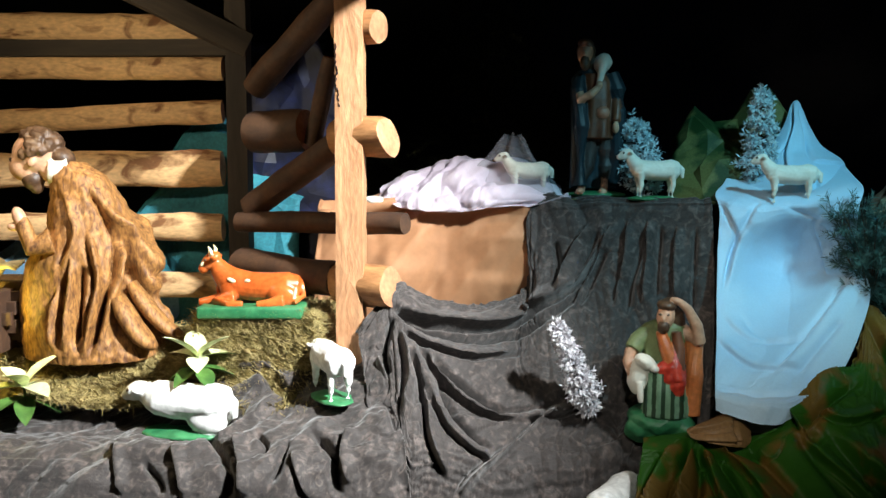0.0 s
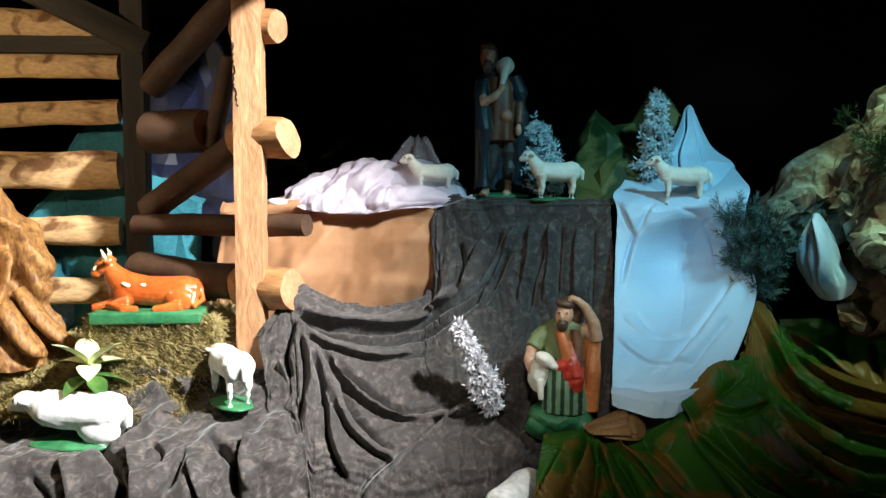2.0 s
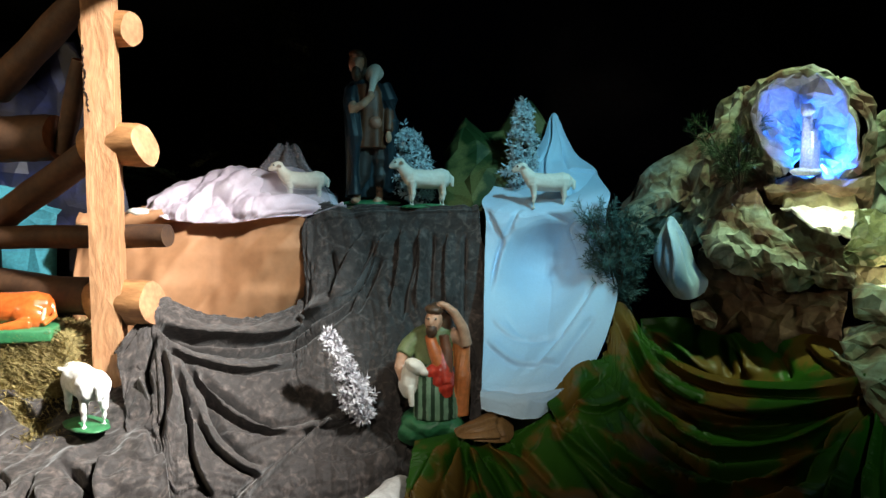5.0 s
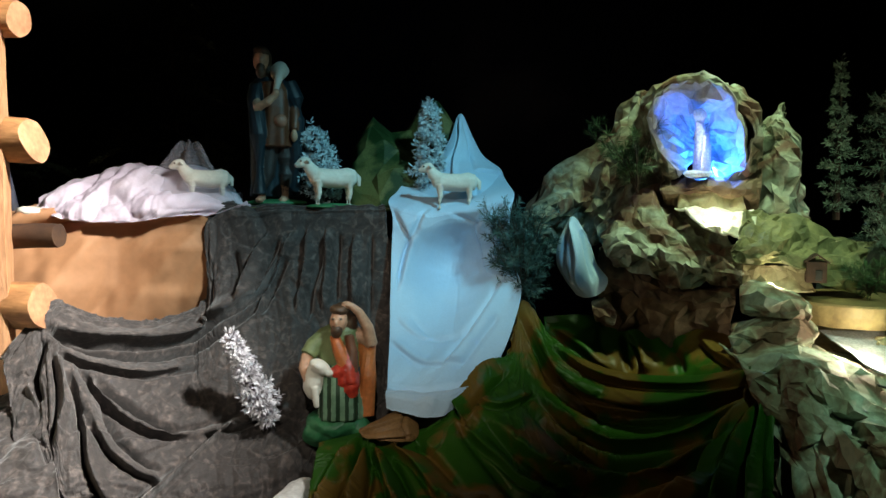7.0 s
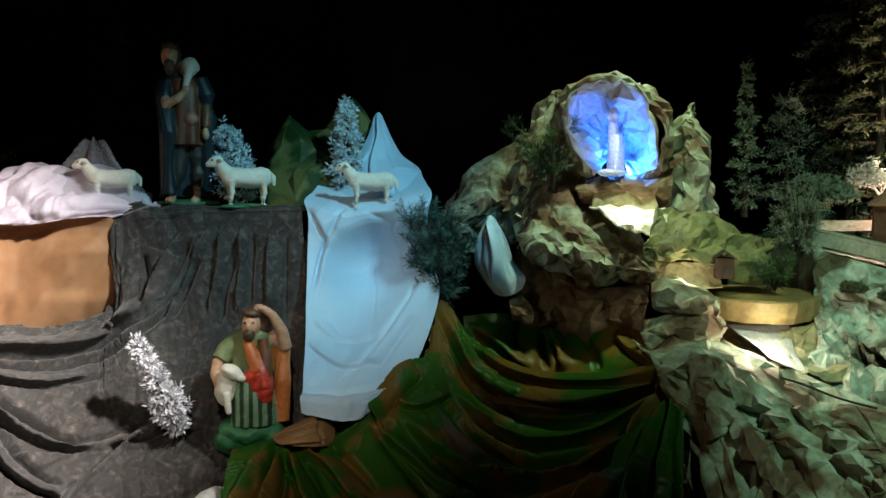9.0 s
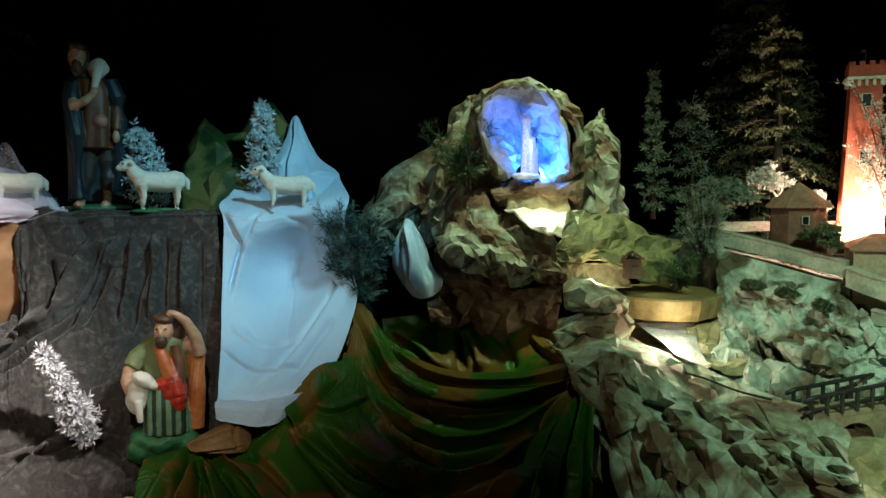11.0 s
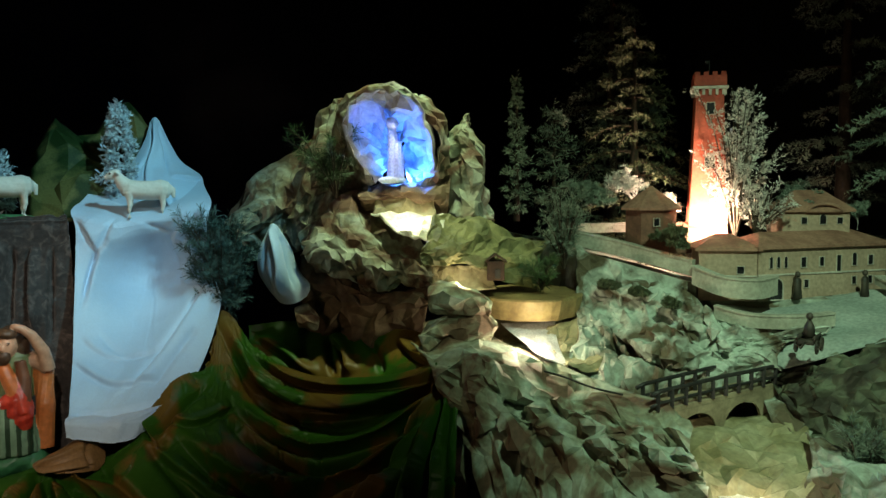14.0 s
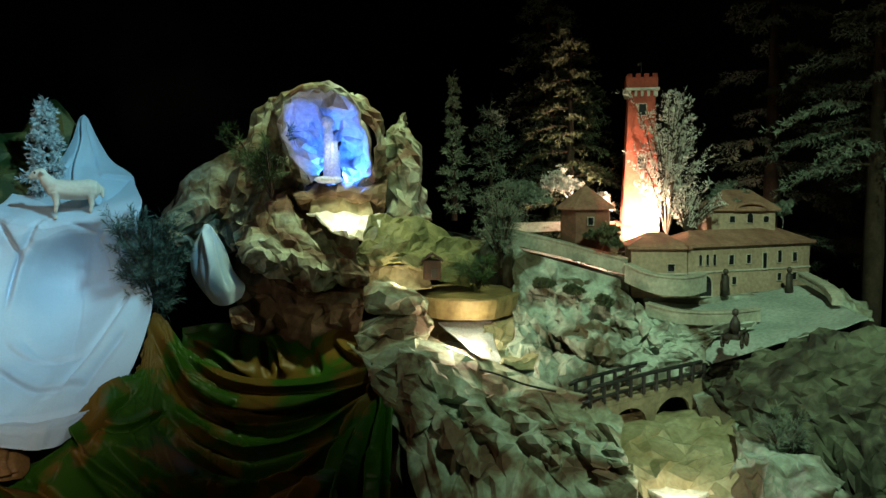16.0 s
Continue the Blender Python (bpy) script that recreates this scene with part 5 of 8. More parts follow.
part("crack", bm, CRACK, stable, "dark split in the post's edge")
ob = worn_beam("back_post", 1.3, 0.078, 0.07, OLDWOOD, 8, stable, "grey brown back post")
ob.location = (-0.637, 2.40, 0.85)
for k, (za, zb, zc, r, x1) in enumerate(((2.04, 2.03, 2.02, 0.052, -0.80), (1.885, 1.885, 1.875, 0.045, -0.712), (1.66, 1.70, 1.715, 0.044, -0.716), (1.485, 1.50, 1.50, 0.068, -0.72), (1.27, 1.275, 1.277, 0.053, -0.722), (1.02, 1.055, 1.06, 0.05, -0.725))):
    log("wall_log", (-1.9, 2.45, za), (x1, 2.45, zc), r, (LOG, LOGCUT), 4 + k * 2.7, stable, flat=0.55)
# side wall: round logs with sawn ends past the corner post, braces and inner stubs
log("side_log", (-0.19, 2.04, 1.945), (-0.058, 1.975, 1.935), 0.052, (LOGMID, LOGCUT), 31, stable)
log("side_log", (-0.20, 2.04, 1.60), (-0.025, 1.95, 1.598), 0.062, (LOGMID, LOGCUT), 32, stable, cut=-0.25)
# inner logs and braces take LOGDARK, shade behind the post put into the colour
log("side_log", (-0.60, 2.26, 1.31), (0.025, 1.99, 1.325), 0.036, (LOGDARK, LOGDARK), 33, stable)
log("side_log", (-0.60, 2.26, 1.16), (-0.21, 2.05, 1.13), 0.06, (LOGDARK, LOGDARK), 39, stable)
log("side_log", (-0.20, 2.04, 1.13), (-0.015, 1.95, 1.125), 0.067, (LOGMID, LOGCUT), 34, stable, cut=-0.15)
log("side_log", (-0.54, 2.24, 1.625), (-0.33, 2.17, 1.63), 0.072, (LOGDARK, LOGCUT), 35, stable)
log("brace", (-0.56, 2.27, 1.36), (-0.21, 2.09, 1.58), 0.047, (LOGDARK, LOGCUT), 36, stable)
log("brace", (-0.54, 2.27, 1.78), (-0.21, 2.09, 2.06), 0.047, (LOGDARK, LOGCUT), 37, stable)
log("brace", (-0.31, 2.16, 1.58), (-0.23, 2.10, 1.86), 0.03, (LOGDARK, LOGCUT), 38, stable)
ob = worn_beam("rafter", 0.95, 0.07, 0.09, OLDWOOD, 14, stable, "dark roof rafter")
ob.matrix_basis = Matrix.Translation((-0.60, 2.40, 1.945)) @ Vector((-0.75, -0.25, 0.36)).to_track_quat("Z", "Y").to_matrix().to_4x4()
ob = worn_beam("rafter", 1.5, 0.06, 0.05, OLDWOOD, 17, stable, "dark roof rafter")
ob.matrix_basis = pose(-0.65, 2.42, 1.945, 0, -90, 0)
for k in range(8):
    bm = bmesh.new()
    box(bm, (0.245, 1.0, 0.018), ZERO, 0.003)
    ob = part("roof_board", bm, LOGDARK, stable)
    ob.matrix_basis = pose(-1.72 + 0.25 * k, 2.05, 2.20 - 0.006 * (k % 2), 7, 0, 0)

# cloths behind the stable wall
BLUECLOTH = mat("blue_cloth", (0.09, 0.20, 0.34), (0.20, 0.36, 0.52), 0.8, 5, 90, 0.1)
TEALCLOTH = mat("teal_cloth", (0.015, 0.11, 0.145), (0.045, 0.24, 0.30), 0.8, 5, 90, 0.1)
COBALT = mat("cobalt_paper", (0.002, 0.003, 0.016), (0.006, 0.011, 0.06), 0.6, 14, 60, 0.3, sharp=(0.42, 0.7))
for label, material, x0, x1, za, zb, seed in (("blue cloth heap behind the stable wall", BLUECLOTH, -1.9, -0.70, 1.02, 1.24, 41), ("teal cloth heap behind the stable wall", TEALCLOTH, -1.15, -0.45, 1.28, 1.47, 42), ("teal cloth bundle behind the stable wall", TEALCLOTH, -0.98, -0.66, 1.52, 1.70, 43)):
    ob = crumpled("draped_cloth", [
        [(x0, 2.80, za), (x0 * 0.7 + x1 * 0.3, 2.80, zb - 0.02), (x0 * 0.3 + x1 * 0.7, 2.80, zb - 0.01), (x1, 2.80, za + 0.06)],
        [(x0, 2.57, za), (x0 * 0.7 + x1 * 0.3, 2.58, zb), (x0 * 0.3 + x1 * 0.7, 2.58, zb), (x1, 2.60, za + 0.1)],
        [(x0, 2.52, za - 0.1), (x0 * 0.7 + x1 * 0.3, 2.515, za), (x0 * 0.3 + x1 * 0.7, 2.515, za), (x1, 2.52, za)],
        [(x0, 2.52, 0.6), (x0 * 0.7 + x1 * 0.3, 2.515, 0.6), (x0 * 0.3 + x1 * 0.7, 2.515, 0.6), (x1, 2.52, 0.6)],
    ], material, 0.012, seed, 0.07)
    tagged(ob, label, "cloth", "cloths behind the stable")
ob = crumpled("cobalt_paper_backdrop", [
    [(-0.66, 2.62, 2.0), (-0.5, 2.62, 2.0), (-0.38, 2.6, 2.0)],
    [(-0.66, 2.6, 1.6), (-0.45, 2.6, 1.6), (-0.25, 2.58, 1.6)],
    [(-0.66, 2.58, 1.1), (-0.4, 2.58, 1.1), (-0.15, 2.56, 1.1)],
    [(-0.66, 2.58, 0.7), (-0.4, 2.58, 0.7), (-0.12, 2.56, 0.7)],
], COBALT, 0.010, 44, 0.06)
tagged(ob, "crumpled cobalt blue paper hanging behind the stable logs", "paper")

# ---- hay ----
HAY = mat("dry_moss_hay", (0.17, 0.125, 0.035), (0.42, 0.33, 0.13), 0.9, 12, 90, 0.5)


def hay_height(x, y):
    lie = 0.765 + 0.14 * min(max((y - 1.84) / 0.2, 0), 1) + 0.02 * noise.noise(Vector((x * 6, y * 6, 1)))
    bale = min(max((x + 0.70) / 0.06, 0), 1) * min(max((-0.215 - x) / 0.04, 0), 1) * min(max((y - 1.885) / 0.05, 0), 1)
    return max(lie, lie * (1 - bale) + bale * (1.018 + 0.012 * noise.noise(Vector((x * 9, y * 9, 3)))))


g = np.array([[(x, y, hay_height(x, y) + 0.008 * noise.noise(Vector((x * 40, y * 40, 0)))) for x in np.linspace(-1.8, -0.20, 100)] for y in np.linspace(1.80, 2.44, 46)])
hay = tagged(grid_mesh("hay_bed", g, HAY), "bed of dry yellow green moss and hay on the stable floor", "hay", kind="stuff")
rng = np.random.RandomState(21)
verts, faces = [], []
for k in range(34000):
    x, y = rng.uniform(-1.75, -0.2), 1.80 + 0.5 * rng.rand() ** 1.4
    if k > 24000:
        x, y = rng.uniform(-0.72, -0.2), rng.uniform(1.875, 1.945)
    z = hay_height(x, y) + rng.uniform(-0.004, 0.010)
    a, lift, length, w = rng.uniform(0, 2 * math.pi), rng.uniform(-0.3, 0.8), rng.uniform(0.02, 0.065), rng.uniform(0.0007, 0.0016)
    way = np.array([math.cos(a) * math.cos(lift), math.sin(a) * math.cos(lift), math.sin(lift)])
    side = np.array([-math.sin(a), math.cos(a), 0.6]) * w
    p, q = np.array([x, y, z]), np.array([x, y, z]) + way * length * 0.5 + (0, 0, 0.004)
    e = p + way * length - (0, 0, 0.004)
    i = len(verts)
    verts += [p - side, p + side, q + side, q - side, e]
    faces += [(i, i + 1, i + 2, i + 3), (i + 3, i + 2, i + 4)]
me = bpy.data.meshes.new("hay_strands")
me.from_pydata([tuple(v) for v in verts], [], faces)
HAYSTRAND = mat("hay_strand", (0.17, 0.13, 0.04), (0.48, 0.38, 0.16), 0.85, 20, 90, 0.0)
me.materials.append(HAYSTRAND)
tagged(new("hay_strands", me), "loose strands of dry moss and hay", "hay", kind="stuff")

# ---- figures ----
SKIN = mat("painted_skin_plaster", (0.50, 0.27, 0.17), (0.60, 0.36, 0.23), 0.45, 10, 60, 0.05)
HAIR = mat("painted_brown_hair", (0.05, 0.025, 0.012), (0.11, 0.06, 0.03), 0.5, 30, 120, 0.3)
WOOL = mat("white_painted_wool", (0.70, 0.66, 0.56), (0.80, 0.77, 0.68), 0.6, 18, 90, 0.2, grain=(0.93, 1.04))
WHITE = mat("white_glazed_plaster", (0.84, 0.84, 0.82), (0.88, 0.88, 0.86), 0.4, 12, 70, 0.25)
GREENBASE = mat("green_painted_base", (0.02, 0.13, 0.05), (0.05, 0.20, 0.08), 0.45, 14, 60, 0.2)
OXHIDE = mat("orange_brown_glaze", (0.38, 0.07, 0.012), (0.52, 0.125, 0.025), 0.25, 7, 60, 0.05, coat=0.4)
NAVY = mat("dark_blue_painted_cloak", (0.006, 0.014, 0.020), (0.012, 0.030, 0.042), 0.5, 10, 60, 0.1)
BROWN = mat("brown_painted_tunic", (0.10, 0.034, 0.016), (0.18, 0.068, 0.03), 0.5, 12, 60, 0.1)
DARKBROWN = mat("dark_painted_breeches", (0.03, 0.022, 0.02), (0.06, 0.045, 0.04), 0.5, 12, 60, 0.1)
ORANGE = mat("orange_brown_painted_cloak", (0.48, 0.12, 0.03), (0.62, 0.2, 0.06), 0.4, 9, 60, 0.1)
SAGE = mat("sage_green_painted_robe", (0.10, 0.13, 0.05), (0.19, 0.23, 0.10), 0.5, 12, 60, 0.1)
RED = mat("red_painted_cloth", (0.40, 0.025, 0.015), (0.58, 0.06, 0.03), 0.35, 30, 60, 0.1, coat=0.2)
# upright gold streaks in the noise are painted highlights on dark brown velvet
GOLDVELVET = mat("gold_brown_crushed_velvet", (0.085, 0.030, 0.008), (0.44, 0.21, 0.055), 0.65, 70, 170, 0.3, stretch=(1, 1, 0.4), sharp=(0.30, 0.74), warp=0.8)


def robe(bm, levels, pleats, deep, index=0, ring=40, seed=0.0, arc=(0, 360)):
    """A hanging garment: rings (z, x, y, rx, ry), pleated more towards the hem."""
    rings = []
    closed = arc == (0, 360)
    for k, (z, x, y, rx, ry) in enumerate(levels):
        t = k / (len(levels) - 1)
        row = []
        for s in range(ring if closed else ring + 1):
            a = radians(arc[0] + (arc[1] - arc[0]) * s / ring)
            e = 1 + deep * t * math.sin(pleats * a + 2.2 * math.sin(2 * a + seed) + 1.5 * t) + 0.05 * noise.noise(Vector((math.cos(a) * 2, math.sin(a) * 2 + seed, z * 9)))
            row.append(bm.verts.new((x + math.cos(a) * rx * e, y + math.sin(a) * ry * e, z)))
        rings.append(row)
    m = len(rings[0])
    for p, q in zip(rings, rings[1:]):
        for s in range(m if closed else m - 1):
            f = bm.faces.new((q[s], q[(s + 1) % m], p[(s + 1) % m], p[s]))
            f.material_index, f.smooth = index, True
    if closed:
        for r in (rings[0], rings[-1][::-1]):
            bm.faces.new(r).material_index = index


def lumpy(verts, amp, scale, seed=0.0):
    c = sum((v.co for v in verts), Vector()) / len(verts)
    for v in verts:
        v.co += (v.co - c).normalized() * amp * noise.noise(v.co * scale + Vector((seed, 0, 0)))


# kneeling figure in a gold brown velvet cloak
bm = bmesh.new()
lv = [(0.61, -0.10, -0.03, 0.035, 0.04), (0.598, -0.10, -0.025, 0.06, 0.06), (0.565, -0.083, -0.02, 0.088, 0.085), (0.49, -0.055, -0.01, 0.113, 0.11), (0.40, -0.055, 0.0, 0.135, 0.13), (0.29, -0.065, 0.0, 0.182, 0.15), (0.18, -0.065, 0.0, 0.21, 0.165), (0.08, -0.045, 0.0, 0.225, 0.18), (0.0, -0.03, 0.0, 0.235, 0.19), (-0.03, -0.03, 0.0, 0.235, 0.19)]
for k in range(3):
    lv = [p for a, b in zip(lv, lv[1:]) for p in (a, tuple((i + j) / 2 for i, j in zip(a, b)))] + [lv[-1]]
robe(bm, lv, 5, 0.03, 0, 300, 1.0)
bm.normal_update()
front = [v for v in bm.verts if v.co.y < 0.06]
lift = strokes(np.array([[(v.co.x, v.co.z) for v in front]]), [
    (0.03, 0.011, [(0.012, 0.481), (0.065, 0.391), (0.068, 0.259), (0.042, 0.146), (0.005, 0.007)]),
    (0.026, 0.01, [(-0.018, 0.380), (0.012, 0.238), (-0.006, 0.115), (-0.026, 0.001)]),
    (0.024, 0.01, [(-0.061, 0.298), (-0.072, 0.156), (-0.087, 0.020)]),
    (0.02, 0.009, [(-0.108, 0.197), (-0.125, 0.104), (-0.124, 0.025)]),
    (0.04, 0.015, [(0.057, 0.430), (0.114, 0.290), (0.156, 0.170), (0.215, 0.042)]),
] + [
    (0.034, 0.011, [(0.110, 0.331), (0.168, 0.201), (0.228, 0.118), (0.278, 0.063)]),
] + [
    (-0.05, 0.012, [(0.089, 0.300), (0.100, 0.200), (0.118, 0.108), (0.137, 0.035)]),
    (-0.036, 0.009, [(-0.034, 0.279), (-0.041, 0.156), (-0.052, 0.021)]),
    (-0.036, 0.009, [(0.034, 0.199), (0.024, 0.106), (-0.003, 0.022)]),
    (-0.024, 0.008, [(-0.091, 0.237), (-0.100, 0.124), (-0.104, 0.020)]),
    (-0.024, 0.01, [(-0.022, 0.511), (0.021, 0.451), (0.050, 0.380)]),
] + [
    (0.016, 0.014, [(-0.090, 0.500), (-0.054, 0.379), (-0.090, 0.278)]),
])[0]
for v, h in zip(front, lift):
    v.co += v.normal * (1.2 * float(h) + 0.006 * noise.noise(v.co * 45))
# the trailing corner of the cloak, two creased tongues on the hay
for a, b, r in (((0.10, -0.10, 0.22), (0.27, -0.10, 0.035), 0.042), ((0.07, -0.14, 0.18), (0.19, -0.15, 0.015), 0.05)):
    a, b = Vector(a), Vector(b)
    tube(bm, [a + (b - a) * t + Vector((0, 0, -0.03 * math.sin(3.14 * t))) for t in (0, 0.2, 0.4, 0.6, 0.8, 0.93, 1)], [r * q for q in (0.7, 1, 1, 0.95, 0.8, 0.5, 0.15)], 14, 0, True, 0.6)
for v in bm.verts:
    v.co += Vector((noise.noise(v.co * 60), 0, noise.noise(v.co * 60 + Vector((9, 0, 0))))) * 0.003
head = bmesh.new()
ball(head, (-0.200, -0.045, 0.640), (0.078, 0.060, 0.070), 1, (0, -35, 0), 3)
ball(head, (-0.232, -0.045, 0.605), (0.052, 0.046, 0.060), 1, (0, 35, 0), 3)
ball(head, (-0.258, -0.045, 0.586), (0.014, 0.012, 0.020), 1, (0, 40, 0), 2)
ball(head, (-0.252, -0.045, 0.560), (0.016, 0.020, 0.008), 1, (0, 40, 0), 2)
ball(head, (-0.213, -0.045, 0.553), (0.034, 0.036, 0.036), 2, (0, 20, 0), 3)
ball(head, (-0.205, -0.045, 0.532), (0.022, 0.024, 0.026), 2, (0, 0, 0), 3)
ball(head, (-0.195, -0.100, 0.612), (0.013, 0.008, 0.020), 1, (0, 20, 0), 2)
for s in (-1, 1):
    ball(head, (-0.268, -0.045 + 0.026 * s, 0.616), (0.010, 0.012, 0.006), 2, (0, 40, 0), 2)
tube(head, [(-0.17, -0.04, 0.60), (-0.13, -0.035, 0.57), (-0.10, -0.03, 0.55)], [0.042, 0.045, 0.05], 14, 1)
tube(head, [(-0.162, -0.042, 0.588), (-0.135, -0.036, 0.585), (-0.10, -0.03, 0.59)], [0.052, 0.058, 0.06], 16, 3)
rng = np.random.RandomState(6)
for k in range(90):
    a, e = rng.uniform(-2.6, 2.6), rng.uniform(-0.25, 1.5)
    d = Vector((math.cos(e) * math.cos(a), math.cos(e) * math.sin(a), math.sin(e)))
    if d.x < -0.45 and d.z < 0.75:
        continue
    r = rng.uniform(0.016, 0.024)
    ball(head, (-0.192 + 0.068 * d.x, -0.045 + 0.056 * d.y, 0.648 + 0.062 * d.z), (r, r, r * 0.8), 2, tuple(rng.uniform(0, 90, 3)), 1)
ball(head, (-0.118, -0.045, 0.625), (0.038, 0.044, 0.032), 2, (0, 25, 0), 3)
tube(head, [(-0.13, -0.13, 0.36), (-0.185, -0.15, 0.345), (-0.205, -0.145, 0.40), (-0.215, -0.14, 0.43)], [0.045, 0.034, 0.024, 0.018], 14, 0)
ball(head, (-0.222, -0.14, 0.435), (0.020, 0.022, 0.036), 1, (0, -20, 0), 3)
ball(head, (-0.238, -0.135, 0.405), (0.024, 0.02, 0.014), 1, (0, 0, 0), 3)
head = melt(head, 0.0035, 2)
me = bpy.data.meshes.new("head")
head.to_mesh(me)
head.free()
bm.from_mesh(me)
bpy.data.meshes.remove(me)
ob = link_bm("kneeling_statue", bm, (GOLDVELVET, SKIN, HAIR, WOOL))
ob.matrix_basis = pose(-0.985, 2.06, 0.905, 0, 0, 8)
tagged(ob, "kneeling bearded plaster figure in a gold brown velvet cloak", "statue")

# glowing crib corner
CREAM = mat("cream_plaster", (0.72, 0.62, 0.36), (0.82, 0.74, 0.5), 0.5, 14, 60, 0.15)
bm = bmesh.new()
lumpy(ball(bm, (0, 0, 0), (0.09, 0.06, 0.05), 0, (0, -15, 0), 3), 0.01, 20)
for k in range(4):
    tube(bm, [(0.06, -0.02 + 0.015 * k, 0.01), (0.10, -0.03 + 0.02 * k, 0.02), (0.13, -0.035 + 0.025 * k, 0.008 + 0.006 * k)], [0.012, 0.010, 0.006], 8)
ob = link_bm("infant_statue", bm, CREAM)
ob.matrix_basis = pose(-1.38, 1.97, 1.16, 0, 0, 10)
tagged(ob, "cream plaster infant figure in yellow lamp light", "statue")
crib = base("crib", "rough wooden crib with hay", "crib", (-1.5, 2.0, 0.90), 5)
for k in range(7):
    bm = bmesh.new()
    box(bm, (0.5, 0.018, 0.045), pose(0, -0.1 + 0.03 * abs(k - 3), 0.02 + 0.03 * k, 0, 0, 0), 0.003)
    part("slat", bm, LOGDARK, crib, "", False)
for side in (-1, 1):
    bm = bmesh.new()
    box(bm, (0.04, 0.24, 0.2), pose(0.2 * side, 0, 0.1), 0.004)
    part("end_board", bm, LOGDARK, crib, "", False)

# standing shepherd with a lamb on the shoulder
bm = bmesh.new()
for x, f in ((-0.042, -0.062), (0.028, 0.022)):
    tube(bm, [(f, -0.01, 0.005), (f, -0.005, 0.05), (x * 0.95, 0.0, 0.10), (x * 0.85, 0.004, 0.16), (x * 0.7, 0.0, 0.25)], [0.015, 0.014, 0.027, 0.031, 0.036], 14, 4)
    tube(bm, [(f, -0.005, 0.06), (f, -0.01, 0.03), (f - 0.004, -0.015, 0.008)], [0.0145, 0.0135, 0.015], 12, 1)
    ball(bm, (f - 0.012, -0.032, 0.010), (0.016, 0.036, 0.012), 1, (0, 0, -20), 2)
robe(bm, [(0.43, -0.02, 0, 0.04, 0.035), (0.40, -0.01, 0, 0.052, 0.045), (0.34, -0.01, -0.005, 0.05, 0.05), (0.28, -0.01, -0.005, 0.05, 0.052), (0.235, -0.01, -0.005, 0.053, 0.054), (0.20, -0.01, -0.005, 0.055, 0.055)], 9, 0.08, 3, 40)
robe(bm, [(0.445, -0.02, 0.03, 0.05, 0.04), (0.42, -0.015, 0.03, 0.082, 0.05), (0.34, -0.01, 0.035, 0.088, 0.05), (0.2, -0.008, 0.04, 0.085, 0.05), (0.06, -0.008, 0.045, 0.083, 0.05), (0.02, -0.008, 0.045, 0.083, 0.05)], 9, 0.10, 0, 48, 2.0)
tube(bm, [(-0.07, 0.01, 0.42), (-0.082, -0.01, 0.37), (-0.074, -0.03, 0.24), (-0.072, -0.02, 0.03)], [0.026, 0.03, 0.032, 0.026], 12, 0)
tube(bm, [(0.04, 0.0, 0.43), (0.058, -0.015, 0.37), (0.064, -0.02, 0.30), (0.062, -0.01, 0.14), (0.062, 0.01, 0.04)], [0.03, 0.036, 0.03, 0.026, 0.022], 12, 0)
ball(bm, (-0.062, -0.022, 0.500), (0.027, 0.032, 0.038), 1, (0, 12, 0), 3)
ball(bm, (-0.052, 0.004, 0.512), (0.035, 0.034, 0.036), 2, (0, 0, 0), 3)
ball(bm, (-0.060, -0.022, 0.533), (0.030, 0.034, 0.018), 2, (0, 12, 0), 3)
ball(bm, (-0.042, 0.01, 0.475), (0.032, 0.028, 0.034), 2, (0, 0, 0), 3)
ball(bm, (-0.068, -0.045, 0.462), (0.018, 0.014, 0.028), 2, (0, 0, 0), 3)
ball(bm, (-0.072, -0.054, 0.498), (0.005, 0.006, 0.009), 1, (0, 0, 0), 2)
ball(bm, (0.004, -0.02, 0.468), (0.030, 0.034, 0.036), 5, (0, 20, 0), 3)
tube(bm, [(0.0, -0.04, 0.46), (-0.012, -0.055, 0.42), (-0.022, -0.062, 0.385)], [0.018, 0.013, 0.009], 10, 5)
tube(bm, [(-0.03, 0.02, 0.47), (0.02, 0.02, 0.48), (0.025, -0.01, 0.47)], [0.02, 0.025, 0.02], 10, 5)
tube(bm, [(-0.078, 0.0, 0.38), (-0.078, -0.045, 0.335), (-0.05, -0.064, 0.352), (-0.022, -0.066, 0.378)], [0.022, 0.018, 0.015, 0.012], 12, 1)
ball(bm, (-0.02, -0.068, 0.385), (0.014, 0.012, 0.014), 1, (0, 0, 0), 2)
tube(bm, [(0.055, 0.0, 0.38), (0.056, -0.03, 0.31), (0.05, -0.045, 0.26)], [0.022, 0.019, 0.015], 12, 3)
ball(bm, (0.047, -0.05, 0.238), (0.013, 0.013, 0.022), 1, (0, 0, 0), 2)
ball(bm, (0.0, -0.056, 0.29), (0.024, 0.014, 0.022), 8, (0, 0, 0), 2)
ball(bm, (-0.005, 0.012, -0.002), (0.115, 0.078, 0.014), 7, (0, 0, 0), 3)
bm = melt(bm, 0.0032, 2)
PINKISH = mat("flesh_brown_painted_bag", (0.30, 0.13, 0.08), (0.42, 0.2, 0.13), 0.5, 12, 60, 0.1)
ob = link_bm("shepherd_statue", bm, (NAVY, SKIN, HAIR, BROWN, DARKBROWN, WOOL, WOOL, GREENBASE, PINKISH))
ob.matrix_basis = pose(0.685, 2.41, 1.414, 0, 0, 8)
tagged(ob, "standing painted shepherd figure carrying a white lamb on its shoulder", "statue")

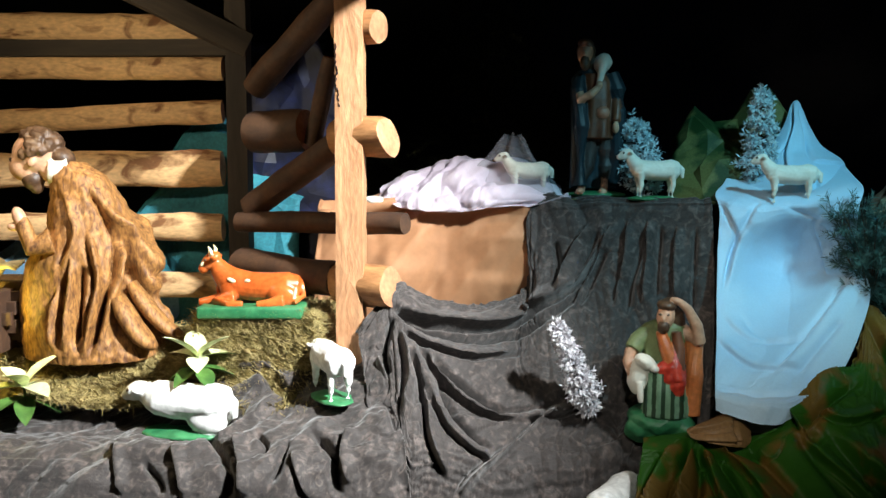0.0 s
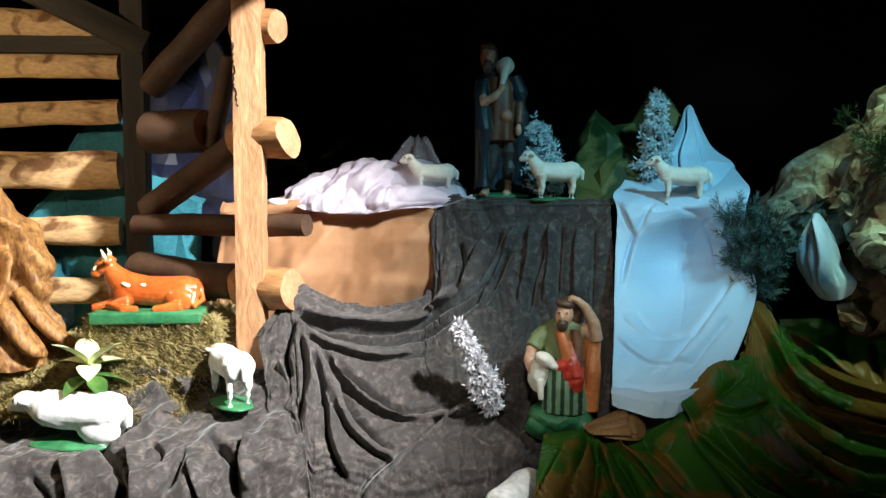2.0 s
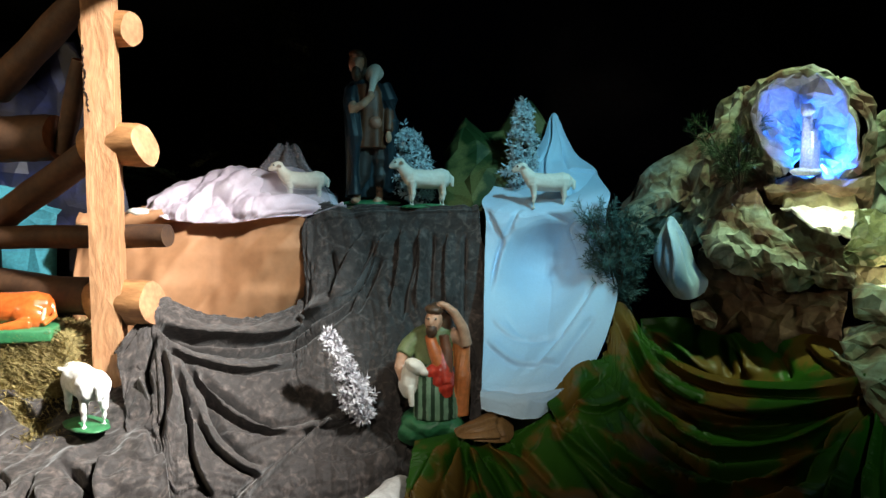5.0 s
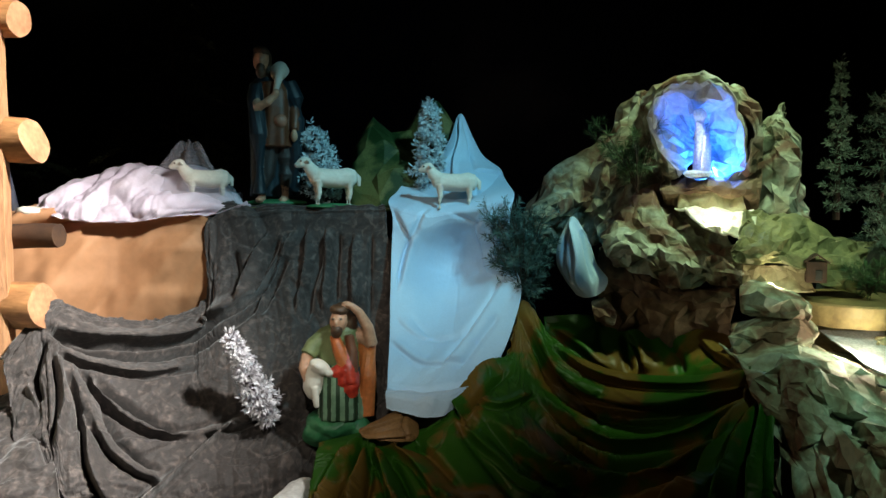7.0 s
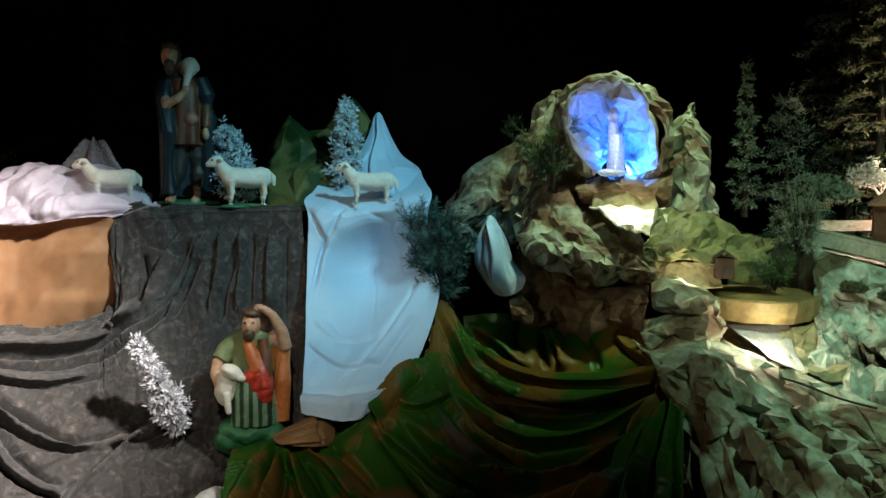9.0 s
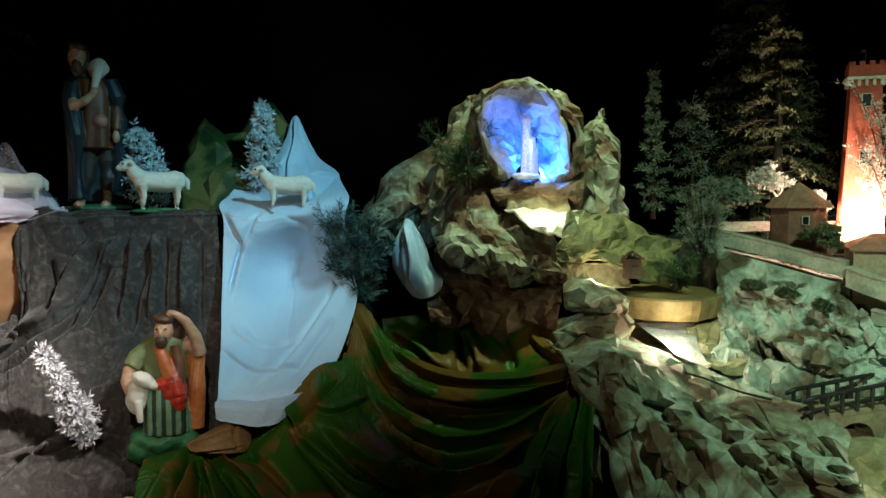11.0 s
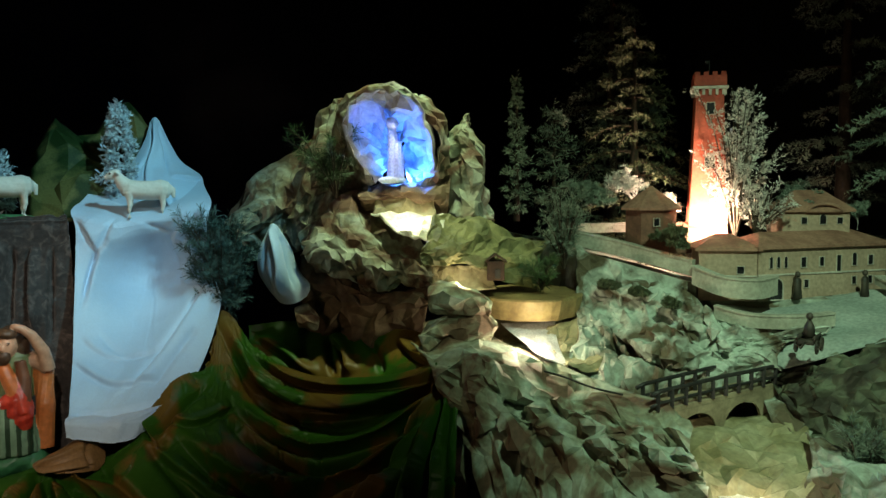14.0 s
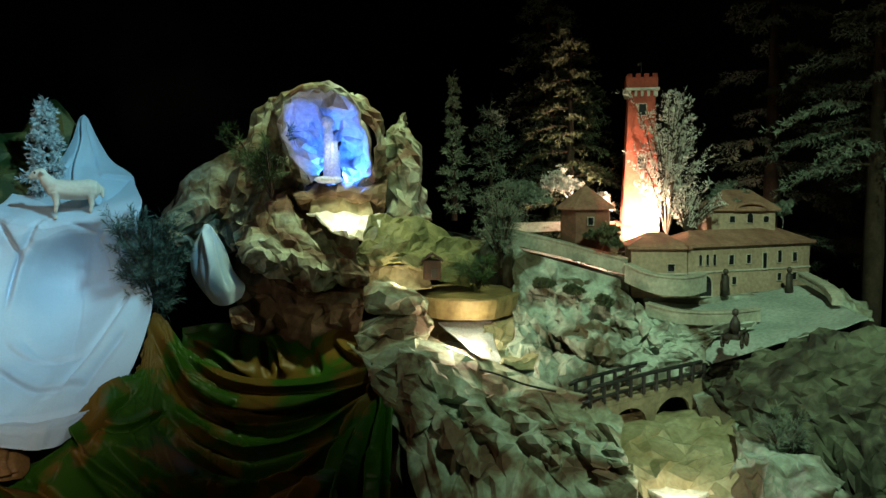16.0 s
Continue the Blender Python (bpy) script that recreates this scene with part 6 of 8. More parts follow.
# kneeling shepherd in a striped apron with a lamb, on a green base
bm = bmesh.new()
for place, radii in (((-0.03, -0.02, 0.035), (0.10, 0.085, 0.045)), ((-0.075, -0.05, 0.01), (0.06, 0.045, 0.04)), ((0.03, -0.04, 0.02), (0.055, 0.05, 0.04))):
    lumpy(ball(bm, place, radii, 7, (0, 0, 0), 3), 0.014, 22)
robe(bm, [(0.335, -0.02, 0.0, 0.035, 0.035), (0.32, -0.022, 0.0, 0.062, 0.045), (0.27, -0.025, 0.0, 0.062, 0.05), (0.2, -0.025, -0.01, 0.06, 0.055)], 8, 0.05, 0, 40)
robe(bm, [(0.22, -0.02, -0.03, 0.045, 0.04), (0.20, -0.02, -0.045, 0.056, 0.045), (0.14, -0.018, -0.055, 0.06, 0.045), (0.06, -0.016, -0.055, 0.066, 0.048)], 14, 0.05, 3, 60)
tube(bm, [(0.045, 0.0, 0.31), (0.062, 0.0, 0.27), (0.066, -0.025, 0.18), (0.062, -0.035, 0.06)], [0.026, 0.028, 0.026, 0.024], 12, 5)
tube(bm, [(-0.035, -0.05, 0.31), (-0.018, -0.06, 0.265), (0.0, -0.066, 0.225)], [0.014, 0.02, 0.022], 12, 5)
tube(bm, [(0.012, -0.05, 0.31), (0.02, -0.056, 0.26), (0.02, -0.07, 0.20)], [0.014, 0.018, 0.02], 12, 8)
lumpy(ball(bm, (0.000, -0.074, 0.188), (0.046, 0.024, 0.036), 6, (0, 30, 0), 3), 0.010, 45)
lumpy(ball(bm, (0.016, -0.080, 0.158), (0.024, 0.020, 0.034), 6, (0, -10, 0), 3), 0.006, 45)
tube(bm, [(0.0, -0.06, 0.25), (0.012, -0.075, 0.21), (0.02, -0.085, 0.17)], [0.016, 0.02, 0.02], 12, 6)
tube(bm, [(-0.06, 0.0, 0.305), (-0.10, -0.015, 0.27), (-0.115, -0.03, 0.245)], [0.028, 0.028, 0.026], 14, 0)
tube(bm, [(-0.118, -0.03, 0.245), (-0.125, -0.045, 0.21), (-0.105, -0.07, 0.165), (-0.085, -0.085, 0.14)], [0.019, 0.018, 0.015, 0.012], 12, 1)
lumpy(ball(bm, (-0.092, -0.062, 0.178), (0.032, 0.032, 0.062), 9, (0, 12, 0), 3), 0.005, 45)
ball(bm, (-0.074, -0.085, 0.222), (0.034, 0.022, 0.022), 9, (0, 28, 0), 3)
ball(bm, (-0.048, -0.092, 0.205), (0.014, 0.012, 0.012), 9, (0, 28, 0), 2)
ball(bm, (-0.078, -0.104, 0.226), (0.016, 0.006, 0.008), 9, (0, 30, 0), 2)
tube(bm, [(-0.09, -0.085, 0.16), (-0.085, -0.09, 0.12), (-0.083, -0.09, 0.10)], [0.013, 0.010, 0.008], 10, 9)
tube(bm, [(0.02, 0.0, 0.31), (0.055, -0.01, 0.295), (0.078, -0.02, 0.278)], [0.024, 0.022, 0.020], 12, 1)
tube(bm, [(0.076, -0.02, 0.275), (0.066, -0.03, 0.33), (0.04, -0.038, 0.378), (0.015, -0.045, 0.40)], [0.020, 0.018, 0.014, 0.011], 12, 1)
ball(bm, (0.008, -0.045, 0.402), (0.020, 0.014, 0.010), 1, (0, 15, 0), 2)
tube(bm, [(-0.02, -0.01, 0.34), (-0.02, -0.005, 0.31)], [0.02, 0.024], 12, 1)
ball(bm, (-0.022, -0.040, 0.352), (0.026, 0.032, 0.036), 1, (0, 8, 0), 3)
ball(bm, (-0.012, -0.012, 0.370), (0.034, 0.034, 0.036), 2, (0, 0, 0), 3)
ball(bm, (-0.020, -0.040, 0.386), (0.029, 0.033, 0.016), 2, (0, 8, 0), 3)
ball(bm, (0.010, -0.005, 0.345), (0.028, 0.03, 0.04), 2, (0, 0, 0), 3)
ball(bm, (-0.026, -0.064, 0.324), (0.018, 0.013, 0.020), 2, (0, 0, 0), 3)
ball(bm, (-0.027, -0.071, 0.350), (0.005, 0.007, 0.010), 1, (0, 0, 0), 2)
for side in (-1, 1):
    ball(bm, (-0.026 + 0.011 * side, -0.068, 0.362), (0.006, 0.004, 0.003), 2, (0, 0, 0), 2)
bm = melt(bm, 0.003, 2)
for f in bm.faces:
    if f.material_index == 3 and math.sin(f.calc_center_median().x * 2 * math.pi / 0.026) > 0.1:
        f.material_index = 4
STRIPE = mat("dark_green_painted_stripe", (0.012, 0.035, 0.015), (0.03, 0.06, 0.03), 0.45, 12, 60, 0.1)
APRON = mat("pale_green_painted_apron", (0.12, 0.22, 0.13), (0.20, 0.32, 0.20), 0.45, 12, 60, 0.1)
ob = link_bm("kneeling_shepherd_statue", bm, (SAGE, SKIN, HAIR, APRON, STRIPE, ORANGE, RED, GREENBASE, BROWN, WOOL))
ob.matrix_basis = pose(0.845, 1.86, 0.715, 0, 0, -14)
tagged(ob, "kneeling painted shepherd figure in a striped apron holding a lamb", "statue")

# ---- sheep ----


def sheep(name, place, turn, size, material, base_on, label, lying=False, head_down=0.0, broad=1.0):
    """A painted sheep figure: smooth fleece, neck, head, ears and four legs, some on a base."""
    bm = bmesh.new()
    lift = 0.030 if lying else 0.072
    tube(bm, [(-0.086, 0, lift + 0.046), (-0.075, 0, lift + 0.043), (-0.055, 0, lift + 0.039), (-0.02, 0, lift + 0.035), (0.03, 0, lift + 0.034), (0.065, 0, lift + 0.037), (0.088, 0, lift + 0.037), (0.099, 0, lift + 0.036)], [0.012, 0.028, 0.036, 0.037, 0.038, 0.039, 0.032, 0.014], 24)
    for v in bm.verts:
        v.co.y *= broad
        v.co += Vector((0, v.co.y, v.co.z - lift - 0.036)).normalized() * 0.0035 * noise.noise(v.co * 55)
    tube(bm, [(-0.060, 0, lift + 0.045), (-0.082, 0, lift + 0.07 - head_down * 0.6), (-0.096, 0, lift + 0.092 - head_down)], [0.032, 0.025, 0.018], 14)
    ball(bm, (-0.108, 0, lift + 0.094 - head_down), (0.030, 0.018, 0.020), 0, (0, -22, 0), 3)
    ball(bm, (-0.130, 0, lift + 0.084 - head_down), (0.014, 0.011, 0.012), 0, (0, 0, 0), 2)
    for side in (-1, 1):
        ball(bm, (-0.096, 0.023 * side, lift + 0.098 - head_down), (0.009, 0.015, 0.006), 0, (25 * side, 0, 20 * side), 2)
        ball(bm, (-0.121, 0.0155 * side, lift + 0.099 - head_down), (0.0035, 0.003, 0.0035), 2, (0, 0, 0), 2)
        if lying:
            ball(bm, (0.055, 0.020 * side, 0.034), (0.045, 0.022, 0.030), 0, (0, 10, 0), 3)
        else:
            for x in (-0.056, 0.064):
                tube(bm, [(x, 0.019 * side * broad, lift + 0.025), (x + 0.004, 0.021 * side * broad, 0.05), (x, 0.021 * side * broad, 0.03), (x + 0.001, 0.021 * side * broad, 0.0)], [0.019, 0.0105, 0.008, 0.009], 10)
    tube(bm, [(0.092, 0, lift + 0.05), (0.106, 0, lift + 0.038), (0.107, 0, lift + 0.005)], [0.010, 0.010, 0.007], 8)
    if base_on:
        for v in ball(bm, (0, 0, 0), (0.10, 0.045 * broad, 0.012), 1, (0, 0, 0), 3):
            v.co += Vector((1, 1, 0)) * 0.008 * noise.noise(v.co * 30)
    bm = melt(bm, 0.0028, 3)
    ob = link_bm(name, bm, (material, GREENBASE, HAIR))
    ob.matrix_basis = pose(*place, 0, 0, turn) @ Matrix.Scale(size, 4)
    return tagged(ob, label, "sheep", "sheep figures")


sheep("sheep_figure", (0.86, 2.275, 1.402), 4, 0.92, WOOL, True, "cream painted standing sheep figure on the dark velvet shelf")
sheep("sheep_figure", (0.43, 2.43, 1.405), 4, 0.86, WOOL, False, "cream painted sheep figure standing behind white tulle")
sheep("sheep_figure", (1.251, 2.086, 1.397), -14, 0.84, WOOL, False, "cream painted standing sheep figure on the blue satin")
sheep("sheep_figure", (-0.185, 1.82, 0.806), -58, 1.12, WHITE, True, "white glazed standing sheep figure on the velvet seen from behind", False, 0.045, 1.15)
sheep("sheep_figure", (-0.62, 1.775, 0.700), -6, 1.46, WHITE, True, "white glazed lying sheep figure on the grey velvet", True, 0.042, 1.15)
sheep("sheep_figure", Vector((0.649, 1.610, 0.620)) - Vector((0, 0, 0.115)), 240, 1.35, WHITE, False, "white glazed sheep figure low on the velvet", True, 0.06, 1.1)

# ---- ox ----
ox = base("ox_figure", "orange brown glazed lying ox figure on a green base", "ox", (-0.468, 2.01, 1.044), 4)
ox.scale = (0.90, 0.90, 0.90)
bm = bmesh.new()
tube(bm, [(0.172, 0, 0.08), (0.16, 0, 0.08), (0.12, 0, 0.076), (0.05, 0, 0.074), (-0.02, 0, 0.078), (-0.075, -0.002, 0.09), (-0.105, -0.005, 0.112), (-0.128, -0.008, 0.142), (-0.142, -0.01, 0.168)], [0.018, 0.040, 0.056, 0.056, 0.054, 0.056, 0.048, 0.036, 0.026], 20)
for place, radii, turn in (((-0.158, -0.012, 0.172), (0.044, 0.029, 0.028), (0, -42, 0)), ((-0.184, -0.014, 0.146), (0.020, 0.021, 0.019), (0, -30, 0)), ((0.105, -0.045, 0.052), (0.058, 0.028, 0.042), (0, 15, 0)), ((0.105, 0.04, 0.052), (0.058, 0.028, 0.042), (0, 15, 0)), ((-0.085, -0.03, 0.07), (0.04, 0.03, 0.045), (0, 0, 0)), ((-0.118, -0.008, 0.10), (0.018, 0.016, 0.05), (0, 25, 0))):
    ball(bm, place, radii, 0, turn, 3)
tube(bm, [(-0.07, -0.045, 0.045), (-0.13, -0.06, 0.03), (-0.08, -0.085, 0.026), (-0.03, -0.08, 0.024)], [0.028, 0.02, 0.016, 0.013], 12)
tube(bm, [(-0.10, -0.01, 0.04), (-0.17, -0.02, 0.026), (-0.20, -0.02, 0.022)], [0.024, 0.018, 0.015], 12)
tube(bm, [(0.11, -0.07, 0.035), (0.05, -0.085, 0.026), (0.02, -0.085, 0.024)], [0.022, 0.017, 0.014], 12)
tube(bm, [(0.165, -0.01, 0.09), (0.178, -0.03, 0.05), (0.15, -0.07, 0.028)], [0.013, 0.010, 0.009], 8)
for side in (-1, 1):
    ball(bm, (-0.140, -0.012 + 0.037 * side, 0.184), (0.013, 0.022, 0.008), 0, (20 * side, 0, 0), 2)
part("body", melt(bm, 0.003, 4), OXHIDE, ox)
for side in (-1, 1):
    bm = bmesh.new()
    tube(bm, [(-0.15, -0.012 + 0.018 * side, 0.19), (-0.15, -0.012 + 0.036 * side, 0.212), (-0.158, -0.012 + 0.034 * side, 0.228)], [0.009, 0.007, 0.002], 10)
    part("horn", bm, CREAM, ox, "cream horn")
    bm = bmesh.new()
    ball(bm, (-0.172, -0.012 + 0.026 * side, 0.178), (0.005, 0.003, 0.004), 0, (0, 0, 0), 2)
    part("eye", bm, HAIR, ox, "dark painted eye")
for place, radii, turn in (((-0.176, -0.030, 0.166), (0.018, 0.006, 0.010), (0, -40, 20)), ((-0.150, -0.036, 0.192), (0.006, 0.004, 0.005), (0, 0, 0)), ((-0.075, -0.056, 0.108), (0.016, 0.005, 0.008), (0, 20, 0)), ((-0.02, -0.050, 0.105), (0.010, 0.005, 0.007), (0, 0, 0)), ((0.150, -0.060, 0.060), (0.006, 0.008, 0.022), (0, 15, 0))):
    bm = bmesh.new()
    lumpy(ball(bm, place, radii, 0, turn, 3), 0.002, 60)
    part("patch", bm, CREAM, ox, "cream painted patch")
bm = bmesh.new()
box(bm, (0.37, 0.20, 0.042), pose(0, -0.02, -0.001), 0.008)
part("base", bm, GREENBASE, ox, "green painted base")

# ---- tulle ----
TULLE = mat("lavender_white_tulle", (0.76, 0.65, 0.76), (0.87, 0.78, 0.87), 0.8, 6, 160, 0.1, trans=0.3, grain=(0.95, 1.03))


def tulle_folds(u, v):
    w = noise.noise(Vector((u * 6, v * 3, 5)))
    return 0.010 * ridge(5 * u + 5 * v + 3 * w) + 0.003 * ridge(11 * u - 7 * v + 4 * w)


ob = cloth("tulle_cloth", [
    [(-0.12, 2.60, 1.42), (0.05, 2.62, 1.50), (0.22, 2.62, 1.53), (0.40, 2.60, 1.52), (0.55, 2.56, 1.44)],
    [(-0.13, 2.50, 1.42), (0.04, 2.50, 1.49), (0.20, 2.50, 1.525), (0.36, 2.50, 1.50), (0.56, 2.46, 1.42)],
    [(-0.12, 2.43, 1.40), (0.02, 2.41, 1.455), (0.17, 2.41, 1.47), (0.33, 2.42, 1.44), (0.57, 2.40, 1.405)],
    [(-0.08, 2.39, 1.378), (0.02, 2.35, 1.40), (0.17, 2.345, 1.40), (0.33, 2.345, 1.405), (0.585, 2.36, 1.40)],
    [(-0.06, 2.37, 1.365), (0.02, 2.34, 1.352), (0.17, 2.335, 1.345), (0.33, 2.335, 1.368), (0.57, 2.335, 1.395)],
], 200, 90, TULLE, tulle_folds, wrinkle=0.006, scale=14, seed=10, thick=0.0015, planes=((0.024, 24), (0.012, 12), (0.004, 6)))
tagged(ob, "lavender white tulle heaped in soft folds on the shelf", "cloth", "tulle cloths")
VEIL = bpy.data.materials.new("sheer_tulle")
VEIL.use_nodes = True
n, l = VEIL.node_tree.nodes, VEIL.node_tree.links
tr, mx = n.new("ShaderNodeBsdfTransparent"), n.new("ShaderNodeMixShader")
mx.inputs[0].default_value = 0.24
n["Principled BSDF"].inputs["Base Color"].default_value = (0.6, 0.55, 0.62, 1)
l.new(tr.outputs[0], mx.inputs[1]), l.new(n["Principled BSDF"].outputs[0], mx.inputs[2]), l.new(mx.outputs[0], n["Material Output"].inputs["Surface"])
ob = cloth("tulle_veil", [
    [(0.35, 2.49, 1.625), (0.37, 2.48, 1.635), (0.39, 2.48, 1.63), (0.41, 2.49, 1.615)],
    [(0.29, 2.48, 1.56), (0.35, 2.45, 1.57), (0.42, 2.45, 1.56), (0.46, 2.48, 1.55)],
    [(0.2, 2.47, 1.48), (0.33, 2.43, 1.49), (0.45, 2.42, 1.48), (0.54, 2.46, 1.46)],
    [(0.1, 2.44, 1.42), (0.3, 2.38, 1.41), (0.45, 2.37, 1.41), (0.57, 2.42, 1.40)],
], 60, 40, VEIL, lambda u, v: 0.012 * math.sin(18 * u), wrinkle=0.01, scale=14, thick=0.0)
tagged(ob, "sheer grey tulle veil drawn up to a point", "cloth", "tulle cloths")
bm = bmesh.new()
lumpy(ball(bm, (0, 0, 0), (0.05, 0.04, 0.018), 0, (0, 0, 0), 3), 0.008, 40)
ob = link_bm("paper_scrap", bm, WOOL)
ob.matrix_basis = pose(-0.125, 2.38, 1.385)
tagged(ob, "crumpled white paper scrap on the kraft paper", "paper")

# ---- plants ----
FROSTBLUE = mat("frosted_blue_foliage", (0.42, 0.56, 0.62), (0.66, 0.76, 0.80), 0.7, 20, 90, 0.2)
FROSTWHITE = mat("frosted_lilac_foliage", (0.55, 0.53, 0.58), (0.80, 0.78, 0.82), 0.7, 20, 90, 0.2)
FROSTGLOW = mat("frosted_cream_twigs", (0.55, 0.5, 0.46), (0.78, 0.74, 0.68), 0.8, 20, 90, 0.2)
FIR = mat("dark_fir_needles", (0.012, 0.035, 0.022), (0.04, 0.085, 0.05), 0.6, 9, 80, 0.1)
FIRTEAL = mat("blue_green_fir_needles", (0.02, 0.055, 0.05), (0.06, 0.13, 0.11), 0.6, 9, 80, 0.1)
FIRGREY = mat("grey_green_fir_needles", (0.09, 0.125, 0.095), (0.24, 0.29, 0.22), 0.65, 9, 80, 0.1)
FIROLIVE = mat("olive_fir_needles", (0.04, 0.052, 0.024), (0.12, 0.135, 0.07), 0.65, 9, 80, 0.1)
BARK = mat("dark_bark", (0.03, 0.02, 0.012), (0.07, 0.045, 0.03), 0.9, 20, 90, 0.4)


def needles(verts, faces, a, b, count, length, width, rng, spread=0.9):
    """Flat needles all round the twig from a to b, pointing outward and forward."""
    a, b = np.array(a, float), np.array(b, float)
    way = b - a
    size = np.linalg.norm(way) + 1e-9
    way = way / size
    for k in range(count):
        t = rng.rand()
        p = a + (b - a) * t
        r = rng.normal(size=3)
        r -= way * (r @ way)
        r /= np.linalg.norm(r) + 1e-9
        d = way * rng.uniform(0.3, 0.9) + r * spread
        d /= np.linalg.norm(d)
        s = np.cross(d, r + 0.3 * rng.normal(size=3))
        s = s / (np.linalg.norm(s) + 1e-9) * width
        ln = length * rng.uniform(0.6, 1.2)
        i = len(verts)
        verts += [p, p + d * ln * 0.5 + s, p + d * ln, p + d * ln * 0.5 - s]
        faces.append((i, i + 1, i + 2, i + 3))


def raw_mesh(name, verts, faces, material):
    me = bpy.data.meshes.new(name)
    me.from_pydata([tuple(map(float, v)) for v in verts], [], faces)
    me.materials.append(material)
    return new(name, me)


def fir(name, label, place, height, width, material, seed, tiers=10, per=9, count=10, length=0.02, needle=0.0014, droop=0.1, tilt=(0, 0, 0), category="tree", group="small trees", bark=BARK, shape=1.0, taper=0.85):
    """A small conifer: a tapered trunk with limbs, twigs and many single needles."""
    rng = np.random.RandomState(seed)
    thing = base(name, label, category, place, 0, group)
    thing.matrix_basis = pose(*place, *tilt)
    bm = bmesh.new()
    tube(bm, [(0, 0, 0), (0.002, 0, height * 0.5), (0, 0, height)], [height * 0.022, height * 0.014, height * 0.003], 8)
    verts, faces = [], []
    for t in range(tiers):
        z = height * (0.08 + 0.9 * t / tiers)
        reach = width * (1 - taper * (t / tiers) ** shape) * rng.uniform(0.8, 1.15) * min(1, 0.45 + 3 * t / tiers)
        for k in range(per):
            a = 2 * math.pi * (k + 0.5 * (t % 2)) / per + rng.uniform(-0.25, 0.25)
            r = reach * rng.uniform(0.7, 1.15)
            end = np.array([math.cos(a) * r, math.sin(a) * r, z + r * (0.45 - droop * 3) + rng.uniform(-0.01, 0.01)])
            shift = rng.uniform(-0.5, 0.5) * height / tiers
            start = np.array([0, 0, z + shift])
            end[2] += shift
            tube(bm, [start, (start + end) / 2 + (0, 0, 0.004), end], [0.0022, 0.0016, 0.0008], 4, 0, False)
            needles(verts, faces, start * 0.75 + end * 0.25, end, count, length, needle, rng)
            for s in (-1, 1):
                for q in (0.45, 0.7):
                    st = start + (end - start) * q
                    en = st + np.array([math.cos(a + 0.8 * s), math.sin(a + 0.8 * s), 0.15]) * r * 0.38
                    needles(verts, faces, st, en, count // 2 + 1, length, needle, rng)
    needles(verts, faces, (0, 0, height * 0.8), (0, 0, height * 1.02), count * 3, length, needle, rng)
    part("trunk", bm, bark, thing)
    crown = raw_mesh("crown", verts, faces, material)
    crown.parent = thing
    return thing


fir("frosted_fir", "frosted blue artificial fir beside the shepherd figure", (0.865, 2.40, 1.40), 0.31, 0.115, FROSTBLUE, 51, 10, 9, 14, 0.022, 0.0028, tilt=(0, -12, 0), taper=0.75)
fir("frosted_fir", "frosted blue artificial fir behind the blue satin", (1.225, 2.30, 1.44), 0.345, 0.09, FROSTBLUE, 52, 12, 8, 12, 0.022, 0.0028, taper=0.8)
fir("frosted_branch", "lilac white frosted branch leaning on the velvet", (0.622, 1.91, 0.735), 0.34, 0.058, FROSTWHITE, 53, 17, 8, 8, 0.024, 0.0030, tilt=(10, -23, 0), category="plant", group="plants", taper=0.8)
def spray_bush(label, place, height, width, material, seed, boughs=16, lean=(0, 0), needle=(0.03, 0.0013), per=0.0018):
    """A bunch of fir branches from one foot, each with twigs and needles."""
    rng = np.random.RandomState(seed)
    thing = base("fir_bush", label, "plant", place, 0, "plants")
    bm = bmesh.new()
    verts, faces = [], []
    for k in range(boughs):
        a = k * 2.4 + rng.uniform(-0.3, 0.3)
        out = width * rng.uniform(0.25, 1.0)
        up = height * rng.uniform(0.5, 1.05)
        end = np.array([math.cos(a) * out + lean[0], math.sin(a) * out + lean[1], up])
        path = [np.zeros(3), end * (0.25, 0.25, 0.4), end * (0.6, 0.6, 0.78), end]
        tube(bm, path, [0.004, 0.003, 0.002, 0.001], 5, 0, False)
        for q in range(7):
            t = 0.25 + 0.75 * q / 7
            p = catmull(np.array(path), t)
            d = rng.normal(size=3) * (1, 1, 0.5) + (end / np.linalg.norm(end)) * 0.8
            e = p + d / np.linalg.norm(d) * height * rng.uniform(0.12, 0.26) * (1.2 - 0.6 * t)
            needles(verts, faces, p, e, int(np.linalg.norm(e - p) / per), needle[0], needle[1], rng, 0.7)
        needles(verts, faces, path[2], path[3], 30, needle[0], needle[1], rng, 0.6)
    part("stem", bm, BARK, thing)
    crown = raw_mesh("needles", verts, faces, material)
    crown.parent = thing


spray_bush("dark green artificial fir branches beside the blue satin", (1.46, 1.96, 1.02), 0.37, 0.12, FIRTEAL, 54, 44, (-0.02, 0))
LEAF = mat("green_leaf", (0.03, 0.09, 0.015), (0.10, 0.20, 0.04), 0.5, 14, 60, 0.1)
BRACT = mat("cream_green_bract", (0.55, 0.60, 0.30), (0.74, 0.76, 0.46), 0.5, 10, 60, 0.1)


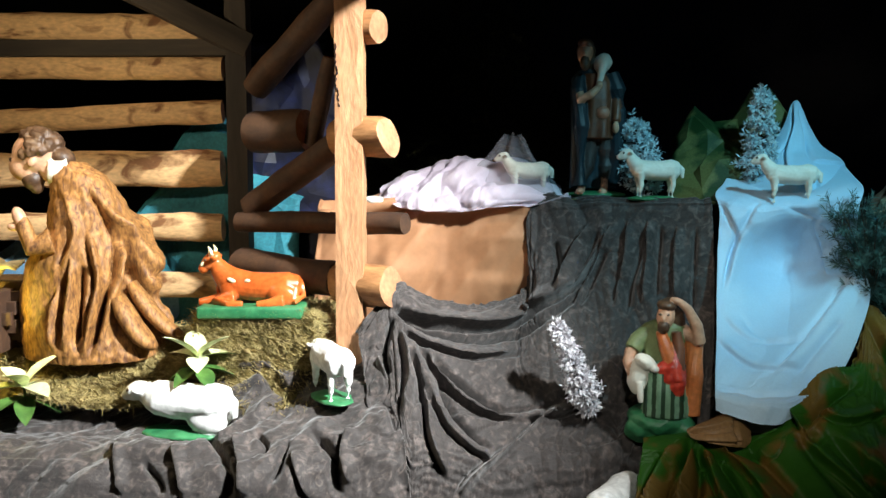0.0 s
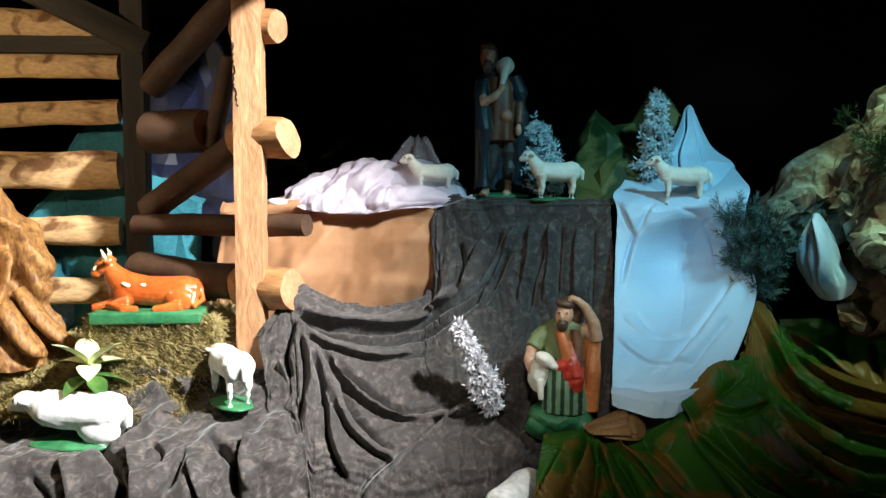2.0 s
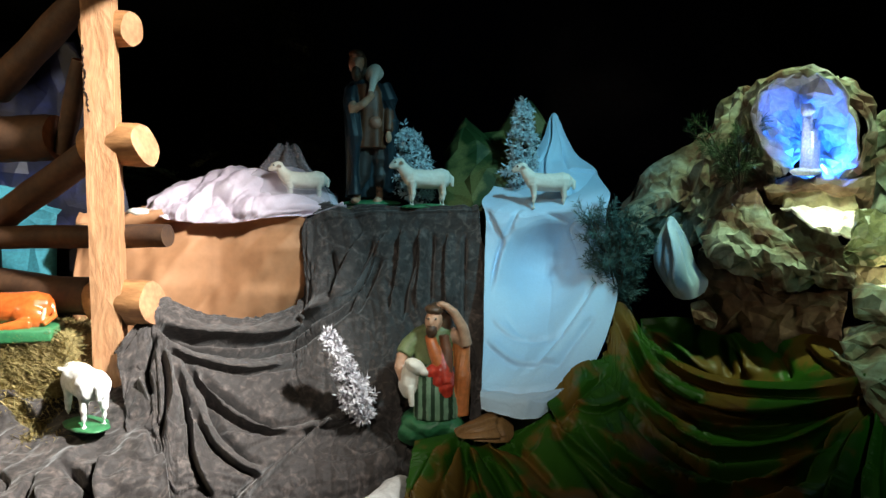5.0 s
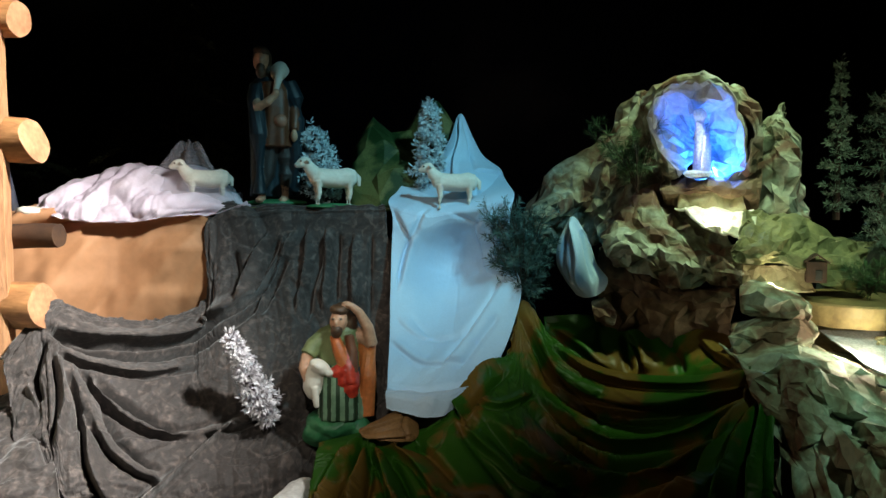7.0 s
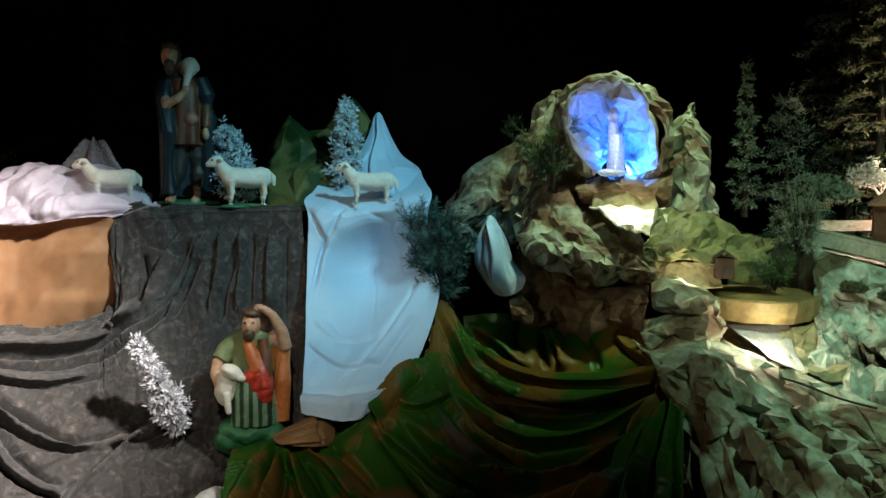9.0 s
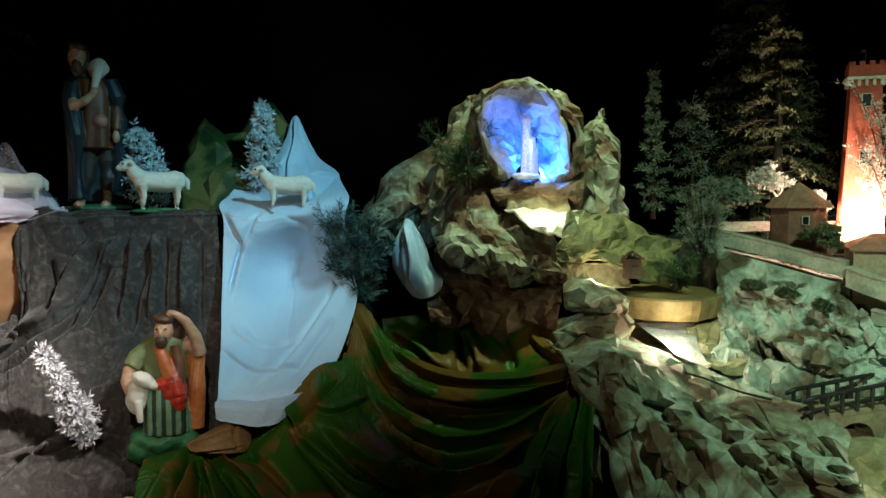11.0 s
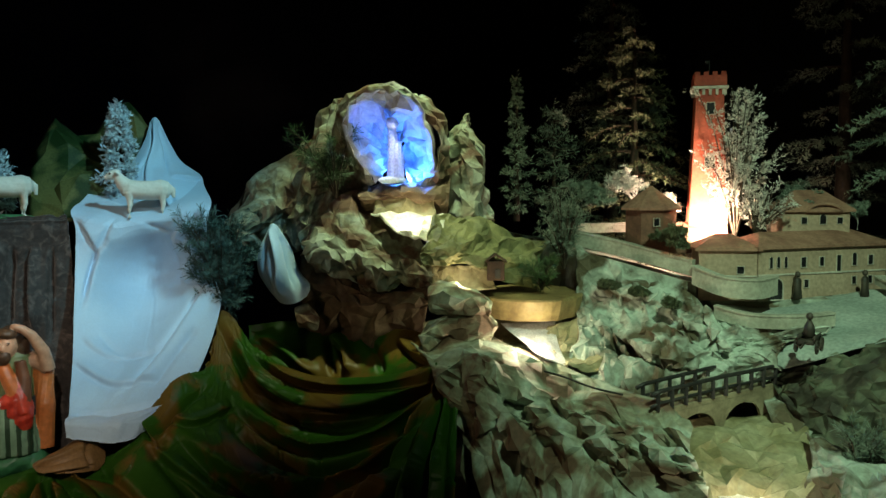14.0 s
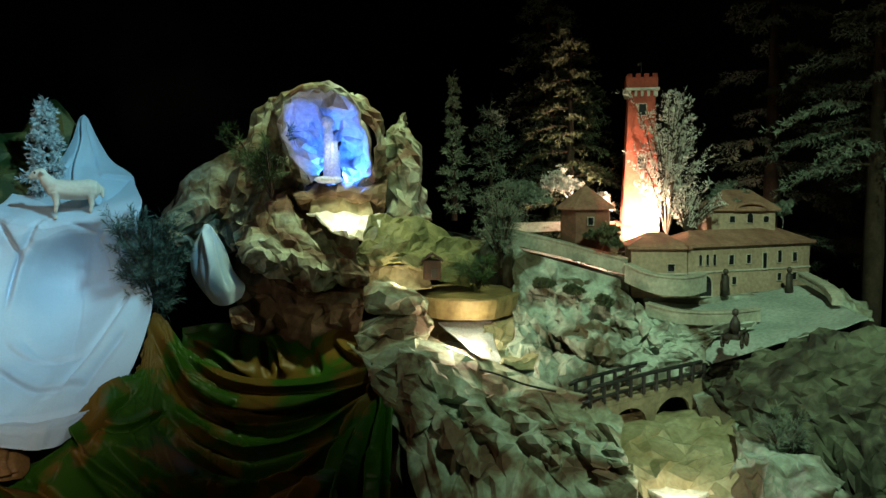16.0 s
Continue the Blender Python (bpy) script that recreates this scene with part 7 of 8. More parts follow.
def leaf(bm, length, width, m, index=0, curl=0.25):
    n = 7
    rows = []
    for k in range(n + 1):
        t = k / n
        w = width * math.sin(math.pi * min(t * 0.96 + 0.03, 1)) ** 0.8
        y, z = length * t, -curl * length * t * t
        rows.append([bm.verts.new(m @ Vector((x, y, z + abs(x) * 0.35))) for x in (-w / 2, -w / 4, 0, w / 4, w / 2)])
    for a, b in zip(rows, rows[1:]):
        for i in range(4):
            f = bm.faces.new((a[i], a[i + 1], b[i + 1], b[i]))
            f.material_index, f.smooth = index, True


def poinsettia(place, turn, size, seed):
    rng = np.random.RandomState(seed)
    thing = base("poinsettia", "cream flowered artificial poinsettia with green leaves on the velvet", "plant", place, turn, "poinsettias")
    thing.scale = (size, size, size)
    bm = bmesh.new()
    tube(bm, [(0, 0, -0.08), (0.004, 0, -0.03), (0, 0, 0.02)], [0.004, 0.0035, 0.003], 8)
    part("stem", bm, LEAF, thing)
    for k in range(6):
        bm = bmesh.new()
        leaf(bm, 0.10 * rng.uniform(0.8, 1.15), 0.058, pose(0, 0, 0.018, 48 - 40 * (k % 2) + rng.uniform(-8, 8), 0, 60 * k + rng.uniform(-12, 12)))
        part("bract", bm, BRACT, thing)
    for k in range(6):
        bm = bmesh.new()
        leaf(bm, 0.10 * rng.uniform(0.8, 1.1), 0.05, pose(0, 0, -0.01, -8 + rng.uniform(-10, 10), 0, 60 * k + 30 + rng.uniform(-12, 12)))
        part("leaf", bm, LEAF, thing)


poinsettia((-0.60, 1.83, 0.895), 20, 1.15, 61)
poinsettia((-1.14, 1.80, 0.80), 70, 1.2, 62)

# ---- cascade, pools and fountain ----
WATER = bpy.data.materials.new("clear_water")
WATER.use_nodes = True
bs = WATER.node_tree.nodes["Principled BSDF"]
bs.inputs["Base Color"].default_value, bs.inputs["Roughness"].default_value = (0.95, 1.0, 1.0, 1), 0.05
bs.inputs["IOR"].default_value, bs.inputs["Transmission Weight"].default_value = 1.33, 1.0
FOAM = mat("white_foaming_water", (0.86, 0.88, 0.90), (0.92, 0.93, 0.94), 0.3, 40, 140, 0.4, trans=0.45)
BASIN = mat("white_painted_basin", (0.74, 0.72, 0.62), (0.84, 0.82, 0.74), 0.5, 20, 80, 0.2)


def disc(bm, centre, rx, ry, h, seed, index=0, turn=0.0, rough=0.1, ring=40):
    """A low uneven round slab."""
    rows = []
    for z, k in ((0.0, 1.0), (-0.006, 1.02), (-h * 0.5, 1.0), (-h, 0.93)):
        row = []
        for s in range(ring):
            a = 2 * math.pi * s / ring
            e = k * (1 + rough * noise.noise(Vector((math.cos(a) * 2, math.sin(a) * 2, seed))))
            p = Vector((math.cos(a) * rx * e, math.sin(a) * ry * e, z + 0.004 * noise.noise(Vector((a * 6, seed, z * 40)))))
            row.append(bm.verts.new(Vector(centre) + Matrix.Rotation(turn, 3, "Z") @ p))
        rows.append(row)
    for p, q in zip(rows, rows[1:]):
        for s in range(ring):
            f = bm.faces.new((q[s], q[(s + 1) % ring], p[(s + 1) % ring], p[s]))
            f.material_index = index
    for r in (rows[0], rows[-1][::-1]):
        bm.faces.new(r).material_index = index


TANROCK = mat("tan_plaster", (0.20, 0.13, 0.05), (0.36, 0.26, 0.11), 0.6, 9, 60, 0.3, warp=1.0)
rock("wet cream plaster floor of the upper pool", [
    [(1.888, 1.723, 1.404), (1.982, 1.671, 1.411), (2.108, 1.616, 1.409)],
    [(1.895, 1.650, 1.376), (1.966, 1.609, 1.368), (2.077, 1.563, 1.377)],
    [(1.901, 1.563, 1.336), (1.951, 1.533, 1.321), (2.021, 1.512, 1.324)],
], BASIN, 0.011, 36, 0.02)
cascade = base("cascade", "stepped plaster cascade with lit pools and running water", "fountain")
bm = bmesh.new()
disc(bm, (2.350, 1.459, 1.135), 0.18, 0.21, 0.07, 3.0, 0, radians(VTURN - 8), 0.10)
part("round_ledge", bm, TANROCK, cascade, "round moss green ledge over the lower pool", False)
bm = bmesh.new()
disc(bm, (2.288, 1.315, 0.975), 0.14, 0.12, 0.03, 5.0, 0, radians(VTURN), 0.1)
part("pool_basin", bm, BASIN, cascade, "white painted pool basin", False)
bm = bmesh.new()
disc(bm, (2.274, 1.300, 0.981), 0.13, 0.11, 0.003, 5.0, 0, radians(VTURN), 0.1)
part("pool_water", bm, WATER, cascade, "clear lit water", False)
bm = bmesh.new()
disc(bm, (2.027, 1.740, 1.453), 0.075, 0.05, 0.03, 9.0, 0, radians(VTURN), 0.15)
part("ledge", bm, CREAMROCK, cascade, "cream ledge under the fountain", False)
bm = bmesh.new()
disc(bm, (2.295, 0.547, 0.730), 0.08, 0.06, 0.02, 11.0, 0, radians(VTURN), 0.15)
part("pool_basin", bm, BASIN, cascade, "white stream pool basin", False)
ob = cloth("water_sheet", [
    [(2.207, 1.427, 1.046), (2.305, 1.399, 1.042), (2.383, 1.360, 1.047)],
    [(2.159, 1.278, 1.021), (2.219, 1.254, 1.018), (2.288, 1.245, 1.007)],
    [(2.139, 1.154, 0.991), (2.173, 1.135, 0.978), (2.215, 1.118, 0.958)],
], 40, 30, FOAM, None, wrinkle=0.006, scale=22)
ob.parent = cascade
ob["label"] = "white water running off the round ledge"
rng = np.random.RandomState(71)
fountain = base("fountain_jet", "white foaming water jet in the grotto", "fountain", (1.982, 1.736, 1.512))
bm = bmesh.new()
for k in range(34):
    a, r = rng.uniform(0, 2 * math.pi), abs(rng.normal(0, 0.011))
    h = rng.uniform(0.15, 0.21) * max(1 - r * 16, 0.4)
    x, y = math.cos(a) * r, math.sin(a) * r
    tube(bm, [(x, y, 0), (x * 1.1, y * 1.1, h * 0.55), (x * 1.2, y * 1.2, h)], [0.014, 0.010, 0.008], 7)
lumpy(ball(bm, (0, 0, 0.195), (0.022, 0.02, 0.022), 0, (0, 0, 0), 3), 0.004, 60)
part("jet", melt(bm, 0.0025, 2), FOAM, fountain)
bm = bmesh.new()
lumpy(ball(bm, (0, 0, 0.004), (0.052, 0.04, 0.013), 0, (0, 0, 0), 3), 0.006, 70)
part("froth", bm, FOAM, fountain)

IRON = mat("black_painted_rail", (0.012, 0.012, 0.012), (0.03, 0.028, 0.026), 0.5, 20, 80, 0.1)
mill = base("mill_house", "tiny brown wooden mill house on the cascade", "house", (2.159, 1.395, 1.195), VTURN)
MILLWOOD = mat("dark_brown_mill_wood", (0.03, 0.012, 0.006), (0.07, 0.03, 0.015), 0.8, 20, 90, 0.3)
bm = bmesh.new()
box(bm, (0.055, 0.05, 0.062), pose(0, 0, 0.031), 0.002)
part("wall", bm, MILLWOOD, mill, "", False)
bm = bmesh.new()
for side in (-1, 1):
    box(bm, (0.042, 0.064, 0.005), pose(0.017 * side, 0, 0.071, 0, 35 * side, 0), 0.001)
part("roof", bm, MILLWOOD, mill, "", False)
bm = bmesh.new()
box(bm, (0.018, 0.006, 0.03), pose(0.006, -0.026, 0.022), 0.001)
part("door", bm, IRON, mill, "dark doorway", False)

# ---- bridge ----
STONE = mat("grey_bridge_plaster", (0.20, 0.16, 0.10), (0.34, 0.28, 0.18), 0.8, 14, 70, 0.3)
near_l, near_r = Vector((2.221, 0.793, 0.901)), Vector((2.701, 0.743, 0.916))
far_l, far_r = Vector((2.250, 0.871, 0.906)), Vector((2.737, 0.837, 0.914))
for v in (near_l, far_l):
    v.z = 0.895
for v in (near_r, far_r):
    v.z = 0.915
bridge = base("footbridge", "small plaster bridge with black railings over the stream", "bridge")


def slab(bm, a, b, c, d, h, index=0):
    """A slab under the four corners a, b, c, d."""
    top = [bm.verts.new(p) for p in (a, b, c, d)]
    low = [bm.verts.new(Vector(p) - Vector((0, 0, h))) for p in (a, b, c, d)]
    fs = [bm.faces.new(top), bm.faces.new(low[::-1])]
    for i in range(4):
        fs.append(bm.faces.new((top[i], low[i], low[(i + 1) % 4], top[(i + 1) % 4])))
    for f in fs:
        f.material_index = index
    bmesh.ops.recalc_face_normals(bm, faces=fs)


bm = bmesh.new()
slab(bm, near_l, near_r, far_r, far_l, 0.012)
part("deck", bm, STONE, bridge, "", False)
# arched side walls
for a, b in ((near_l, near_r), (far_l, far_r)):
    bm = bmesh.new()
    way = b - a
    inner = (far_l - near_l).normalized() * (0.012 if a is near_l else -0.012)
    n = 48
    front = []
    for k in range(n + 1):
        t = k / n
        low = -0.075
        for c, r in ((0.33, 0.15), (0.70, 0.15)):
            if abs(t - c) < r:
                low = max(low, -0.075 + 0.055 * math.sqrt(1 - ((t - c) / r) ** 2))
        p = a + way * t + Vector((0, 0, -0.013))
        front.append((p, p + Vector((0, 0, low))))
    quads = [[bm.verts.new(p + q) for p in pair for q in (Vector(), inner)] for pair in front]
    for p, q in zip(quads, quads[1:]):
        for i, j in ((0, 2), (3, 1), (2, 3), (1, 0)):
            bm.faces.new((p[i], q[i], q[j], p[j]))
    part("arched_side", bm, STONE, bridge, "", False)
for a, b, name in ((near_l, near_r, "near"), (far_l, far_r, "far")):
    for h, r in ((0.052, 0.0062), (0.020, 0.0045)):
        bm = bmesh.new()
        way = (b - a).normalized()
        tube(bm, [a - way * 0.01 + Vector((0, 0, h - 0.006)), a + way * 0.02 + Vector((0, 0, h)), (a + b) / 2 + Vector((0, 0, h + 0.003)), b - way * 0.02 + Vector((0, 0, h)), b + way * 0.012 + Vector((0, 0, h - 0.012))], [r] * 5, 8)
        part("rail", bm, IRON, bridge)
    for k in range(10):
        bm = bmesh.new()
        p = a + (b - a) * (0.03 + 0.94 * k / 9)
        box(bm, (0.011, 0.011, 0.056), Matrix.Translation(p + Vector((0, 0, 0.027))) @ pose(0, 0, 0, 0, 0, VTURN - 15), 0.001)
        part("rail_post", bm, IRON, bridge)

# ---- village ----
REDBRICK = mat("red_painted_tower", (0.34, 0.05, 0.03), (0.46, 0.09, 0.05), 0.75, 14, 90, 0.35)
CREAMPAINT = mat("cream_plaster_wall", (0.36, 0.25, 0.18), (0.47, 0.34, 0.25), 0.8, 10, 80, 0.25)
ROOFTILE = mat("terracotta_roof", (0.22, 0.10, 0.07), (0.36, 0.19, 0.13), 0.8, 16, 90, 0.35)
HUTWALL = mat("brown_hut_wall", (0.10, 0.045, 0.03), (0.17, 0.08, 0.05), 0.8, 16, 90, 0.35)
PANE = mat("dark_window_pane", (0.012, 0.012, 0.014), (0.02, 0.02, 0.022), 0.15, 10, 60, 0.0)
TRIM = mat("white_trim", (0.48, 0.43, 0.37), (0.60, 0.55, 0.48), 0.7, 14, 60, 0.1)
WALLSTONE = mat("pale_village_wall", (0.32, 0.31, 0.25), (0.48, 0.47, 0.39), 0.85, 12, 80, 0.3)


def window(parent, m, w, h, arched=False, trim=TRIM, bars=False, mat_pane=PANE):
    """A window in the plane y = 0 of m: a frame that stands proud, and a dark pane set in it."""
    bm = bmesh.new()
    w *= 1.15
    t = max(w * 0.07, 0.0010)
    for x in (-1, 1):
        box(bm, (t, 0.004, h), m @ pose(x * (w / 2 + t / 2), -0.001, 0))
    box(bm, (w + 2.4 * t, 0.005, t), m @ pose(0, -0.0015, -h / 2 - t / 2))
    if arched:
        tube(bm, [m @ Vector((math.cos(a) * (w / 2 + t / 2), -0.001, h / 2 + math.sin(a) * w / 2)) for a in np.linspace(0, math.pi, 9)], [t * 0.55] * 9, 6)
    else:
        box(bm, (w + 2.4 * t, 0.005, t), m @ pose(0, -0.0015, h / 2 + t / 2))
    if bars:
        box(bm, (t * 0.6, 0.004, h), m @ pose(0, -0.001, 0))
        for z in (-0.17, 0.17):
            box(bm, (w, 0.004, t * 0.6), m @ pose(0, -0.001, z * h))
    frame_ob = part("window", bm, trim, parent, "", False)
    bm = bmesh.new()
    box(bm, (w, 0.002, h), m @ pose(0, 0.0006, 0))
    if arched:
        bmesh.ops.create_circle(bm, cap_ends=True, segments=20, radius=w / 2, matrix=m @ pose(0, -0.0005, h / 2, 90, 0, 0))
    part("pane", bm, mat_pane, frame_ob, "", False)


def wing(name, label, a, b, z0, h, depth, rise, windows, group="village houses"):
    """A long house from the front corner a to b, with a low tiled roof."""
    a, b = Vector((a[0], a[1], z0)), Vector((b[0], b[1], z0))
    length = (b - a).length
    house = base(name, label, "house", a, math.degrees(math.atan2(b.y - a.y, b.x - a.x)), group)
    bm = bmesh.new()
    box(bm, (length, depth, h), pose(length / 2, depth / 2, h / 2), 0.0015)
    part("wall", bm, CREAMPAINT, house, "", False)
    bm = bmesh.new()
    e = 0.014
    lo = [bm.verts.new(p) for p in ((-e, -e, h), (length + e, -e, h), (length + e, depth + e, h), (-e, depth + e, h))]
    up = [bm.verts.new(p) for p in ((-e, -e, h + 0.008), (length + e, -e, h + 0.008), (length + e, depth + e, h + 0.008), (-e, depth + e, h + 0.008))]
    ridge = [bm.verts.new(p) for p in ((depth * 0.4, depth / 2, h + rise), (length - depth * 0.4, depth / 2, h + rise))]
    fs = [bm.faces.new(lo[::-1])]
    for i in range(4):
        fs.append(bm.faces.new((lo[i], lo[(i + 1) % 4], up[(i + 1) % 4], up[i])))
    fs += [bm.faces.new((up[0], up[1], ridge[1], ridge[0])), bm.faces.new((up[1], up[2], ridge[1])), bm.faces.new((up[2], up[3], ridge[0], ridge[1])), bm.faces.new((up[3], up[0], ridge[0]))]
    part("roof", bm, ROOFTILE, house, "", False)
    bm = bmesh.new()
    box(bm, (length + 0.004, 0.004, 0.005), pose(length / 2, -0.002, h * 0.5))
    part("string_course", bm, TRIM, house, "", False)
    for f, z, w, hh, arch in windows:
        window(house, pose(f * length, -0.001, z * h), w, hh, arch)
    return house, length


wa, wb, wc = (2.857, 0.925, 1.127), (3.367, 0.783, 1.158), (2.723, 1.051, 1.174)
main, length = wing("village_house", "long cream two storey house with a terracotta roof", wa, wb, 1.12, 0.168, 0.17, 0.05,
                    [(0.09, 0.72, 0.011, 0.030, True), (0.145, 0.72, 0.011, 0.030, True), (0.20, 0.72, 0.011, 0.030, True), (0.335, 0.72, 0.018, 0.032, False), (0.475, 0.72, 0.016, 0.030, False), (0.61, 0.66, 0.016, 0.058, False), (0.735, 0.72, 0.016, 0.034, True), (0.865, 0.72, 0.018, 0.032, False),
                     (0.36, 0.30, 0.016, 0.026, False), (0.735, 0.32, 0.016, 0.026, False), (0.865, 0.32, 0.017, 0.026, False)])
window(main, pose(0.13 * length, -0.002, 0.026), 0.044, 0.044, True)
wing("village_house", "low cream house wing beside the village wall", wc, (wa[0] - 0.004, wa[1] + 0.003), 1.12, 0.163, 0.16, 0.05, [(0.72, 0.62, 0.018, 0.024, False)])
wd, we = (3.114, 1.011, 1.348), (3.291, 0.872, 1.347)
back, length = wing("village_house", "small cream house with a hipped terracotta roof and a round gable", wd, we, 1.25, 0.15, 0.16, 0.075,
                    [(0.32, 0.80, 0.016, 0.022, False), (0.60, 0.80, 0.018, 0.024, True), (0.85, 0.80, 0.016, 0.022, False)])
bm = bmesh.new()
tube(bm, [(0.60 * length + math.cos(a) * 0.055, -0.012, 0.152 + math.sin(a) * 0.026) for a in np.linspace(0, math.pi, 15)], [0.006] * 15, 8)
tube(bm, [(0.60 * length - 0.06, -0.012, 0.152), (0.60 * length + 0.06, -0.012, 0.152)], [0.005] * 2, 8)
part("gable", bm, ROOFTILE, back)

# brown hut with a pyramid roof
hut_at = (2.720, 1.229, 1.298)
hut = base("village_hut", "brown round hut with a pointed terracotta roof", "house", (hut_at[0] + 0.03, hut_at[1] + 0.05, 1.26), VTURN + 12, "village houses")
bm = bmesh.new()
tube(bm, [(0, 0, 0), (0, 0, 0.08), (0, 0, 0.155)], [0.092, 0.091, 0.090], 8)
part("wall", bm, HUTWALL, hut, "", False)
bm = bmesh.new()
tube(bm, [(0, 0, 0.150), (0, 0, 0.158), (0, 0, 0.20), (0, 0, 0.232)], [0.108, 0.108, 0.05, 0.004], 8)
part("roof", bm, ROOFTILE, hut, "", False)
window(hut, pose(-0.02, -0.0875, 0.11), 0.018, 0.026)
bm = bmesh.new()
box(bm, (0.13, 0.09, 0.07), pose(0.13, -0.01, 0.035), 0.003)
part("wall", bm, HUTWALL, hut, "", False)
bm = bmesh.new()
box(bm, (0.15, 0.11, 0.012), pose(0.13, -0.01, 0.083, 16, 0, 0), 0.002)
part("roof", bm, ROOFTILE, hut, "", False)

# tower
tow_at = (2.976, 1.222, 1.355)
tower = base("brick_tower", "tall red tapered brick tower with white framed windows and a battlement", "tower", (tow_at[0], tow_at[1], 1.27), -46)
bm = bmesh.new()
tube(bm, [(0, 0, 0), (0, 0, 0.28), (0, 0, 0.56)], [0.096, 0.079, 0.064], 4)
for v in bm.verts:
    v.co = Matrix.Rotation(radians(45), 3, "Z") @ v.co
part("shaft", bm, REDBRICK, tower, "", False)
bm = bmesh.new()
box(bm, (0.120, 0.120, 0.010), pose(0, 0, 0.562), 0.002)
for k in range(5):
    for s, t in ((-1, 0), (1, 0), (0, -1), (0, 1)):
        box(bm, (0.009, 0.009, 0.022), pose((k - 2) * 0.022 if t else s * 0.050, t * 0.050 if t else (k - 2) * 0.022, 0.548))
part("cornice", bm, TRIM, tower, "white corbelled cornice", False)
bm = bmesh.new()
box(bm, (0.108, 0.108, 0.036), pose(0, 0, 0.586), 0.001)
part("parapet", bm, REDBRICK, tower, "", False)
for k in range(4):
    for s, t in ((0, -1), (0, 1), (-1, 0), (1, 0)):
        bm = bmesh.new()
        box(bm, (0.017, 0.012, 0.013), pose((k - 1.5) * 0.029, -0.046, 0.61) if t == -1 else pose((k - 1.5) * 0.029, 0.046, 0.61) if t == 1 else pose(s * 0.046, (k - 1.5) * 0.029, 0.61, 0, 0, 90), 0.001)
        part("merlon", bm, REDBRICK, tower, "", False)
bm = bmesh.new()
tube(bm, [(0, 0, 0.60), (0.001, 0, 0.665)], [0.0016, 0.001], 6)
box(bm, (0.014, 0.001, 0.012), pose(-0.007, 0, 0.655))
part("flagpole", bm, IRON, tower)
window(tower, pose(0.002, -0.0488, 0.490, -1.9, 0, 0), 0.022, 0.040, False)
window(tower, pose(0.002, -0.0556, 0.300, -2.2, 0, 0), 0.026, 0.034, True, TRIM, True)


def wall_run(name, label, points, h, w, material=WALLSTONE):
    """A low wall along points, with a coping that stands proud."""
    bm = bmesh.new()
    pts = [catmull(np.array(points, float), t) for t in np.linspace(0, 1, 6 * len(points))]
    for part_w, z0, z1 in ((w, 0, h - 0.007), (w * 1.25, h - 0.006, h)):
        rows = []
        for k, p in enumerate(pts):
            d = pts[min(k + 1, len(pts) - 1)] - pts[max(k - 1, 0)]
            s = np.array([-d[1], d[0], 0]) / (np.hypot(d[0], d[1]) + 1e-9) * part_w / 2
            rows.append([bm.verts.new(tuple(p + q)) for q in (s + (0, 0, z0), s + (0, 0, z1), -s + (0, 0, z1), -s + (0, 0, z0))])
        for a, b in zip(rows, rows[1:]):
            for i in range(4):
                bm.faces.new((a[i], b[i], b[(i + 1) % 4], a[(i + 1) % 4]))
        bm.faces.new(rows[0]), bm.faces.new(rows[-1][::-1])
    bmesh.ops.recalc_face_normals(bm, faces=bm.faces[:])
    return tagged(link_bm(name, bm, material, False), label, "wall", "village walls")


wall_run("village_wall", "pale stone wall round the village terrace", [(2.576, 1.465, 1.284), (2.647, 1.274, 1.246), (2.715, 1.065, 1.200)], 0.052, 0.028)
wall_run("village_wall", "pale stone wall in front of the house", [(2.700, 1.048, 1.176), (2.700, 0.943, 1.151), (2.753, 0.868, 1.144), (2.853, 0.866, 1.150)], 0.062, 0.026)
wall_run("village_wall", "pale curved wall beside the road", [(2.665, 0.940, 1.083), (2.698, 0.838, 1.067), (2.793, 0.748, 1.065), (2.896, 0.697, 1.071)], 0.042, 0.026)
wall_run("village_wall", "pale wall at the road's end", [(3.250, 0.746, 1.165), (3.175, 0.620, 1.137), (3.111, 0.559, 1.115)], 0.03, 0.03)
wall_run("village_wall", "pale wall behind the hut", [(2.635, 1.604, 1.320), (2.740, 1.532, 1.319), (2.849, 1.463, 1.322)], 0.035, 0.02)
bm = bmesh.new()
slab(bm, Vector((2.575, 1.464, 1.268)), Vector((2.719, 1.056, 1.174)), Vector(vill(0.95, 3.4, 1.15)), Vector(vill(0.2, 3.4, 1.3)), 0.3)
slab(bm, Vector((*vill(0.80, 2.55, 0)[:2], 1.12)), Vector((*vill(1.52, 2.62, 0)[:2], 1.12)), Vector((*vill(1.52, 3.6, 0)[:2], 1.24)), Vector((*vill(0.7, 3.6, 0)[:2], 1.27)), 0.4)
tagged(link_bm("village_terrace", bm, SNOWROCK, False), "pale dusted terrace under the village houses", "terrace")

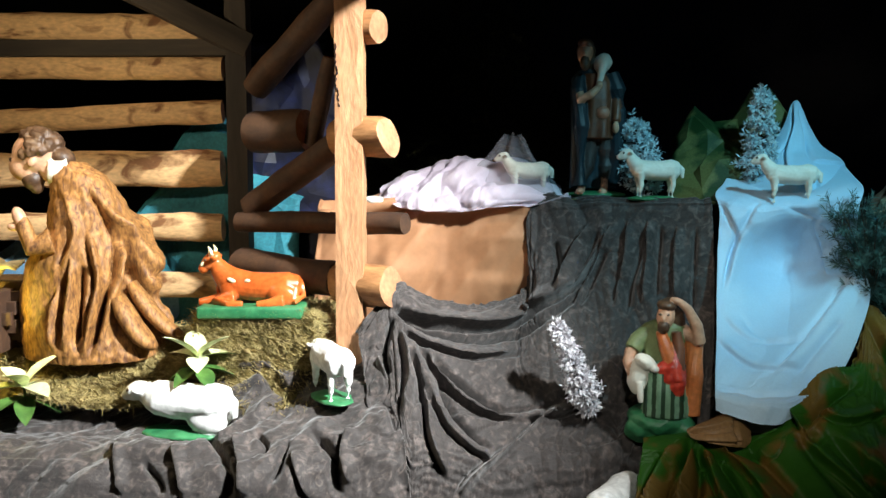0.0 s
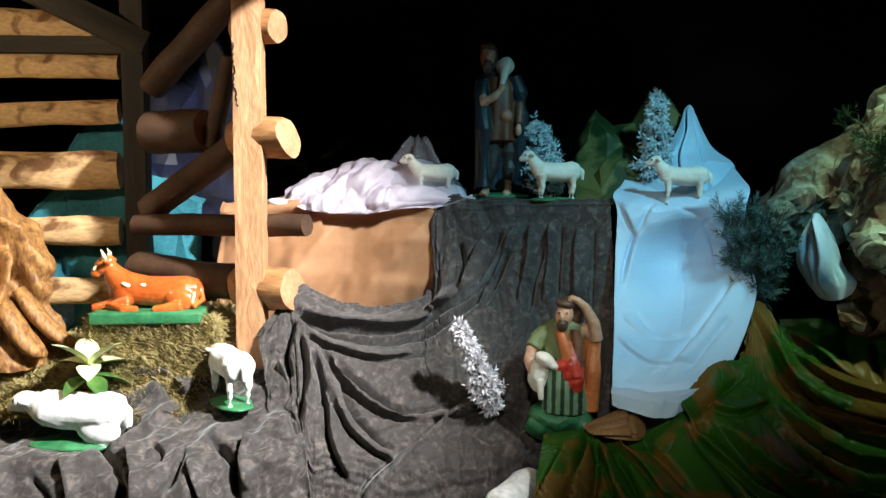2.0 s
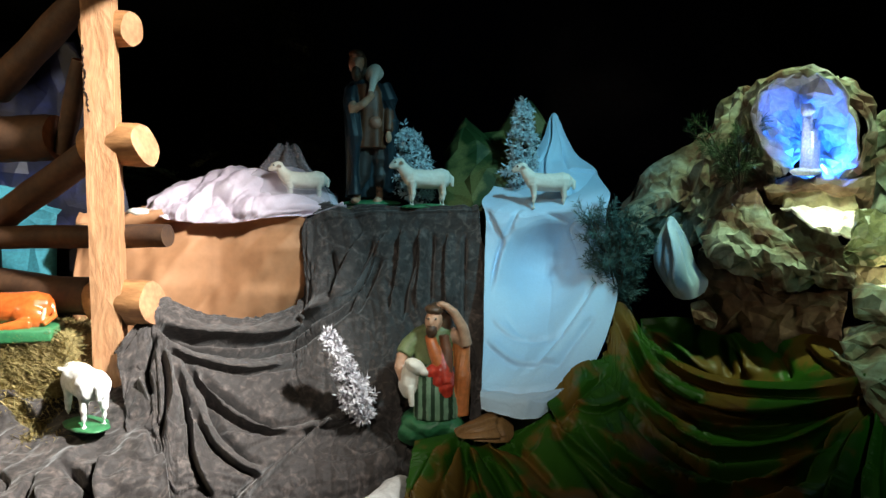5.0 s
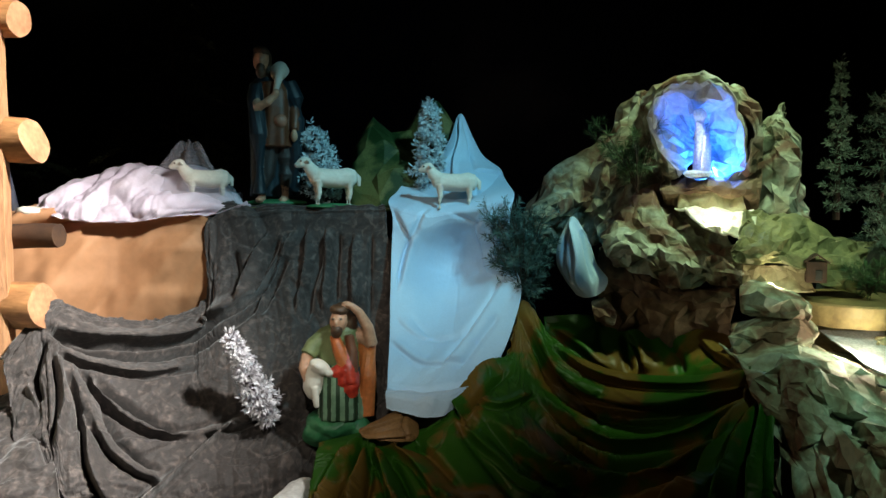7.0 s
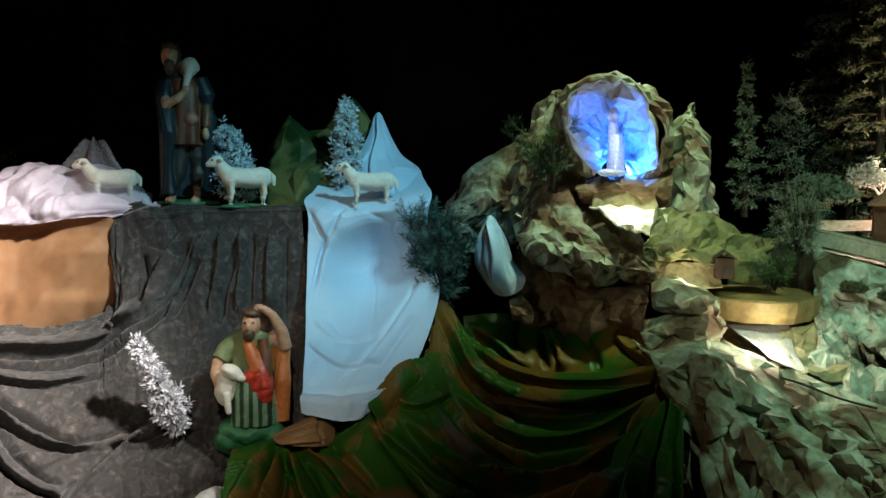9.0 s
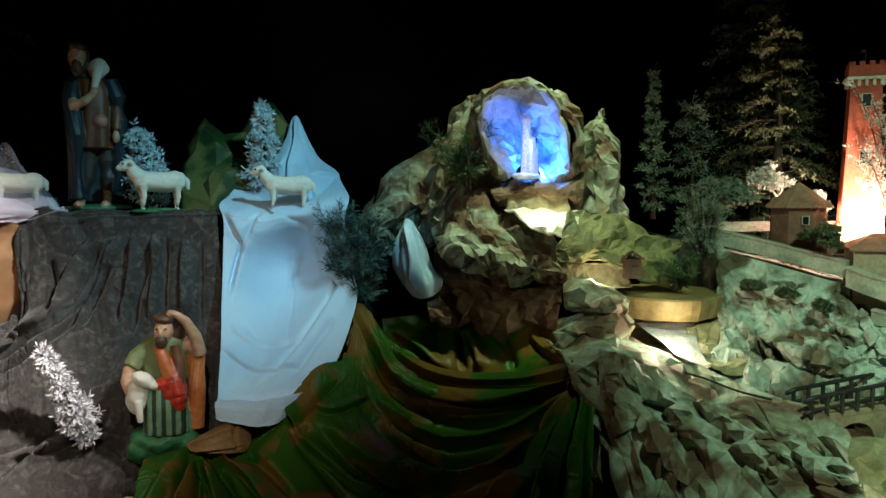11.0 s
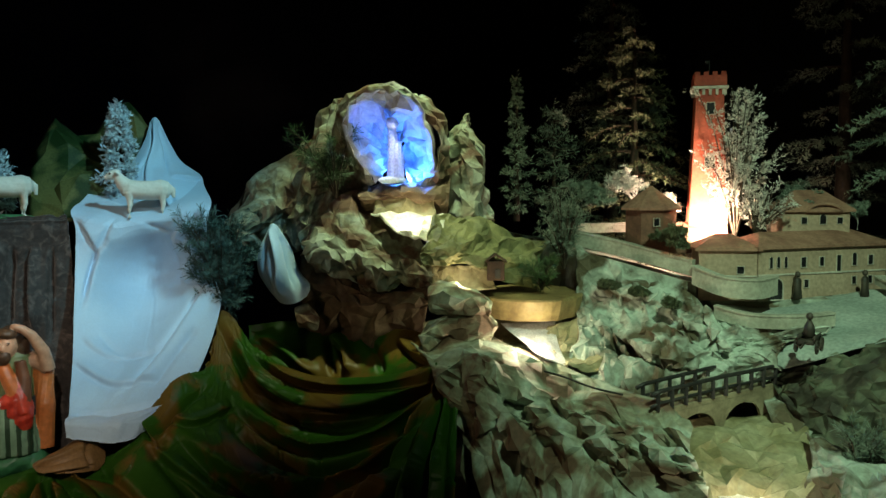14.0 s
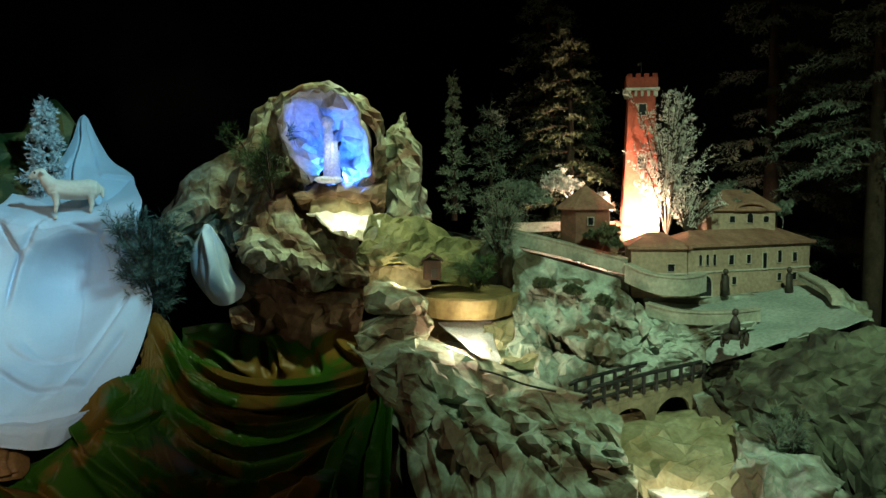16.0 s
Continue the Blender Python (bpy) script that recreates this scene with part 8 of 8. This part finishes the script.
# cart, walkers and sign on the road
DARKFIG = mat("dark_painted_figure", (0.03, 0.025, 0.02), (0.08, 0.06, 0.045), 0.6, 30, 90, 0.1)
cart_at = (2.646, 0.620, 1.035)
cart = base("horse_cart", "tiny dark cart on the road", "cart", cart_at, 18)
cart.scale = (1.4, 1.4, 1.4)
bm = bmesh.new()
box(bm, (0.055, 0.03, 0.008), pose(0.0, 0, 0.022), 0.001)
for s in (-1, 1):
    box(bm, (0.055, 0.002, 0.012), pose(0, 0.015 * s, 0.03))
tube(bm, [(-0.02, 0, 0.025), (-0.055, 0, 0.018), (-0.07, 0, 0.020)], [0.002] * 3, 6)
tube(bm, [(0.0, 0, 0.03), (0.0, 0, 0.05), (0.0, 0, 0.062)], [0.012, 0.010, 0.004], 8)
ball(bm, (0.0, 0, 0.07), (0.007, 0.007, 0.008), 0)
part("body", bm, DARKFIG, cart)
for x in (-0.018, 0.02):
    for s in (-1, 1):
        bm = bmesh.new()
        ringp = [(x + math.cos(a) * 0.013, 0.019 * s, 0.014 + math.sin(a) * 0.013) for a in np.linspace(0, 2 * math.pi, 17)]
        tube(bm, ringp, [0.0018] * 17, 5, 0, False)
        for k in range(3):
            a = math.pi * k / 3
            tube(bm, [(x + math.cos(a) * 0.013, 0.019 * s, 0.014 + math.sin(a) * 0.013), (x - math.cos(a) * 0.013, 0.019 * s, 0.014 - math.sin(a) * 0.013)], [0.001] * 2, 4)
        part("wheel", bm, DARKFIG, cart)
for p in ((2.979, 0.865, 1.127), (3.183, 0.756, 1.128)):
    bm = bmesh.new()
    robe(bm, [(0.052, 0, 0, 0.006, 0.005), (0.045, 0, 0, 0.011, 0.008), (0.025, 0, 0, 0.010, 0.008), (0, 0, 0, 0.012, 0.010)], 5, 0.1, 0, 14)
    ball(bm, (0, 0, 0.06), (0.007, 0.007, 0.008), 0)
    ob = link_bm("figurine", bm, DARKFIG)
    ob.matrix_basis = pose(*p) @ Matrix.Scale(1.3, 4)
    tagged(ob, "tiny dark painted figurine standing by the house", "statue", "figurines")
bm = bmesh.new()
box(bm, (0.026, 0.003, 0.016), pose(0, 0, 0.045), 0.001)
tube(bm, [(0, 0, 0), (0, 0, 0.04)], [0.002, 0.002], 6)
ob = link_bm("road_sign", bm, IRON)
ob.matrix_basis = pose(*(2.732, 0.795, 0.931), 0, 0, VTURN)
tagged(ob, "small black sign at the end of the bridge", "sign")

# ---- little trees of the village ----
FIRGREEN = mat("green_fir_needles", (0.02, 0.05, 0.015), (0.06, 0.12, 0.035), 0.6, 9, 80, 0.1)


def bare_tree(label, place, height, width, material, seed, leafy=0, leaf_mat=None, stem=0.012, spread=3.0, first=0.38):
    """A branching bare tree: limbs that fork three times, with fine twigs."""
    rng = np.random.RandomState(seed)
    thing = base("model_tree", label, "tree", place, rng.uniform(0, 360), "model trees")
    bm = bmesh.new()
    tips = []

    def grow(p, way, length, r, depth):
        q = p + way * length * 0.5 + Vector(rng.normal(0, 0.05, 3)) * length
        e = p + way * length
        tube(bm, [p, q, e], [r, r * 0.8, r * 0.6], 6 if depth < 2 else 4, 0, depth > 2)
        tips.append((q, e))
        if depth < 5:
            for k in range(5 if depth < 2 else 3):
                d = (way + Vector(rng.normal(0, 0.55, 3)) * Vector((width / height * spread, width / height * spread, 0.6))).normalized()
                if d.z < -0.2:
                    d.z *= -0.5
                start = p + (e - p) * rng.uniform(0.45, 1.0)
                grow(start, d, length * rng.uniform(0.5, 0.78), max(r * 0.52, 0.0007), depth + 1)

    grow(Vector((0, 0, 0)), Vector((0, 0, 1)), height * first, height * stem, 0)
    part("trunk", bm, material, thing)
    if leafy:
        verts, faces = [], []
        for a, b in tips:
            needles(verts, faces, a, b, leafy, 0.012, 0.0028, rng, 1.2)
        crown = raw_mesh("crown", verts, faces, leaf_mat or material)
        crown.parent = thing
    return thing


bare_tree("frosted cream bare tree lit by the tower lamp", (2.836, 1.441, 1.354), 0.36, 0.26, FROSTGLOW, 81, 2, spread=1.6, first=0.27)
bare_tree("frosted cream shrub at the foot of the tower", (2.904, 1.336, 1.355), 0.20, 0.2, FROSTGLOW, 84, 2, spread=1.8, first=0.27)
spray_bush("frosted grey green branches beside the tower", (2.966, 1.094, 1.311), 0.50, 0.14, FROSTGLOW, 82, 30, (0.0, 0.0), (0.016, 0.0016), 0.0030)
spray_bush("frosted cream branches low beside the tower", (3.021, 1.052, 1.311), 0.22, 0.14, FROSTGLOW, 83, 22, (0.02, 0.0), (0.014, 0.0016), 0.0032)
bare_tree("small grey frosted tree behind the house", (3.242, 1.034, 1.353), 0.20, 0.14, FROSTGLOW, 85, 4, FIRGREY)
bare_tree("small grey frosted tree beside the house", (3.380, 0.894, 1.333), 0.14, 0.10, FROSTGLOW, 86, 4, FIRGREY)
bare_tree("small dry shrub in front of the hut", (2.672, 1.128, 1.265), 0.13, 0.09, FIROLIVE, 87, 4, FIROLIVE)
spray_bush("grey green feathery shrub beside the village wall", (2.460, 1.403, 1.212), 0.26, 0.11, FIRGREY, 88, 26, (0.0, 0.0), (0.018, 0.0014), 0.0026)
bare_tree("grey green shrub behind the cascade", (2.678, 1.499, 1.385), 0.20, 0.2, FIRGREY, 89, 8, FIRGREY)
for k, (px, label) in enumerate((((2.500, 1.236, 1.136), "a"), ((2.553, 1.148, 1.122), "b"), ((2.567, 1.032, 1.090), "c"))):
    bare_tree("tiny dry shrub on the paper slope", px, 0.075, 0.06, FIROLIVE, 91 + k, 4, FIROLIVE)
spray_bush("dark green fir twigs beside the cascade", (2.346, 1.384, 1.151), 0.10, 0.12, FIRGREEN, 95, 14)
spray_bush("dark green fir twigs on the rock slope", (1.821, 1.842, 1.455), 0.24, 0.12, FIRGREEN, 96, 14, (-0.05, 0.02))
spray_bush("grey green grass tuft beside the stream", (2.541, 0.409, 0.749), 0.15, 0.06, FIRGREY, 97, 12)
fir("slim_fir", "slim frosted conifer behind the pointed rock", (2.458, 1.654, 1.366), 0.54, 0.065, FIRGREY, 98, 13, 7, 6, 0.02, 0.0022, taper=0.85)
fir("slim_fir", "grey green conifer behind the cascade", (2.612, 1.626, 1.341), 0.46, 0.13, FIRGREY, 99, 9, 7, 7, 0.024, 0.0020, taper=0.7)
# tall firs behind the stage


def tall_fir(place, height, width, material, seed, low=1.0, boughs=75):
    """A tall spruce: a trunk, drooping boughs at uneven heights, flat sprays of twigs and needles."""
    rng = np.random.RandomState(seed)
    thing = base("tall_fir", "tall dark fir tree standing behind the display", "tree", place, 0, "tall firs")
    bm = bmesh.new()
    tube(bm, [(0, 0, 0), (0.01, 0, height * 0.5), (0, 0, height)], [0.05, 0.035, 0.004], 10)
    verts, faces = [], []
    for k in range(boughs):
        z = low + (height - low) * (k + rng.rand()) / boughs
        reach = (width * (1 - z / height) + 0.05) * rng.uniform(0.6, 1.2)
        a = k * 2.4 + rng.uniform(-0.4, 0.4)
        out = np.array([math.cos(a), math.sin(a), 0])
        side = np.array([-math.sin(a), math.cos(a), 0])
        path = [np.array([0, 0, z]) + out * reach * t + np.array([0, 0, reach * (0.25 * t - 0.55 * t * t)]) for t in (0, 0.33, 0.66, 1)]
        tube(bm, path, [0.007, 0.005, 0.004, 0.002], 5, 0, False)
        n = max(int(reach / 0.035), 4)
        for q in range(n):
            t = 0.15 + 0.85 * q / n
            p = catmull(np.array(path), t)
            for s in (-1, 1):
                ln = reach * 0.42 * (1.1 - t) + 0.05
                e = p + (out * 0.75 + side * s * rng.uniform(0.5, 0.9)) * ln + np.array([0, 0, -0.25 * ln + rng.uniform(-0.02, 0.02)])
                needles(verts, faces, p, e, int(ln / 0.0045), 0.022, 0.0022, rng, 0.75)
        needles(verts, faces, path[2], path[3], 14, 0.024, 0.0022, rng, 0.7)
    part("trunk", bm, BARK, thing)
    crown = raw_mesh("crown", verts, faces, material)
    crown.parent = thing


for k, (place, h, w, m, n) in enumerate((((3.03, 1.62, 0.0), 2.12, 0.72, FIROLIVE, 44), ((3.31, 2.02, 0.0), 2.6, 0.7, FIRGREY, 55), ((4.17, 1.40, 0.0), 2.9, 0.8, FIRGREY, 28), ((3.52, 0.64, 0.0), 2.5, 0.95, FIRGREY, 34), ((4.3, 0.3, 0.0), 2.8, 1.0, FIRGREY, 60), ((0.25, 4.0, 0.0), 2.8, 0.9, FIROLIVE, 50), ((-0.6, 3.9, 0.0), 2.6, 0.8, FIR, 40))):
    tall_fir(place, h, w, m, 101 + k, 1.5 if w == 0.95 else 1.1, n)
